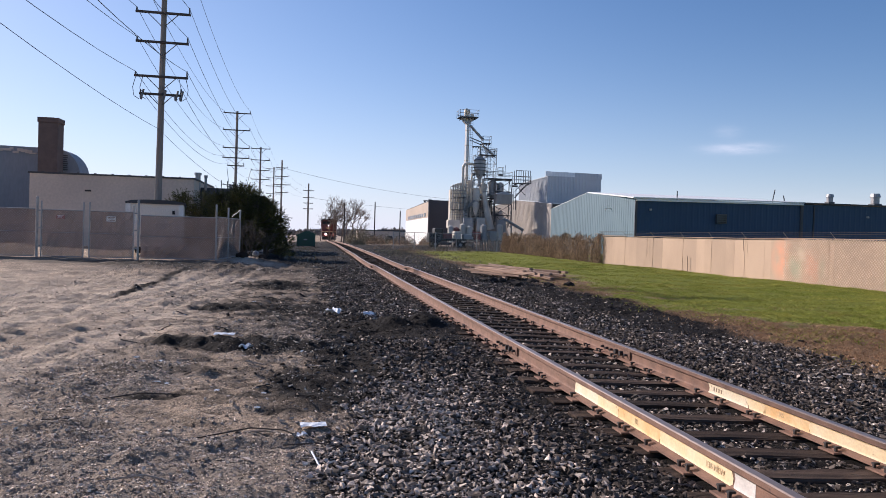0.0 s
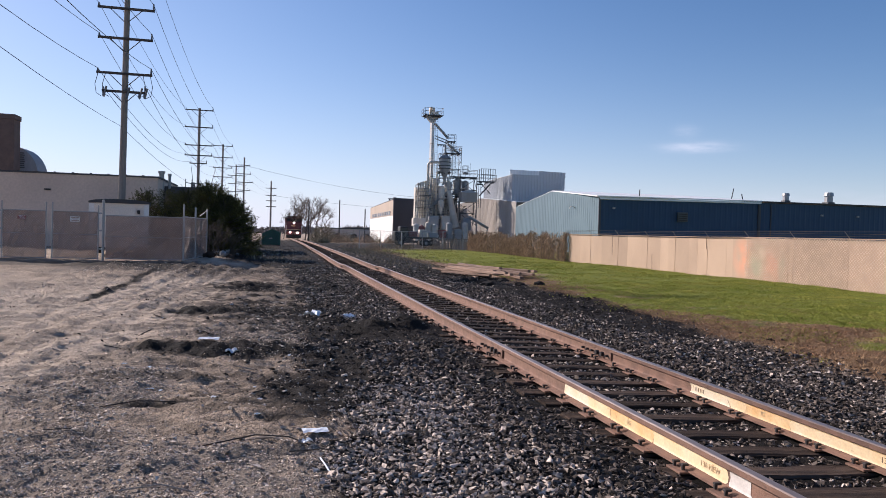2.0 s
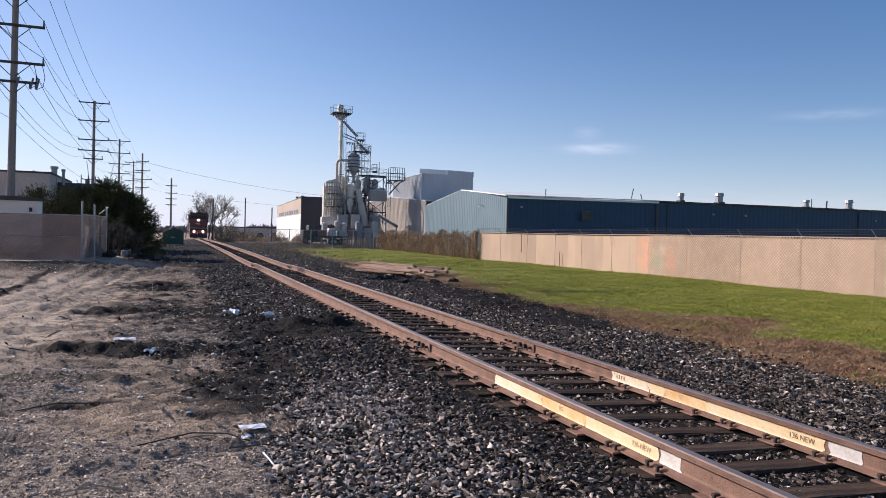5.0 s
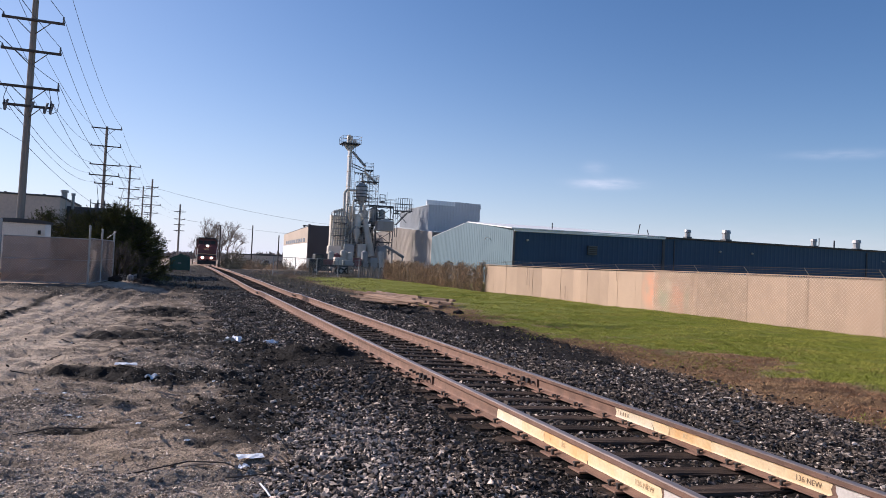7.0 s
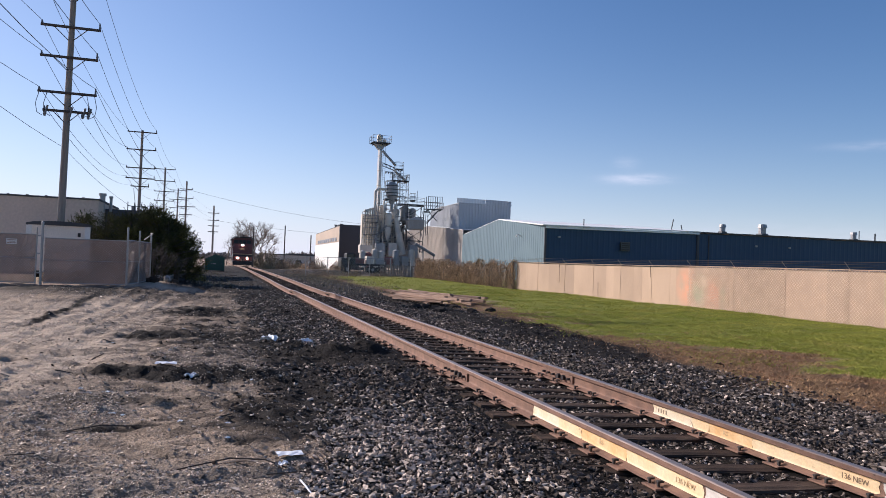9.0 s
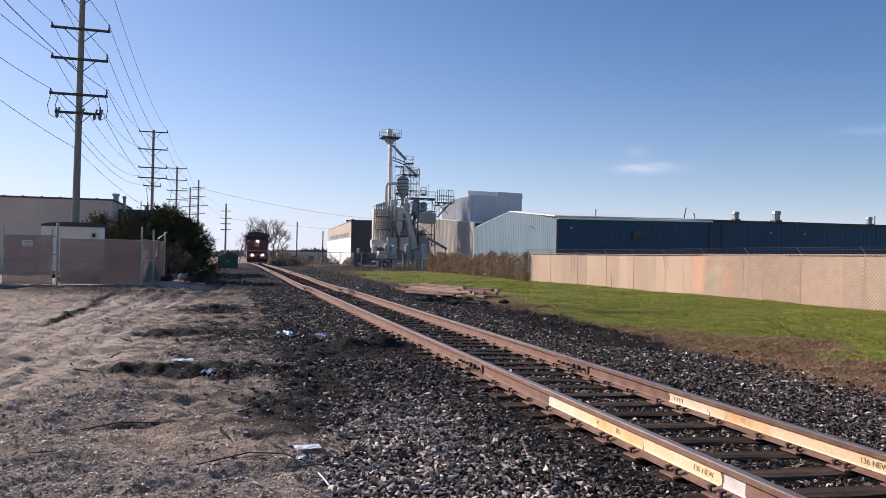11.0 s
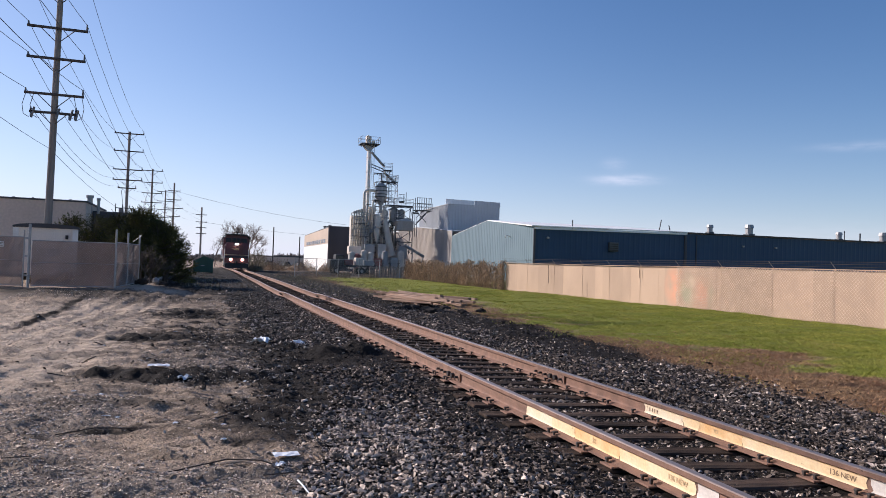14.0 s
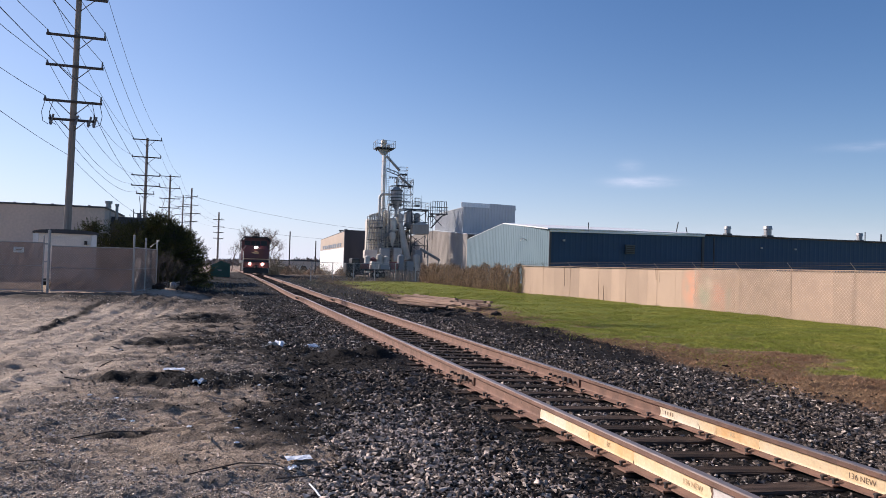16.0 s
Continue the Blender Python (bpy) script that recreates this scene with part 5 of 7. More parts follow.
def low_tan_building():
    t = thing("tan_block_building", "low flat-roofed building with stained tan rendered wall", "building")
    bm = bmesh.new()
    box(bm, -14.85, 52.5, -0.2, 9.6, 9, 4.75)
    part("wall", bm, M["tanblock"], t)
    bm = bmesh.new()
    box(bm, -14.85, 52.5, 4.55, 9.75, 9.15, 0.10)
    part("coping", bm, M["darkroof"], t)
    for k in range(9):
        bm = bmesh.new()
        box(bm, -18.9 + k * 1.0, 47.98, 4.64, 0.12, 0.12, 0.05)
        part("cap_stone", bm, M["darkroof"], t)
    bm = bmesh.new()
    box(bm, -12.1, 47.95, 1.6, 1.6, 0.12, 0.35)
    part("hood", bm, M["darkroof"], t, "dark hood over an opening")
    bm = bmesh.new()
    box(bm, -16.3, 47.97, 3.55, 0.35, 0.08, 0.10)
    part("wall_fitting", bm, M["iron"], t)
    s = thing("dark_rear_extension", "dark low extension with rooftop stacks and rails", "building")
    bm = bmesh.new()
    box(bm, -8.9, 54, -0.2, 2.2, 7, 4.4)
    part("wall", bm, M["slate"], s)
    bm = bmesh.new()
    box(bm, -7.6, 56, -0.2, 3.2, 7, 4.1)
    part("wall", bm, M["slate"], s)
    for x, r, h in ((-10.15, 0.17, 5.1), (-9.65, 0.09, 4.95)):
        bm = bmesh.new()
        rod(bm, (x, 50.2, 4), (x, 50.2, h), r, seg=10)
        rod(bm, (x, 50.2, h - 0.1), (x, 50.2, h + 0.05), r * 1.35, seg=10)
        part("stack", bm, M["plantgrey"], s)
    for x in (-8.7, -8.3, -7.9):
        bm = bmesh.new()
        rod(bm, (x, 50.6, 3.9), (x, 50.6, 4.75 - 0.1 * (x + 8.7)), 0.03, seg=6)
        rod(bm, (x, 50.6, 4.5), (x + 0.4, 50.6, 4.45), 0.025, seg=6)
        part("roof_rail", bm, M["plantdark"], s)
    for x, l in ((-9.0, -0.25), (-8.0, 0.45)):
        bm = bmesh.new()
        rod(bm, (x + 0.5, 54, 4), (x + 0.5 + l, 54, 5.9), 0.02, seg=5)
        part("aerial", bm, M["galv"], s)


def arched_shed():
    t = thing("arched_shed", "large blue-grey shed with a curved barrel roof", "building")
    pts = [(-45, 62.0, -0.2), (-20.9, 62.0, -0.2), (-20.9, 62.0, 5.2)]
    pts += [(-20.9 - 1.9 * (1 - math.cos(radians(a))), 62.0, 5.2 + 2.25 * math.sin(radians(a))) for a in range(12, 91, 13)]
    pts += [(-30, 62.0, 7.55), (-38, 62.0, 7.3), (-45, 62.0, 6.8)]
    bm = bmesh.new()
    prism(bm, pts, (0, 2.5, 0))
    part("shell", bm, M["greyshed"], t)
    rng = random.Random(2)
    for k in range(40):
        bm = bmesh.new()
        box(bm, -24.4 - k * 0.31, 61.96, 7.22 - rng.uniform(0, 0.3), rng.uniform(0.25, 0.6), 0.1, rng.uniform(0.08, 0.3), rz=rng.uniform(-3, 3))
        part("edge_sheet", bm, M["tanblock"], t, "ragged weathered roof edging")
    for k in range(8):
        bm = bmesh.new()
        box(bm, -22.05, 61.95, 5.75 + k * 0.16, 0.42 - 0.05 * (k % 3), 0.04, 0.08)
        part("louvre", bm, M["slate"], t, "dark louvre slat")
    c = thing("brick_chimney", "square dark brick chimney with a corbelled cap", "chimney")
    bm = bmesh.new()
    box(bm, -22.62, 60.5, 0, 1.38, 1.38, 9.2, bevel=0.02)
    part("shaft", bm, M["brick"], c)
    bm = bmesh.new()
    box(bm, -22.62, 60.5, 9.2, 1.5, 1.5, 0.38, bevel=0.03)
    part("cap", bm, M["brick"], c)


def storage_trailer():
    t = thing("box_trailer", "pale box trailer with a dark curved roof behind the gate", "trailer")
    x0, x1, y0, y1 = -11.1, -8.62, 36.0, 42.0
    cream = mat("cream_trailer_skin", (0.86, 0.78, 0.68), (0.78, 0.70, 0.61), 1.0, 0.55, fine=20, spots=((0.45, 0.36, 0.3), 0.08))
    z = 0.55
    bm = bmesh.new()
    box(bm, (x0 + x1) / 2, (y0 + y1) / 2, z, x1 - x0, y1 - y0, 2.05, bevel=0.03)
    part("body", bm, cream, t, "pale cream ribbed body")
    for k in range(22):
        bm = bmesh.new()
        box(bm, x0 + 0.15 + k * 0.104, y0 - 0.012, z + 0.1, 0.03, 0.03, 1.8)
        part("rib", bm, cream, t)
    pts = [(x0 - 0.08, y0 - 0.12, 2.57)] + [(x0 - 0.08 + (x1 - x0 + 0.16) * k / 10, y0 - 0.12, 2.64 + 0.12 * math.sin(math.pi * k / 10) ** 0.5) for k in range(11)] + [(x1 + 0.08, y0 - 0.12, 2.57)]
    bm = bmesh.new()
    prism(bm, pts, (0, y1 - y0 + 0.24, 0))
    part("roof", bm, M["darkroof"], t, "dark curved roof")
    for x in (x0 + 0.05, x1 - 0.12):
        bm = bmesh.new()
        box(bm, x, y0 - 0.04, z, 0.22, 0.06, 2.0, bevel=0.01)
        part("corner_post", bm, M["white"], t, "white corner post")
    bm = bmesh.new()
    box(bm, x1 - 0.45, y0 - 0.06, 2.1, 0.12, 0.08, 0.18)
    part("lamp", bm, M["iron"], t)
    for x in (x0 + 0.35, x1 - 0.35):
        bm = bmesh.new()
        rod(bm, (x - 0.12, y0 + 2.5, 0.53), (x + 0.12, y0 + 2.5, 0.53), 0.36, seg=16)
        part("wheel", bm, M["tyre"], t)
    bm = bmesh.new()
    box(bm, (x0 + x1) / 2, y0 + 0.6, 0.12, 0.15, 0.15, 0.45)
    part("jack_leg", bm, M["iron"], t)
    t.matrix_world = Matrix.Translation((x1, y0, 0)) @ Matrix.Rotation(radians(9), 4, "Z") @ Matrix.Translation((-x1, -y0, 0))


blue_warehouse()
grey_block()
annex()
white_building()
low_tan_building()
arched_shed()
storage_trailer()


# ---- the grain plant ----
def railing(parent, pts, h=1.05, r=0.03):
    bm = bmesh.new()
    for a, b in zip(pts, pts[1:]):
        n = max(1, int((Vector(b) - Vector(a)).length / 1.1))
        for k in range(n + 1):
            p = Vector(a).lerp(Vector(b), k / n)
            rod(bm, p, p + Vector((0, 0, h)), r, seg=5)
        for hh in (h * 0.5, h):
            rod(bm, Vector(a) + Vector((0, 0, hh)), Vector(b) + Vector((0, 0, hh)), r, seg=5)
    part("railing", bm, M["plantgrey"], parent)


def deck(parent, x0, x1, y0, y1, z, rail=True, m="plantdark"):
    bm = bmesh.new()
    n = max(3, int((y1 - y0) / 0.22))
    for k in range(n):
        box(bm, (x0 + x1) / 2, y0 + (y1 - y0) * (k + 0.5) / n, z - 0.1, x1 - x0, 0.09, 0.10)
    for k in range(3):
        box(bm, x0 + (x1 - x0) * (0.15 + 0.35 * k), (y0 + y1) / 2, z - 0.3, 0.12, y1 - y0, 0.16)
    part("platform", bm, M[m], parent)
    if rail:
        railing(parent, [(x0, y0, z), (x1, y0, z), (x1, y1, z), (x0, y1, z), (x0, y0, z)])


def frame_tower(parent, x0, x1, y0, y1, z0, z1, bay, r=0.07, m="plantgrey"):
    bm = bmesh.new()
    cs = [(x0, y0), (x1, y0), (x1, y1), (x0, y1)]
    for x, y in cs:
        rod(bm, (x, y, z0), (x, y, z1), r, seg=6)
    z, k = z0, 0
    while z < z1 - 0.2:
        zz = min(z + bay, z1)
        for (xa, ya), (xb, yb) in zip(cs, cs[1:] + cs[:1]):
            rod(bm, (xa, ya, zz), (xb, yb, zz), r * 0.8, seg=5)
            if k % 2:
                rod(bm, (xa, ya, z), (xb, yb, zz), r * 0.55, seg=5)
            else:
                rod(bm, (xb, yb, z), (xa, ya, zz), r * 0.55, seg=5)
        z, k = zz, k + 1
    part("steel_frame", bm, M[m], parent)


def ladder(parent, x, y, z0, z1):
    bm = bmesh.new()
    for s in (-0.2, 0.2):
        rod(bm, (x + s, y, z0), (x + s, y, z1), 0.03, seg=5)
    z = z0
    while z < z1:
        rod(bm, (x - 0.2, y, z), (x + 0.2, y, z), 0.018, seg=4)
        z += 0.35
    part("ladder", bm, M["plantgrey"], parent)


def grain_plant():
    t = thing("bucket_elevator", "tall white steel bucket elevator with a railed head platform", "elevator tower")
    bm = bmesh.new()
    box(bm, 21.9, 114, -0.4, 0.54, 0.46, 20.3, rz=25)
    part("leg_casing", bm, M["whitewall"], t, "tall square white casing")
    for z in np.arange(1.5, 19.5, 2.4):
        bm = bmesh.new()
        box(bm, 21.9, 114, float(z), 0.64, 0.56, 0.08, rz=25)
        part("flange", bm, M["plant"], t)
    bm = bmesh.new()
    prism(bm, [(21.55, 113.6, 19.35), (22.2, 113.6, 19.35), (22.9, 113.6, 20.22), (20.8, 113.6, 20.22)], (0, 0.8, 0))
    part("head_bracket", bm, M["plantgrey"], t)
    deck(t, 20.4, 23.4, 112.6, 115.4, 20.4, m="plantdark")
    bm = bmesh.new()
    box(bm, 21.75, 114, 20.4, 0.8, 0.8, 0.7, bevel=0.1)
    rod(bm, (21.35, 113.9, 21.3), (22.15, 113.9, 21.3), 0.45, seg=14)
    rod(bm, (21.5, 113.4, 21.5), (21.5, 112.9, 21.5), 0.2, seg=10)
    box(bm, 22.5, 113.6, 20.4, 0.5, 0.5, 0.6, bevel=0.05)
    part("head_housing", bm, M["plant"], t, "rounded pale head housing with motor")
    for a, b, r in (((22.25, 113.8, 19.2), (24.5, 113.8, 16.95), 0.21), ((24.4, 113.6, 16.0), (26.5, 113.6, 14.4), 0.19)):
        bm = bmesh.new()
        rod(bm, a, b, r, seg=10)
        for q in (0.25, 0.6, 0.95):
            c = Vector(a).lerp(Vector(b), q)
            rod(bm, c, c + (Vector(b) - Vector(a)).normalized() * 0.08, r * 1.35, seg=10)
        part("spout", bm, M["plantgrey"], t, "slanting grey spout with flanges")
    bm = bmesh.new()
    for dz in (0.0, 0.45):
        rod(bm, (22.2, 113.4, 16.75 + dz), (24.3, 113.4, 16.05 + dz), 0.07, seg=6)
    for k in range(7):
        x = 22.25 + 0.33 * k
        z = 16.75 - 0.11 * k
        rod(bm, (x, 113.4, z), (x + (0.3 if k % 2 else 0), 113.4, z + 0.45), 0.035, seg=5)
    part("truss", bm, M["plantdark"], t, "dark steel truss walkway")
    ladder(t, 22.45, 113.3, 0.5, 20.2)

    t.matrix_world = pose(-0.5, 0, 0)
    p = thing("grain_dryer", "cluster of pale pipes, cyclones, bins and railed platforms", "processing plant")
    frame_tower(p, 25.1, 26.6, 113.0, 114.6, 10.8, 15.4, 1.15, 0.045)
    frame_tower(p, 23.1, 24.7, 113.0, 114.6, 9.6, 14.4, 1.6, 0.05)
    frame_tower(p, 24.2, 25.2, 113.2, 114.2, 14.4, 16.3, 0.95, 0.04)
    for x0, x1, z, dy, rail in ((24.2, 25.5, 16.35, 1.1, True), (23.7, 26.5, 14.5, 1.6, True), (22.5, 23.7, 15.75, 0.5, False), (25.0, 29.2, 10.8, 2.2, True), (23.4, 26.3, 7.6, 1.4, True), (22.6, 24.9, 11.4, 1.2, True), (26.9, 27.7, 11.5, 0.8, True)):
        deck(p, x0, x1, 112.4, 112.4 + dy, z, rail)
    ladder(p, 25.3, 112.5, 10.9, 14.5)
    ladder(p, 25.3, 112.4, 14.6, 16.4)
    ladder(p, 24.9, 112.2, 4.4, 10.8)
    bm = bmesh.new()
    for z0, z1, r0, r1 in ((11.9, 13.6, 0.92, 0.92), (10.6, 11.9, 0.28, 0.92), (13.6, 14.15, 0.92, 0.45), (14.15, 15.8, 0.14, 0.14), (9.4, 10.6, 0.26, 0.26)):
        rod(bm, (23.9, 113.0, z0), (23.9, 113.0, z1), r0, r1, 20)
    cyclone = part("cyclone", bm, M["plantgrey"], p, "grey cylindrical cyclone with conical base")
    for z in (11.9, 12.35, 12.9, 13.5):
        bm = bmesh.new()
        rod(bm, (23.9, 113.0, z), (23.9, 113.0, z + 0.12), 1.02, seg=20)
        part("band", bm, M["plantdark"], cyclone, "dark steel band")
    bm = bmesh.new()
    pipe(bm, [(21.2, 113, 2.5), (21.2, 113, 12.3)] + arc((21.85, 113, 12.3), 0.65, 180, 90, 6) + [(23.1, 113, 12.95)], 0.21, 12)
    part("duct", bm, M["plant"], p, "bent pale duct")
    bm = bmesh.new()
    pipe(bm, [(22.6, 112.8, 3.5), (22.6, 112.8, 10.9)] + arc((23.2, 112.8, 10.9), 0.6, 180, 90, 5) + [(23.8, 112.8, 11.5)], 0.15, 10)
    part("duct", bm, M["plant"], p, "bent pale duct")
    # risers in a row
    for k, x in enumerate((19.75, 20.12, 20.5, 20.88, 21.25)):
        bm = bmesh.new()
        top = 9.1 + 0.12 * k
        rod(bm, (x - 0.25, 113.2, 2.0), (x, 113.2, top), 0.13, seg=9)
        for z in (3.5, 5.2, 6.9, 8.4):
            rod(bm, (x - 0.25 * (top - z) / 7, 113.2, z), (x - 0.25 * (top - z) / 7, 113.2, z + 0.12), 0.19, seg=9)
        rod(bm, (x, 113.2, top), (x, 113.2, top + 0.45), 0.19, seg=9)
        part("riser_pipe", bm, M["plant"], p, "upright pale riser pipe with flanges")
    frame_tower(p, 19.5, 21.5, 112.3, 114.2, 1.0, 9.3, 1.9, 0.05)
    for x, w, z0, z1, m in ((20.5, 1.9, 1.6, 8.9, "plant"), (23.3, 2.3, 1.8, 9.3, "plantgrey"), (25.4, 1.7, 1.8, 7.4, "annex")):
        bm = bmesh.new()
        box(bm, x, 115.2, z0, w, 1.6, z1 - z0, bevel=0.08)
        column = part("dryer_column", bm, M[m], p, "tall weathered steel dryer column")
        z = z0 + 0.5
        while z < z1 - 0.3:
            bm = bmesh.new()
            box(bm, x, 114.36, z, w * 0.94, 0.1, 0.10)
            part("louvre", bm, M["plantdark"], column, "dark horizontal louvre")
            z += 0.75
    for z, x0, x1 in ((5.6, 19.3, 21.9), (7.6, 19.5, 21.6)):
        deck(p, x0, x1, 112.0, 112.7, z)
    # vessels of the middle
    for x, y, r, z0, z1, low, m in ((23.4, 112.6, 0.55, 7.2, 8.9, 0.5, "plant"), (23.2, 112.0, 0.5, 5.9, 6.7, 1.2, "plant"), (22.4, 113.6, 0.45, 8.6, 10.2, 0.7, "plant"), (24.6, 113.4, 0.6, 8.0, 9.8, 0.8, "plant"), (26.2, 113.6, 0.7, 8.2, 10.2, 0.9, "plantgrey"), (27.6, 113.8, 0.55, 8.2, 10.0, 0.7, "plantgrey")):
        bm = bmesh.new()
        rod(bm, (x, y, z0), (x, y, z1), r, seg=18)
        rod(bm, (x, y, z1), (x, y, z1 + r * 0.5), r, 0.15, seg=18)
        rod(bm, (x, y, z0 - low), (x, y, z0), 0.12, r, seg=18)
        for z in (z0 + 0.1, z1 - 0.15):
            rod(bm, (x, y, z), (x, y, z + 0.07), r * 1.07, seg=18)
        part("bin", bm, M[m], p, "cylindrical steel bin with conical ends")
    bm = bmesh.new()
    rod(bm, (25.75, 112.3, 2.6), (24.5, 112.3, 8.4), 0.70, 0.36, 14)
    part("chute", bm, M["plant"], p, "broad slanting pale chute")
    bm = bmesh.new()
    rod(bm, (22.0, 112.3, 6.2), (24.2, 112.3, 8.2), 0.12, seg=8)
    rod(bm, (21.2, 112.2, 5.6), (23.6, 112.2, 6.9), 0.10, seg=8)
    part("cross_pipe", bm, M["plantgrey"], p)
    frame_tower(p, 22.0, 24.3, 112.4, 114.0, 1.5, 9.8, 1.9, 0.05, "plant")
    frame_tower(p, 26.4, 29.2, 112.6, 114.4, 3.0, 10.7, 1.9, 0.08, "plantdark")
    frame_tower(p, 24.4, 26.3, 112.8, 114.4, 3.0, 10.7, 1.9, 0.06, "plantgrey")
    rng = random.Random(9)
    for k in range(46):
        bm = bmesh.new()
        x, z = rng.uniform(21.4, 27.6), rng.uniform(3.2, 9.2)
        y = rng.uniform(112.3, 113.6)
        if rng.random() < 0.55:
            up = rng.uniform(0.7, 1.9)
            pipe(bm, [(x, y, z), (x, y, z + up), (x + 0.15, y, z + up + 0.2), (x + rng.uniform(0.4, 1.2), y, z + up + 0.25)], rng.choice((0.05, 0.07, 0.10)), 7)
        else:
            rod(bm, (x, y, z), (x + rng.uniform(0.8, 2.0), y, z), rng.choice((0.04, 0.06, 0.08)), seg=7)
        part("pipe_run", bm, M[rng.choice(("plant", "plantgrey", "plantdark"))], p)
    for x, w, z, h, m in ((19.6, 2.0, 2.6, 1.3, "plant"), (21.9, 1.6, 2.4, 1.9, "plantgrey"), (23.9, 1.4, 2.2, 2.2, "plant"), (27.3, 1.3, 2.2, 2.0, "plantgrey")):
        bm = bmesh.new()
        box(bm, x, 111.6, z, w, 1.4, h, bevel=0.14)
        part("housing", bm, M[m], p, "boxy weathered machine housing")
    bm = bmesh.new()
    box(bm, 27.5, 111.4, 6.7, 2.6, 1.6, 1.5)
    part("head_house", bm, M["annex"], p, "small pale gabled head house")
    bm = bmesh.new()
    prism(bm, [(26.05, 110.5, 8.15), (28.95, 110.5, 8.15), (27.5, 110.5, 8.65)], (0, 1.9, 0))
    part("head_house_roof", bm, M["greyclad"], p)
    bm = bmesh.new()
    rod(bm, (28.0, 112.6, 10.8), (28.0, 112.6, 13.0), 0.03, seg=5)
    part("aerial", bm, M["plantdark"], p)
    p.matrix_world = pose(-0.5, 0, 0)
    # stair tower
    s = thing("stair_tower", "dark steel outdoor stair tower beside the plant", "stairs")
    for x in (29.9, 30.65, 31.4, 32.2):
        for y in (110.9, 112.1):
            bm = bmesh.new()
            rod(bm, (x, y, 5.8 if x < 30 else 10.0), (x, y, 12.1), 0.05, seg=6)
            part("post", bm, M["plantdark"], s)
    deck(s, 29.6, 32.4, 110.8, 112.2, 10.1)
    for z in (11.1, 12.05):
        bm = bmesh.new()
        rod(bm, (29.9, 110.9, z), (32.2, 110.9, z), 0.035, seg=5)
        part("railing", bm, M["plantdark"], s)
    for k in range(9):
        bm = bmesh.new()
        box(bm, 29.7 + 0.19 * k, 110.9, 7.8 + 0.21 * k, 0.28, 0.8, 0.05)
        part("step", bm, M["plantdark"], s)
    for dz, r in ((0.0, 0.09), (1.0, 0.04)):
        bm = bmesh.new()
        rod(bm, (29.6, 110.5, 7.7 + dz), (31.4, 110.5, 9.75 + dz), r, seg=5)
        part("stringer", bm, M["plantdark"], s)
    bm = bmesh.new()
    rod(bm, (29.9, 111.5, 9.9), (31.6, 111.5, 8.2), 0.06, seg=5)
    rod(bm, (29.3, 111.5, 9.6), (30.4, 111.5, 9.6), 0.12, seg=6)
    part("brace", bm, M["plantdark"], s)
    s.matrix_world = pose(-1.0, 0, 0)
    # shorter yard machinery in front
    for x, w, h, m, lab in ((18.0, 0.9, 2.2, "plant", "pale tank on legs"), (18.9, 1.0, 1.9, "red", "faded red hopper"), (19.9, 1.0, 2.5, "plant", "pale tank on legs"), (20.9, 1.02, 2.2, "plant", "pale tank on legs"), (22.0, 1.2, 1.8, "red", "faded red hopper"), (23.2, 1.04, 2.5, "plantgrey", "grey tank on legs"), (24.5, 1.2, 2.0, "plantgrey", "grey hopper"), (25.7, 1.0, 2.6, "plant", "pale tank on legs")):
        h_ = thing("yard_hopper", lab + " standing in the plant yard", "hopper", "yard machinery")
        bm = bmesh.new()
        if w < 1.05:
            rod(bm, (x, 108, 1.3), (x, 108, 0.6 + h), w / 2, seg=16)
            rod(bm, (x, 108, 0.6 + h), (x, 108, 0.85 + h), w / 2, 0.12, seg=16)
        else:
            box(bm, x, 108, 1.3, w, 1.5, h - 1.0, bevel=0.15)
        part("bin", bm, M[m], h_)
        bm = bmesh.new()
        prism(bm, [(x - w / 2, 107.1, 1.35), (x + w / 2, 107.1, 1.35), (x + 0.2, 107.1, 0.4), (x - 0.2, 107.1, 0.4)], (0, 1.8, 0))
        part("cone", bm, M[m], h_)
        for sx in (-1, 1):
            for sy in (-1, 1):
                bm = bmesh.new()
                rod(bm, (x + sx * w * 0.45, 108 + sy * 0.8, -0.4), (x + sx * w * 0.45, 108 + sy * 0.8, 1.5), 0.07, seg=6)
                part("leg", bm, M["plantdark"], h_)
    c = thing("auger_conveyor", "dark slanting auger conveyor at the plant's foot", "conveyor")
    bm = bmesh.new()
    rod(bm, (26.2, 108, 4.3), (29.4, 108, 2.6), 0.22, seg=8)
    rod(bm, (27.5, 108, -0.4), (27.5, 108, 3.6), 0.1, seg=6)
    rod(bm, (28.6, 108, -0.4), (29.3, 108, 2.6), 0.1, seg=6)
    part("tube", bm, M["plantgrey"], c)


grain_plant()


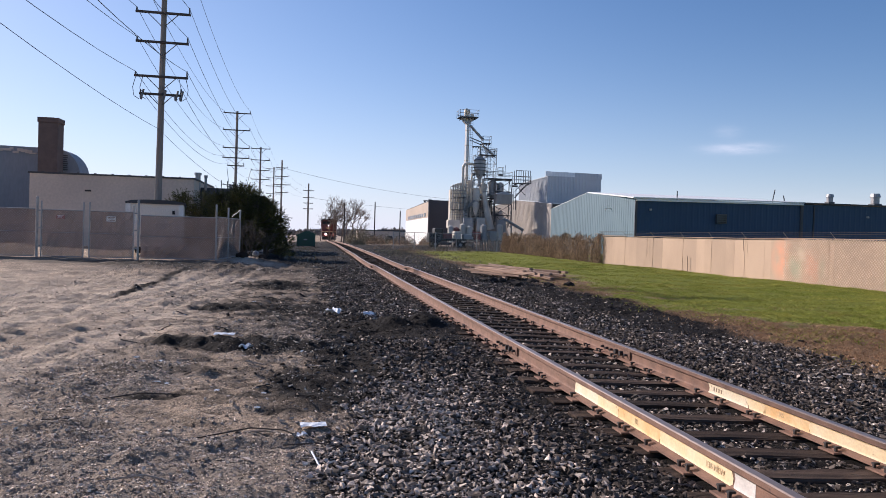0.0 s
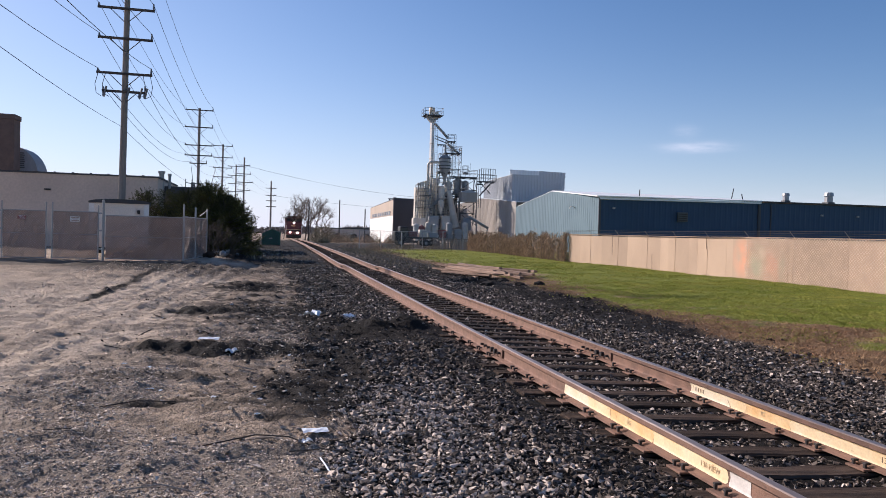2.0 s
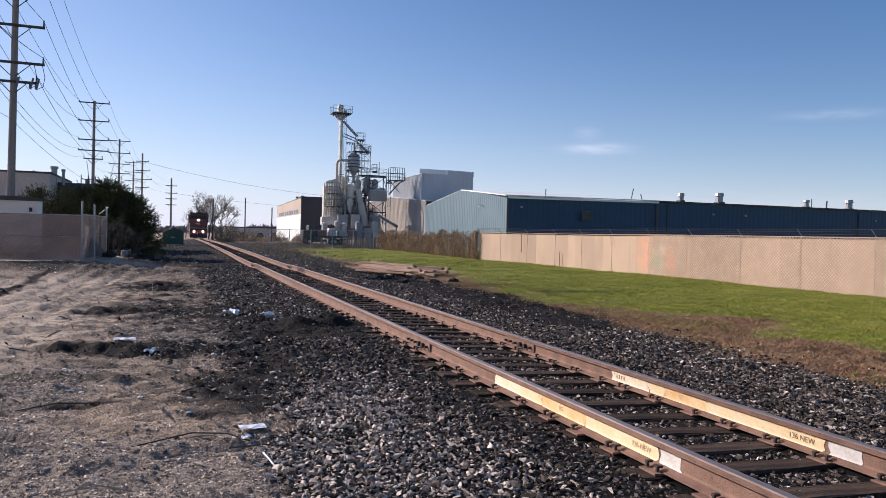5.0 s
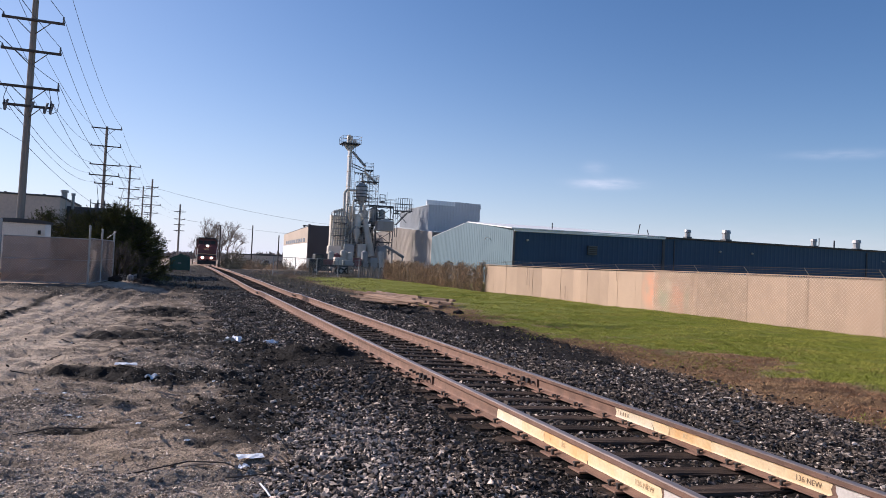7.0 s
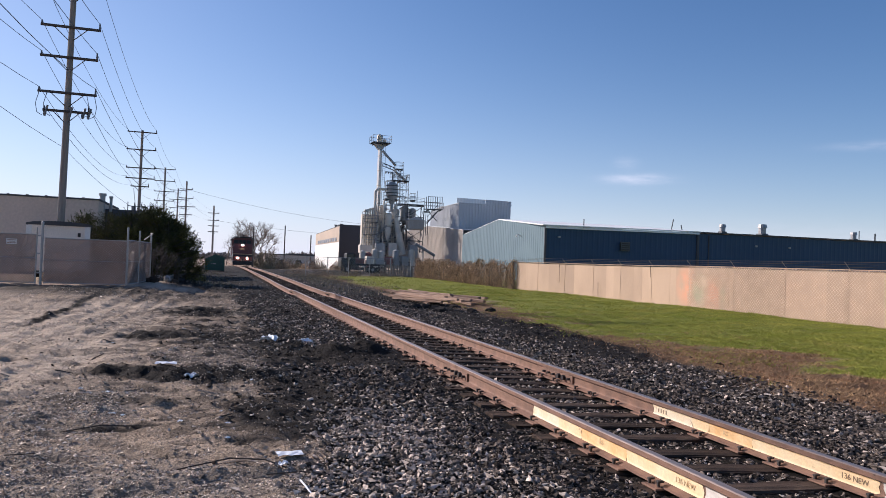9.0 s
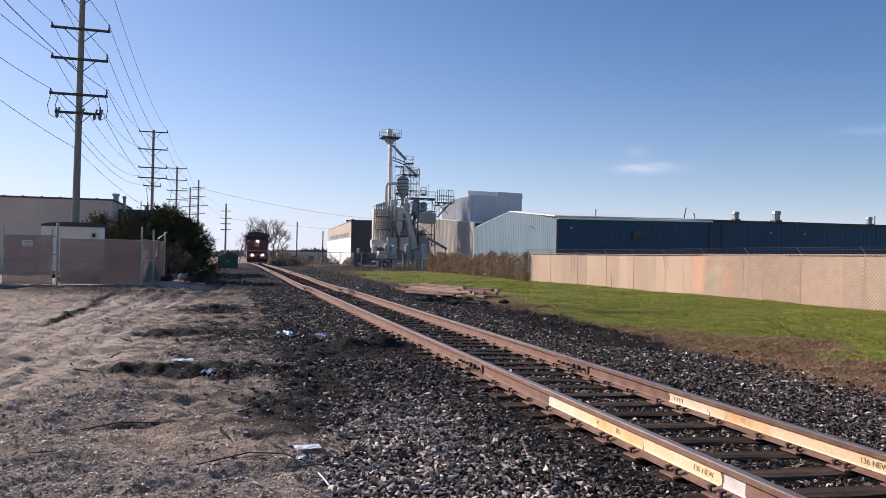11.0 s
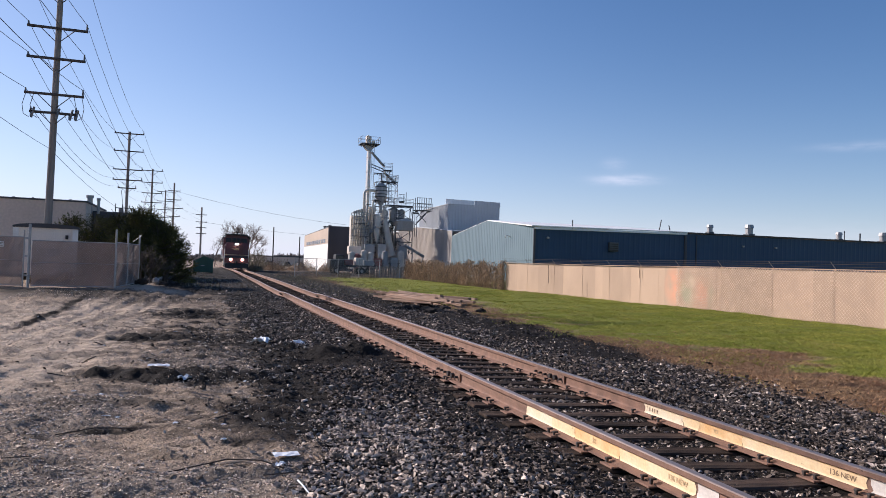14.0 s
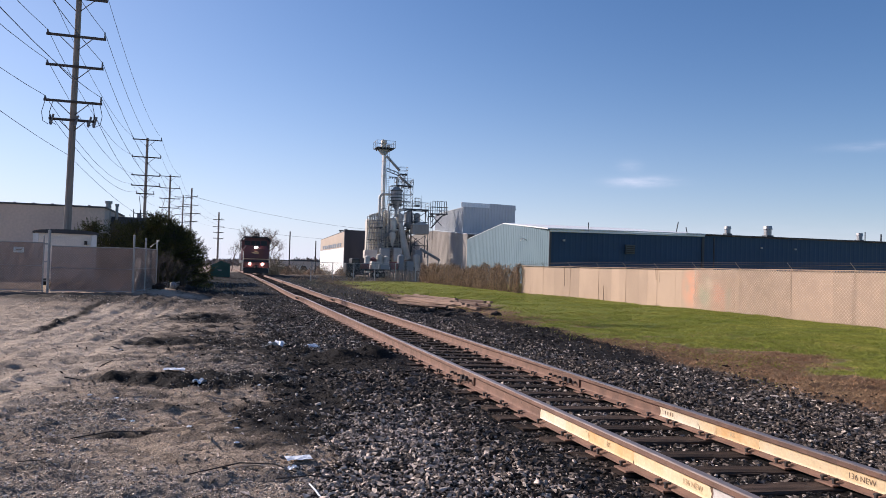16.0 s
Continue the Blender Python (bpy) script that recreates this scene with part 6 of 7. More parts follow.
def flatbed():
    t = thing("flatbed_truck", "dark flatbed truck with red load parked in the plant yard", "truck")
    z = -0.25
    bm = bmesh.new()
    box(bm, 16.5, 98, z + 1.0, 6.0, 2.4, 0.25, bevel=0.03)
    part("bed", bm, M["locoblack"], t)
    bm = bmesh.new()
    box(bm, 13.9, 98, z + 0.7, 1.9, 2.3, 1.3, bevel=0.12)
    box(bm, 14.3, 98, z + 1.9, 1.2, 2.1, 0.75, bevel=0.15)
    part("cab", bm, M["locoblack"], t)
    bm = bmesh.new()
    box(bm, 14.2, 96.92, z + 2.0, 0.9, 0.05, 0.5, bevel=0.02)
    part("window", bm, M["glass"], t)
    for x in (13.8, 17.3, 18.6):
        for y in (96.9, 99.1):
            bm = bmesh.new()
            rod(bm, (x, y - 0.14, z + 0.47), (x, y + 0.14, z + 0.47), 0.47, seg=16)
            w = part("wheel", bm, M["tyre"], t)
            bm = bmesh.new()
            rod(bm, (x, y - 0.16, z + 0.47), (x, y + 0.16, z + 0.47), 0.22, seg=12)
            part("rim", bm, M["galv"], w)
    for x, w, h, m in ((15.6, 1.2, 0.8, "red"), (17.0, 1.0, 1.05, "plant"), (18.4, 1.2, 0.7, "plantgrey")):
        bm = bmesh.new()
        box(bm, x, 98, z + 1.25, w, 1.6, h, bevel=0.08)
        part("crate", bm, M[m], t)
    # pale pallets leaning by the fence
    rng = random.Random(12)
    for k in range(6):
        p = thing("pallet", "grey wooden pallet leaning on the yard fence", "pallet", "pallets by the fence")
        x = 14.0 + k * 0.62 + rng.uniform(-0.1, 0.1)
        for j in range(6):
            bm = bmesh.new()
            box(bm, x - 0.45 + 0.17 * j, 75 + 0.03 * k, -0.15, 0.1, 0.03, rng.uniform(1.0, 1.35))
            part("slat", bm, M["stick"] if k % 2 else M["pole"], p)
        for zz in (0.0, 0.5, 0.95):
            bm = bmesh.new()
            box(bm, x, 75.06 + 0.03 * k, zz, 1.0, 0.05, 0.09)
            part("stringer", bm, M["pole"], p)
    f = thing("yard_fence", "plain chain-link fence with steel posts before the plant yard", "fence")
    for k in range(6):
        x = 5.6 + k * 2.2
        y = 74.2
        z = float(land(x, y, False))
        bm = bmesh.new()
        rod(bm, (x, y, z - 0.2), (x, y, z + 1.95), 0.04, seg=8)
        part("post", bm, M["plantgrey"], f)
        if k < 5:
            cloth_mesh(f, (x, y - 0.05), (x + 2.2, y - 0.05), z + 0.05, z + 1.85, M["plantgrey"], cell=0.12, r=0.006)
            bm = bmesh.new()
            rod(bm, (x, y, z + 1.88), (x + 2.2, y, z + 1.88), 0.025, seg=6)
            part("top_rail", bm, M["plantgrey"], f)


flatbed()


# ---- trees and scrub ----
def limb(bm, rng, p, d, length, r, depth, tips, spread=0.55):
    pts, q = [p], Vector(p)
    dd = Vector(d)
    for k in range(3):
        dd = (dd + Vector((rng.uniform(-1, 1), rng.uniform(-1, 1), rng.uniform(-0.3, 0.6))) * 0.16).normalized()
        q = q + dd * length / 3
        pts.append(q.copy())
    pipe(bm, pts, r, 5 if depth > 1 else 3)
    tips.append(q.copy())
    if depth == 0:
        return
    for k in range(rng.choice((2, 3, 3)) + (1 if depth > 1 else 0)):
        u = rng.uniform(0.35, 1.0)
        base = Vector(pts[1]).lerp(Vector(pts[3]), u)
        nd = (dd + Vector((rng.uniform(-1, 1), rng.uniform(-1, 1), rng.uniform(-0.5, 0.7))) * spread).normalized()
        limb(bm, rng, base, nd, length * rng.uniform(0.55, 0.75), r * 0.55, depth - 1, tips, spread)


def bare_tree(x, y, h, seed, name="bare_tree", spread=0.7, stems=1, r=None, label="leafless tree with fine twiggy crown beside the track"):
    rng = random.Random(seed)
    z = float(land(x, y, False))
    t = thing(name, label, "tree" if "tree" in name else "shrub", "bare trees" if "tree" in name else "bare shrubs")
    bm, tips = bmesh.new(), []
    for k in range(stems):
        d = Vector((rng.uniform(-1, 1) * 0.25 * (stems > 1), rng.uniform(-1, 1) * 0.2, 1)).normalized()
        bm = bmesh.new()
        limb(bm, rng, Vector((x + rng.uniform(-0.5, 0.5) * (stems - 1) * 0.25 * h ** 0.5, y, z - 0.1)), d, h * 0.44, r or h * 0.014, 5 if h > 5 else 4, tips, spread)
        part("stem", bm, M["twig"] if h > 5 else M["bark"], t)
    return t


def cedar(x, y, h, w, seed, n=15000, dead=0):
    rng = np.random.default_rng(seed)
    rr = random.Random(seed)
    z0 = float(land(x, y, False))
    t = thing("cedar_tree", "dense dark green cedar with ragged outline", "tree", "evergreens by the gate")
    bm = bmesh.new()
    rod(bm, (x, y, z0 - 0.1), (x, y, z0 + h * 0.9), 0.16, 0.03, 8)
    part("trunk", bm, M["bark"], t)
    bm = bmesh.new()
    P, D = [], []
    for k in range(130):
        u = rr.random() ** 0.85
        zz = z0 + h * (0.02 + 0.86 * u)
        reach = w * (1 - u ** 2.2) ** 0.8 * rr.uniform(0.6, 1.12) + 0.12
        a = rr.uniform(0, 6.283)
        b = Vector((x, y, zz))
        e = b + Vector((math.cos(a) * reach, math.sin(a) * reach, rr.uniform(0.12, 0.5) * (0.35 + reach * 0.4)))
        pipe(bm, [b, b.lerp(e, 0.5) + Vector((0, 0, -0.05)), e], 0.022, 4)
        out = np.array((e - b).normalized()) * 0.8 + np.array([0, 0, 0.65])
        # sprays: short shoots that leave the branch and point outwards and up
        for q in range(max(4, int(n / 130 / 34 * (0.6 + reach / w)))):
            s = rr.uniform(0.3, 1.0) ** 0.7
            root = np.array(b.lerp(e, s)) + rng.normal(0, 0.09, 3)
            d = out + rng.normal(0, 0.45, 3)
            d /= np.linalg.norm(d)
            m, l = 34, rr.uniform(0.22, 0.50)
            v = rng.uniform(0, 1, m)[:, None]
            P.append(root[None] + d[None] * l * v + rng.normal(0, 1, (m, 3)) * 0.05 * (1.15 - v))
            D.append(np.repeat(d[None], m, 0))
    part("branchwork", bm, M["bark"], t)
    leaf_cloud("crown", np.concatenate(P), 0.075, M["needle"], t, "ragged crown of dark green sprays", seed, thin=0.34, way=np.concatenate(D))


def scrub(name, x, y, w, d, h, n, seed, m="scrub", label="tangled dull brown scrub", size=0.12):
    rng = np.random.default_rng(seed)
    t = thing(name, label, "shrub", "low scrub")
    a, r = rng.uniform(0, 6.283, n), np.sqrt(rng.uniform(0, 1, n))
    px, py = x + np.cos(a) * r * w, y + np.sin(a) * r * d
    top = h * (1 - r ** 2 * 0.8) * (0.5 + fbm(px * 1.5, py * 1.5, seed))
    pz = land(px, py, False) + top * rng.uniform(0, 1, n)
    leaf_cloud("foliage", np.stack([px, py, pz], -1), size, M[m], t, "", seed, up=1.2, thin=0.5)
    rr = random.Random(seed)
    for k in range(9):
        bm = bmesh.new()
        b = Vector((x + rr.uniform(-0.6, 0.6) * w, y + rr.uniform(-0.6, 0.6) * d, float(land(x, y, False)) - 0.05))
        pipe(bm, [b, b + Vector((rr.uniform(-0.2, 0.2), 0, h * 0.5)), b + Vector((rr.uniform(-0.5, 0.5), rr.uniform(-0.3, 0.3), h * rr.uniform(0.8, 1.25)))], 0.015, 4)
        part("stem", bm, M["twig"], t)


def plants():
    cedar(-6.35, 41.5, 3.95, 1.75, 3, 70000)
    cedar(-5.15, 41.9, 3.1, 1.35, 8, 40000)
    cedar(-7.6, 42.2, 3.6, 1.45, 5, 32000)
    cedar(-5.6, 40.7, 3.4, 1.35, 9, 36000)
    cedar(-10.2, 44.2, 3.5, 1.3, 6, 14000)
    cedar(-8.9, 43.8, 3.5, 1.5, 7, 22000)
    bare_tree(-6.0, 37.9, 2.0, 21, "bare_shrub", 0.9, 5, 0.02, "grey leafless shrub with tangled twigs by the fence")
    bare_tree(-5.4, 38.2, 1.6, 22, "bare_shrub", 0.9, 4, 0.02, "grey leafless shrub with tangled twigs by the fence")
    scrub("low_shrub", -4.3, 46, 0.7, 4.0, 0.3, 1600, 32, "needle", "dull dark weeds along the drive", 0.08)
    bare_tree(3.2, 150, 10.8, 41, "bare_tree", 0.75)
    bare_tree(0.9, 152, 8.6, 42, "bare_tree", 0.8, 2)
    bare_tree(5.8, 153, 9.4, 43, "bare_tree", 0.8)
    bare_tree(4.4, 148, 7.0, 44, "bare_tree", 0.9, 2)
    bare_tree(2.0, 155, 9.8, 45, "bare_tree", 0.8)
    bare_tree(-0.9, 162, 7.0, 46, "bare_tree", 0.85)
    bare_tree(7.4, 158, 7.0, 47, "bare_tree", 0.85)
    scrub("low_shrub", 6.0, 135, 3.0, 5, 3.0, 3000, 33, "scrub", "dense brown brush beneath the bare trees", 0.3)
    for k, (x, y, w, h) in enumerate(((7.6, 118, 1.6, 1.5), (9.6, 126, 2.0, 1.9), (11.8, 122, 1.8, 1.4), (14.0, 128, 1.6, 1.7), (16.2, 120, 1.2, 1.3), (4.2, 112, 1.2, 0.9))):
        scrub("low_shrub", x, y, w, 2.5, h, 1500, 80 + k, "scrub" if k % 2 else "vine", "brown thicket on the bank beside the far track", 0.2)
    for k, (x, y, w, h) in enumerate(((7.0, 73.2, 1.0, 1.0), (9.0, 73.4, 1.0, 1.5), (10.6, 73.6, 0.7, 0.8), (5.0, 76, 1.4, 0.6), (4.2, 62, 1.5, 0.3), (5.2, 55, 1.8, 0.28), (6.4, 66, 1.2, 0.35), (13.2, 73.8, 1.0, 0.6))):
        scrub("low_shrub", x, y, w, 0.8 if y > 72 else 2.5, h, 800 if y > 72 else 900, 50 + k, "scrub" if k % 3 else "vine", "tangled dead weeds and brambles along the yard fence", 0.08)
    # far woods, one belt round the horizon
    rng = np.random.default_rng(77)
    n = 60000
    a = rng.uniform(-0.75, 0.95, n)
    r = rng.uniform(330, 520, n)
    x, y = np.sin(a) * r, np.cos(a) * r
    top = 1.2 + 4.2 * fbm(a * 34, a * 0 + 2, 3, 4)
    z = -0.8 + top * rng.uniform(0, 1, n)
    tagged(leaf_cloud("distant_woods", np.stack([x, y, z], -1), 1.1, M["farwood"], None, "low grey-brown belt of bare woods on the horizon", 78, "stuff", up=0.8), category="woods")


plants()


# ---- things by the track ----
def dumpster():
    x, y = -3.2, 74.0
    z = float(land(x, y, False))
    t = thing("dumpster", "dark green steel dumpster with a peaked lid beside the drive", "dumpster")
    bm = bmesh.new()
    prism(bm, [(x - 0.92, y - 0.9, z + 0.1), (x + 0.9, y - 0.9, z + 0.1), (x + 0.9, y - 0.9, z + 1.32), (x + 0.05, y - 0.9, z + 1.60), (x - 0.92, y - 0.9, z + 1.12)], (0, 1.9, 0))
    part("body", bm, M["green"], t)
    bm = bmesh.new()
    prism(bm, [(x - 0.97, y - 0.98, z + 1.10), (x + 0.05, y - 0.98, z + 1.60), (x + 0.95, y - 0.98, z + 1.33), (x + 0.95, y - 0.98, z + 1.39), (x + 0.05, y - 0.98, z + 1.67), (x - 0.97, y - 0.98, z + 1.17)], (0, 2.05, 0))
    part("lid", bm, M["green"], t)
    for k in range(4):
        bm = bmesh.new()
        box(bm, x - 0.7 + 0.46 * k, y - 0.93, z + 0.12, 0.08, 0.08, 1.0)
        part("rib", bm, M["green"], t)
    bm = bmesh.new()
    box(bm, x - 0.1, y - 0.95, z + 0.72, 0.42, 0.03, 0.08)
    part("marking", bm, M["galv"], t, "small pale marking")
    for sx in (-0.8, 0.8):
        bm = bmesh.new()
        box(bm, x + sx, y, z - 0.02, 0.12, 1.8, 0.14)
        part("skid", bm, M["iron"], t)


def parked_car(x, y, m, label):
    z = float(land(x, y, False))
    t = thing("parked_car", label, "car", "parked cars")
    bm = bmesh.new()
    box(bm, x, y, z + 0.3, 1.8, 4.4, 0.62, bevel=0.14)
    part("body", bm, M[m], t)
    bm = bmesh.new()
    prism(bm, [(x - 0.8, y - 1.3, z + 0.9), (x + 0.8, y - 1.3, z + 0.9), (x + 0.62, y - 0.9, z + 1.48), (x - 0.62, y - 0.9, z + 1.48)], (0, 2.6, 0))
    part("cabin", bm, M["glass"], t)
    bm = bmesh.new()
    box(bm, x, y + 0.35, z + 1.46, 1.28, 2.4, 0.06, bevel=0.02)
    part("roof", bm, M[m], t)
    for sx in (-0.82, 0.82):
        for sy in (-1.4, 1.4):
            bm = bmesh.new()
            rod(bm, (x + sx - 0.1, y + sy, z + 0.33), (x + sx + 0.1, y + sy, z + 0.33), 0.33, seg=14)
            part("wheel", bm, M["tyre"], t)
    for sx in (-0.62, 0.62):
        bm = bmesh.new()
        box(bm, x + sx, y - 2.2, z + 0.62, 0.35, 0.06, 0.14, bevel=0.02)
        part("headlight", bm, M["galv"], t)


def distance():
    for x, y, w, h, m, lab in ((-17, 190, 7, 7.0, "slate", "small dark far-off block building"), (-24, 215, 16, 4.0, "tanblock", "low far-off tan building"), (60, 300, 70, 3.6, "whiteroof", "long low pale far-off warehouse"), (28, 260, 30, 3.2, "tanblock", "long low tan far-off shed")):
        t = thing("distant_building", lab, "building", "far buildings")
        bm = bmesh.new()
        box(bm, x, y, -1.0, w, 8, h)
        part("wall", bm, M[m], t)
        bm = bmesh.new()
        box(bm, x, y, h - 1.0, w + 0.4, 8.4, 0.35)
        part("roof", bm, M["darkroof"], t)
    parked_car(-6.6, 92, "carpaint", "dark parked car seen behind the dumpster")
    parked_car(-8.9, 97, "white", "white parked car beside the drive")
    rng = random.Random(6)
    for k in range(7):
        parked_car(14 + k * 4.2 + rng.uniform(-0.6, 0.6), 205 + rng.uniform(-4, 4), rng.choice(("carpaint", "galv", "slate")), "small far-off parked car")


def timber_pile():
    rng = random.Random(18)
    for k in range(30):
        l = rng.uniform(2.2, 5.8)
        layer = k // 11
        x = 4.9 + (k % 11) * 0.23 + rng.uniform(-0.25, 0.25)
        y = 29.6 + rng.uniform(-1.4, 1.4) + (k % 11) * 0.2
        a = rng.uniform(-4, 24) + (7 if layer else 0)
        z = float(land(x, y)) + 0.02 + layer * 0.10 + rng.uniform(0, 0.03)
        bm = bmesh.new()
        s = rng.choice((0.07, 0.10, 0.13))
        box(bm, 0, 0, 0, s * 1.25, l, s * 0.75, bevel=0.012)
        bmesh.ops.subdivide_edges(bm, edges=[e for e in bm.edges if e.calc_length() > 1], cuts=4)
        for v in bm.verts:
            v.co += Vector((rng.uniform(-0.01, 0.01), 0, rng.uniform(-0.01, 0.01)))
        ob = solo("timber_beam", bm, M["timber"], "pale weathered timber beam lying in a loose pile", "timber", "timber pile")
        ob.matrix_world = pose(x, y, z, rng.uniform(-1.0, 1.6), 0, a)
    for k in range(9):
        bm = bmesh.new()
        bmesh.ops.create_icosphere(bm, subdivisions=2, radius=0.2)
        for v in bm.verts:
            v.co *= rng.uniform(0.75, 1.2)
            v.co.z *= 0.6
        x, y = 5.2 + rng.uniform(-1.6, 2.2), 24.6 + rng.uniform(-1.2, 2.0)
        ob = solo("dirt_clump", bm, M["clod"], "dark lump of earth by the timber pile", "dirt", "earth lumps")
        ob.matrix_world = pose(x, y, float(land(x, y)) + 0.03, 0, 0, rng.uniform(0, 360))


def litter():
    def crumple(name, x, y, w, l, rz, m, label, h=0.03, seed=1):
        rng = random.Random(seed)
        bm = bmesh.new()
        bmesh.ops.create_grid(bm, x_segments=6, y_segments=4, size=0.5)
        for v in bm.verts:
            v.co = Vector((v.co.x * w, v.co.y * l, 0.012 + rng.uniform(0, h)))
        bmesh.ops.solidify(bm, geom=bm.faces[:], thickness=0.002)
        ob = solo(name, bm, M[m], label, "litter", "litter on the dirt")
        ob.matrix_world = pose(x, y, float(land(x, y)) + 0.004, 0, 0, rz)
    crumple("paper_scrap", -2.53, 5.85, 0.21, 0.14, 5, "paper", "crumpled white and blue printed paper on the dirt", 0.014, 1)
    crumple("paper_scrap", -3.41, 9.8, 0.17, 0.14, 20, "paper", "small white scrap on the muddy dirt", 0.06, 2)
    crumple("paper_scrap", -3.75, 10.4, 0.28, 0.16, 0, "paper", "flat pale scrap on the muddy dirt", 0.02, 3)
    crumple("paper_scrap", -1.53, 13.3, 0.24, 0.16, 12, "paper", "pale scrap on the mud heap", 0.09, 4)
    crumple("paper_scrap", -2.62, 5.45, 0.09, 0.06, 40, "paper", "small torn white scrap", 0.03, 5)
    crumple("paper_scrap", -2.15, 13.6, 0.3, 0.22, 30, "paper", "pale grey plastic scrap among the clods", 0.12, 6)
    rng = random.Random(55)
    for k in range(26):
        x, y = rng.uniform(-5.5, -2.0), rng.uniform(4.2, 15)
        crumple("paper_scrap", x, y, rng.uniform(0.03, 0.09), rng.uniform(0.02, 0.05), rng.uniform(0, 180), "paper" if rng.random() < 0.5 else "stick", "tiny pale scrap on the dirt", 0.015, 60 + k)
    def twig(pts, r, m, label, name="stick"):
        bm = bmesh.new()
        pipe(bm, [(x, y, float(land(x, y)) + dz) for x, y, dz in pts], r, 6)
        solo(name, bm, M[m], label, "stick", "sticks on the dirt")
    twig([(-2.545, 4.98, 0.03), (-2.52, 4.86, 0.03), (-2.49, 4.74, 0.02)], 0.0065, "paper", "short bleached white stick on the gravel")
    twig([(-3.42, 5.55, 0.02), (-3.0, 5.62, 0.03), (-2.75, 5.52, 0.03), (-2.6, 5.4, 0.02)], 0.006, "darkstick", "long dark twig lying on the dirt")
    twig([(-3.05, 5.66, 0.02), (-2.88, 5.6, 0.035), (-2.8, 5.52, 0.02)], 0.012, "stick", "pale broken twig on the dirt")
    twig([(-2.75, 5.35, 0.02), (-2.5, 5.3, 0.03), (-2.3, 5.22, 0.02)], 0.006, "darkstick", "dark twig lying on the dirt")
    twig([(-4.4, 6.9, 0.01), (-4.1, 7.0, 0.03), (-3.75, 6.98, 0.02)], 0.006, "darkstick", "dark flat branch on the gravel")
    twig([(-3.8, 4.55, 0.02), (-3.55, 4.62, 0.02), (-3.35, 4.6, 0.02)], 0.006, "stick", "pale twig lying on the dirt")
    for k in range(34):
        x, y, a, l = rng.uniform(-6, -1.9), rng.uniform(4, 14), rng.uniform(-0.5, 0.5), rng.uniform(0.05, 0.22)
        twig([(x, y, 0.012), (x + l * math.cos(a), y + l * math.sin(a), 0.016)], rng.uniform(0.004, 0.009), rng.choice(("stick", "darkstick", "darkstick")), "small twig on the dirt")
    # a pale discarded bag and stones at the cedar's foot
    bm = bmesh.new()
    bmesh.ops.create_icosphere(bm, subdivisions=3, radius=0.15)
    r2 = random.Random(3)
    for v in bm.verts:
        v.co *= r2.uniform(0.86, 1.12)
        v.co.z *= 1.15
    ob = solo("rubbish_bag", bm, M["galv"], "crumpled pale rubbish bag under the shrub", "bag")
    ob.matrix_world = pose(-5.35, 37.2, 0.29)
    for k, (x, y, s) in enumerate(((-5.95, 36.8, 0.28), (-6.25, 36.4, 0.2), (-5.0, 37.0, 0.2))):
        bm = bmesh.new()
        bmesh.ops.create_icosphere(bm, subdivisions=2, radius=s)
        for v in bm.verts:
            v.co *= r2.uniform(0.8, 1.15)
            v.co.z *= 0.7
        ob = solo("boulder", bm, M["tie"], "grey boulder beside the drive", "rock", "boulders by the fence")
        ob.matrix_world = pose(x, y, float(land(x, y)) + s * 0.35)


dumpster()
distance()
timber_pile()
litter()


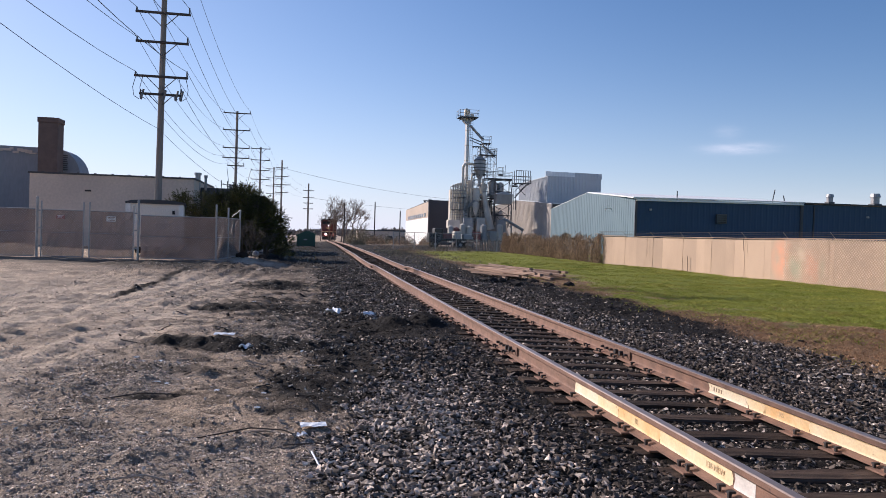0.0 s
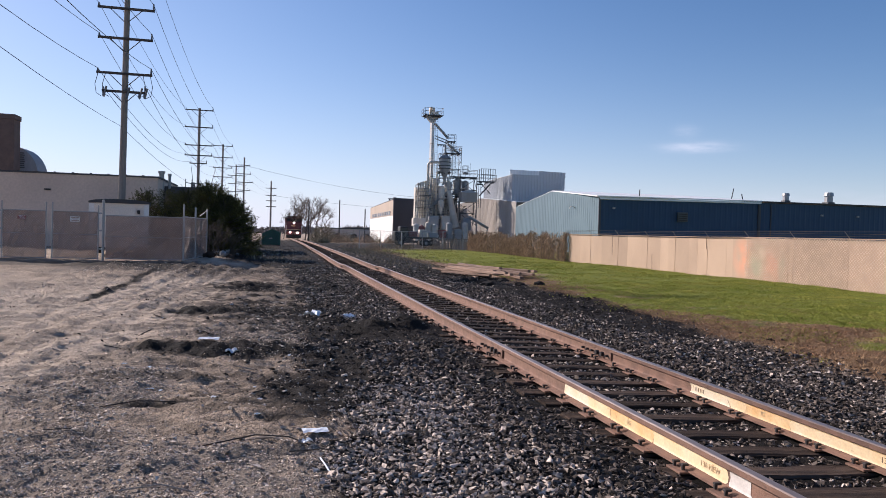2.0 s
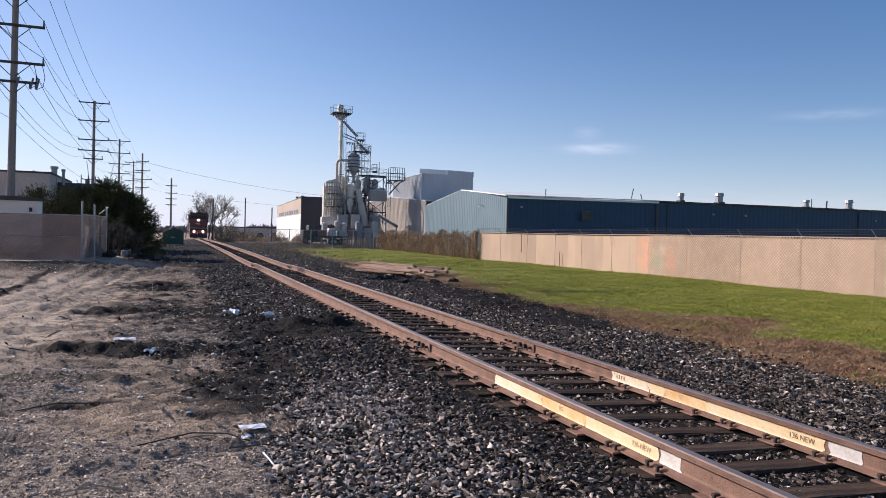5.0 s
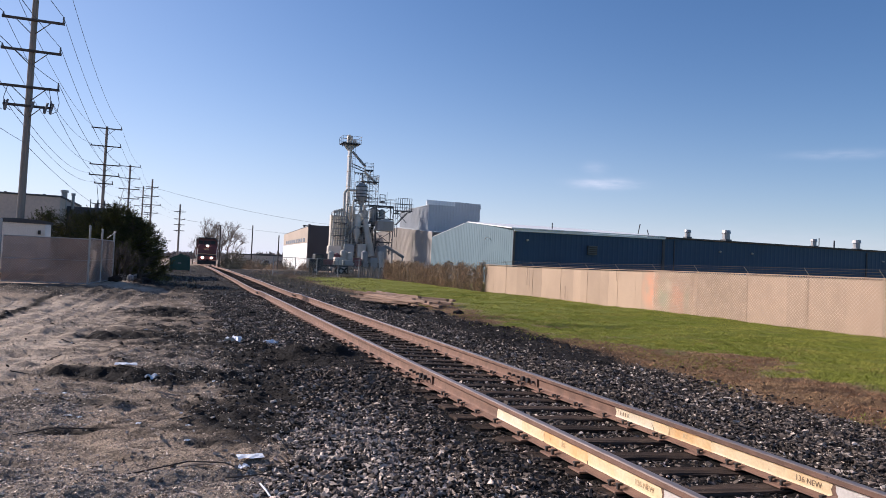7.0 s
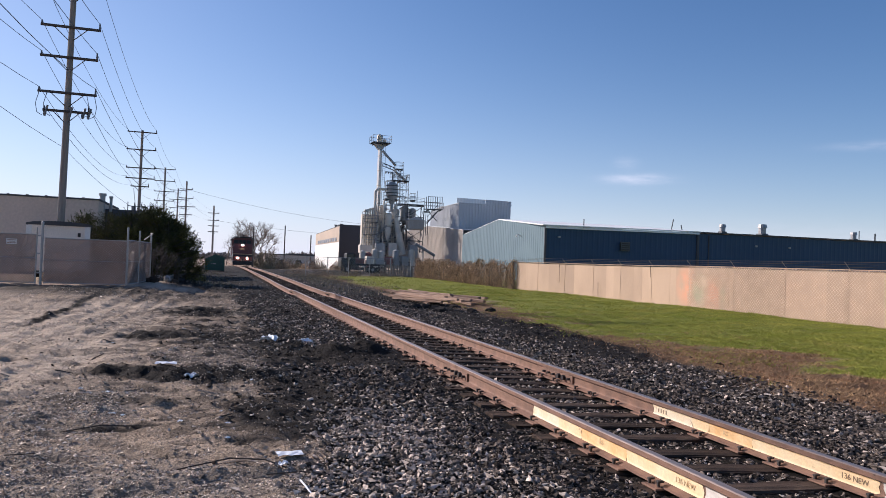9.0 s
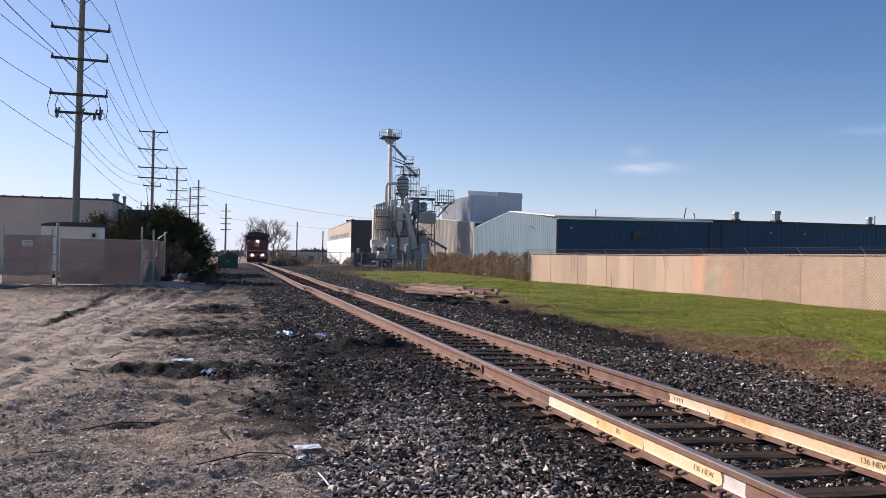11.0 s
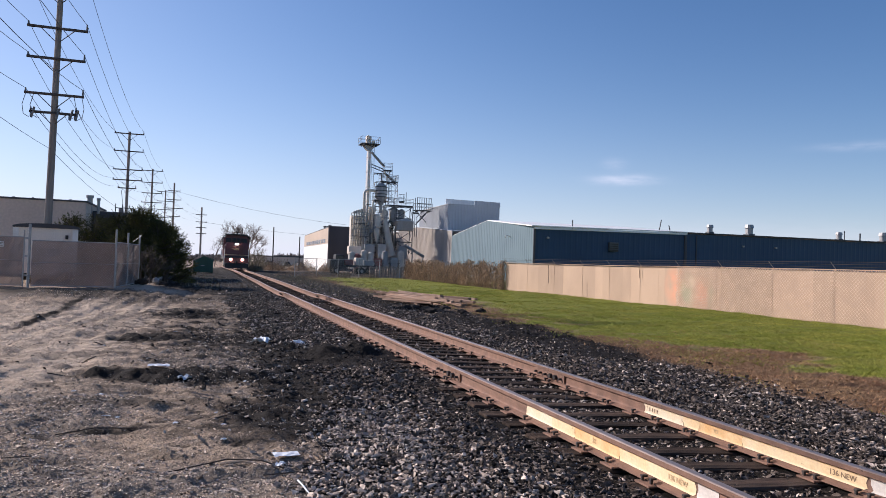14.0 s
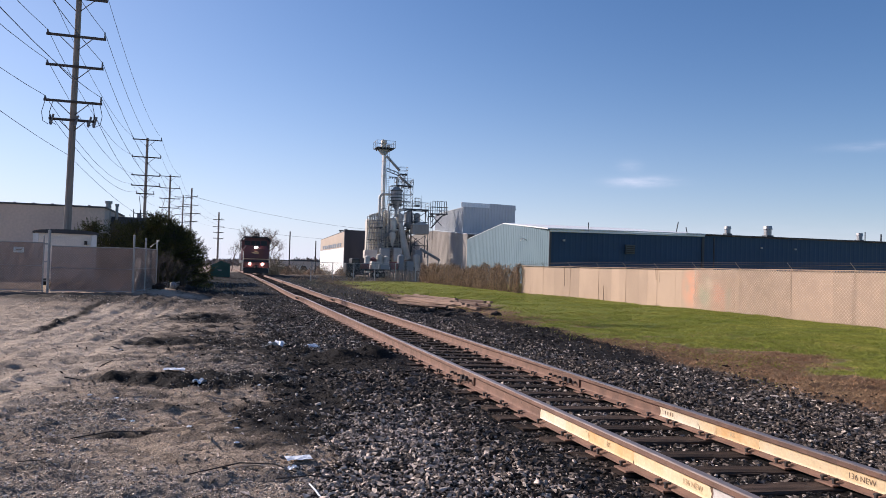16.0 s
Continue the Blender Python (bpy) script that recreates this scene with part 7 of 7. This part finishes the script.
# ---- the locomotive ----
def locomotive():
    """Built with its pilot at y = 0, looking towards -y, its wheels on z = 0."""
    t = thing("locomotive", "dark red diesel locomotive with lit headlamps rolling on the track", "locomotive")
    def add(name, m, label="", parent=None, **k):
        bm = bmesh.new()
        for b in k.get("boxes", ()):
            box(bm, *b[:6], bevel=b[6] if len(b) > 6 else 0)
        for r in k.get("rods", ()):
            rod(bm, r[0], r[1], r[2], seg=r[3] if len(r) > 3 else 8)
        if "prisms" in k:
            for pts, d in k["prisms"]:
                prism(bm, pts, d)
        return part(name, bm, M[m], parent or t, label)
    add("frame", "locoblack", "black underframe and walkway", boxes=((0, 10.6, 1.25, 3.05, 20.4, 0.42, 0.04),))
    add("pilot", "loco", "dark red pilot plate", boxes=((0, 0.35, 0.78, 3.0, 0.3, 0.67, 0.03),))
    add("plough", "locoblack", "black snow plough under the pilot", prisms=(([(-1.45, 0.2, 0.12), (1.45, 0.2, 0.12), (1.45, 0.2, 0.75), (-1.45, 0.2, 0.75)], (0, -0.25, 0)),))
    add("coupler", "iron", boxes=((0, -0.25, 0.72, 0.3, 0.8, 0.35, 0.05),))
    nose = add("nose", "loco", "dark red wide nose", prisms=(([(-1.58, 0.75, 1.62), (1.58, 0.75, 1.62), (1.58, 0.85, 2.9), (1.2, 1.0, 3.42), (-1.2, 1.0, 3.42), (-1.58, 0.85, 2.9)], (0, 1.9, 0)),))
    add("nose_door", "loco", parent=nose, boxes=((0.55, 0.8, 1.7, 0.6, 0.08, 1.4, 0.02),))
    add("emblem", "yellow", "faded ochre winged emblem on the nose", nose, prisms=(([(-0.62, 0.80, 2.68), (-0.22, 0.80, 2.46), (0.22, 0.80, 2.46), (0.62, 0.80, 2.68), (0.26, 0.80, 2.64), (0.20, 0.80, 2.74), (-0.20, 0.80, 2.74), (-0.26, 0.80, 2.64)], (0, 0.05, 0)),))
    for k in range(3):
        add("marking", "locoblack", "dark bar in the emblem", nose, boxes=((-0.13 + 0.13 * k, 0.795, 2.53, 0.06, 0.02, 0.13),))
    add("nose_stripe", "yellow", "thin ochre stripe round the nose", nose, boxes=((0, 0.765, 1.80, 3.0, 0.03, 0.07),))
    for k in range(3):
        for sx in (-1, 1):
            add("step_edge", "white", "worn white step edge", boxes=((sx * 1.36, 0.38, 0.36 + 0.38 * k, 0.30, 0.03, 0.05),))
    cab = add("cab", "loco", "dark red cab", prisms=(([(-1.66, 2.6, 1.62), (1.66, 2.6, 1.62), (1.66, 2.6, 3.95), (1.25, 2.6, 4.42), (-1.25, 2.6, 4.42), (-1.66, 2.6, 3.95)], (0, 2.6, 0)),))
    add("roof", "locoblack", "black overhanging cab roof", cab, prisms=(([(-1.80, 2.25, 3.98), (-1.32, 2.25, 4.46), (1.32, 2.25, 4.46), (1.80, 2.25, 3.98), (1.80, 2.25, 4.08), (1.36, 2.25, 4.58), (-1.36, 2.25, 4.58), (-1.80, 2.25, 4.08)], (0, 3.1, 0)),))
    for x, w in ((-0.98, 0.72), (-0.28, 0.5), (0.28, 0.5), (0.98, 0.72)):
        add("windscreen", "locoblack", "dark windscreen pane", cab, boxes=((x, 2.58, 3.5, w, 0.06, 0.55, 0.02),))
    for s in (-1, 1):
        add("side_window", "glass", "", cab, boxes=((s * 1.67, 3.7, 3.2, 0.05, 1.1, 0.6, 0.02),))
    add("horn", "iron", "", cab, rods=(((0.1, 3.2, 4.6), (0.1, 3.2, 4.95), 0.06), ((-0.15, 2.9, 4.9), (0.35, 2.9, 4.9), 0.07)))
    hood = add("hood", "loco", "long dark red engine hood", boxes=((0, 12.6, 1.62, 2.3, 14.6, 2.75, 0.1),))
    add("radiator", "locoblack", "", hood, boxes=((0, 17.8, 3.3, 3.0, 4.2, 1.2, 0.1),))
    for k in range(8):
        for s in (-1, 1):
            add("hood_door", "loco", "", hood, boxes=((s * 1.16, 6.4 + k * 1.35, 1.75, 0.04, 1.2, 1.9, 0.015),))
    add("exhaust", "locoblack", "", hood, boxes=((0, 11.5, 4.35, 0.7, 1.2, 0.3, 0.05),))
    add("fuel_tank", "locoblack", "", boxes=((0, 10.6, 0.35, 2.7, 5.0, 0.95, 0.15),))
    for yc in (4.2, 16.8):
        tr = add("truck", "locoblack", "black three-axle truck frame", boxes=((-1.05, yc, 0.55, 0.18, 4.6, 0.5, 0.05), (1.05, yc, 0.55, 0.18, 4.6, 0.5, 0.05), (0, yc, 0.7, 2.0, 0.4, 0.35)))
        for k in (-1.75, 0, 1.75):
            for s in (-1, 1):
                add("wheel", "iron", "", tr, rods=(((s * 0.70, yc + k, 0.51), (s * 0.83, yc + k, 0.51), 0.51, 20),))
    for s in (-1, 1):
        st = add("step_well", "locoblack", "", boxes=((s * 1.35, 0.7, 0.35, 0.3, 0.6, 0.05), (s * 1.35, 0.7, 0.75, 0.3, 0.6, 0.05), (s * 1.35, 0.7, 1.1, 0.3, 0.6, 0.05)))
        add("handrail", "white", "white handrail", rods=(((s * 1.5, 0.35, 1.0), (s * 1.5, 0.35, 2.7), 0.03), ((s * 1.5, 0.95, 0.5), (s * 1.5, 0.95, 2.7), 0.03), ((s * 1.5, 5.4, 2.65), (s * 1.5, 20.5, 2.65), 0.025)))
        for k in range(10):
            add("stanchion", "white", "", rods=(((s * 1.5, 5.6 + 1.6 * k, 1.65), (s * 1.5, 5.6 + 1.6 * k, 2.65), 0.025, 5),))
        add("ditch_light", "lamp", "lit round ditch light", rods=(((s * 0.72, 0.22, 1.22), (s * 0.72, 0.10, 1.22), 0.125, 16),))
    for x in (-0.10, 0.10):
        add("headlamp", "lamp", "lit round headlamp", rods=(((x, 0.92, 3.22), (x, 0.80, 3.22), 0.085, 16),))
    add("lamp_housing", "locoblack", "", boxes=((0, 1.0, 3.05, 0.66, 0.22, 0.36, 0.04),))
    add("headlight_visor", "locoblack", "", boxes=((0, 2.4, 4.42, 0.9, 0.4, 0.2, 0.03),))
    return t


LOCO = locomotive()


def motions():
    rows = []
    for t, y in ((0.0, 156.5), (4.0, 138.6), (8.0, 121.0), (12.0, 105.0), (14.5, 94.8), (16.0, 88.8)):
        x, z = rail_line(y + 8)
        x0, _ = rail_line(y)
        turn = -math.degrees(math.atan2(float(rail_line(y + 16)[0] - x0), 16.0))
        rows.append((t, pose(float(x0) + GAUGE / 2 - 0.15, y, float(rail_line(y)[1]) + R_LOW / 2 + 0.186, 0, 0, turn)))
    walk(LOCO, rows)


motions()
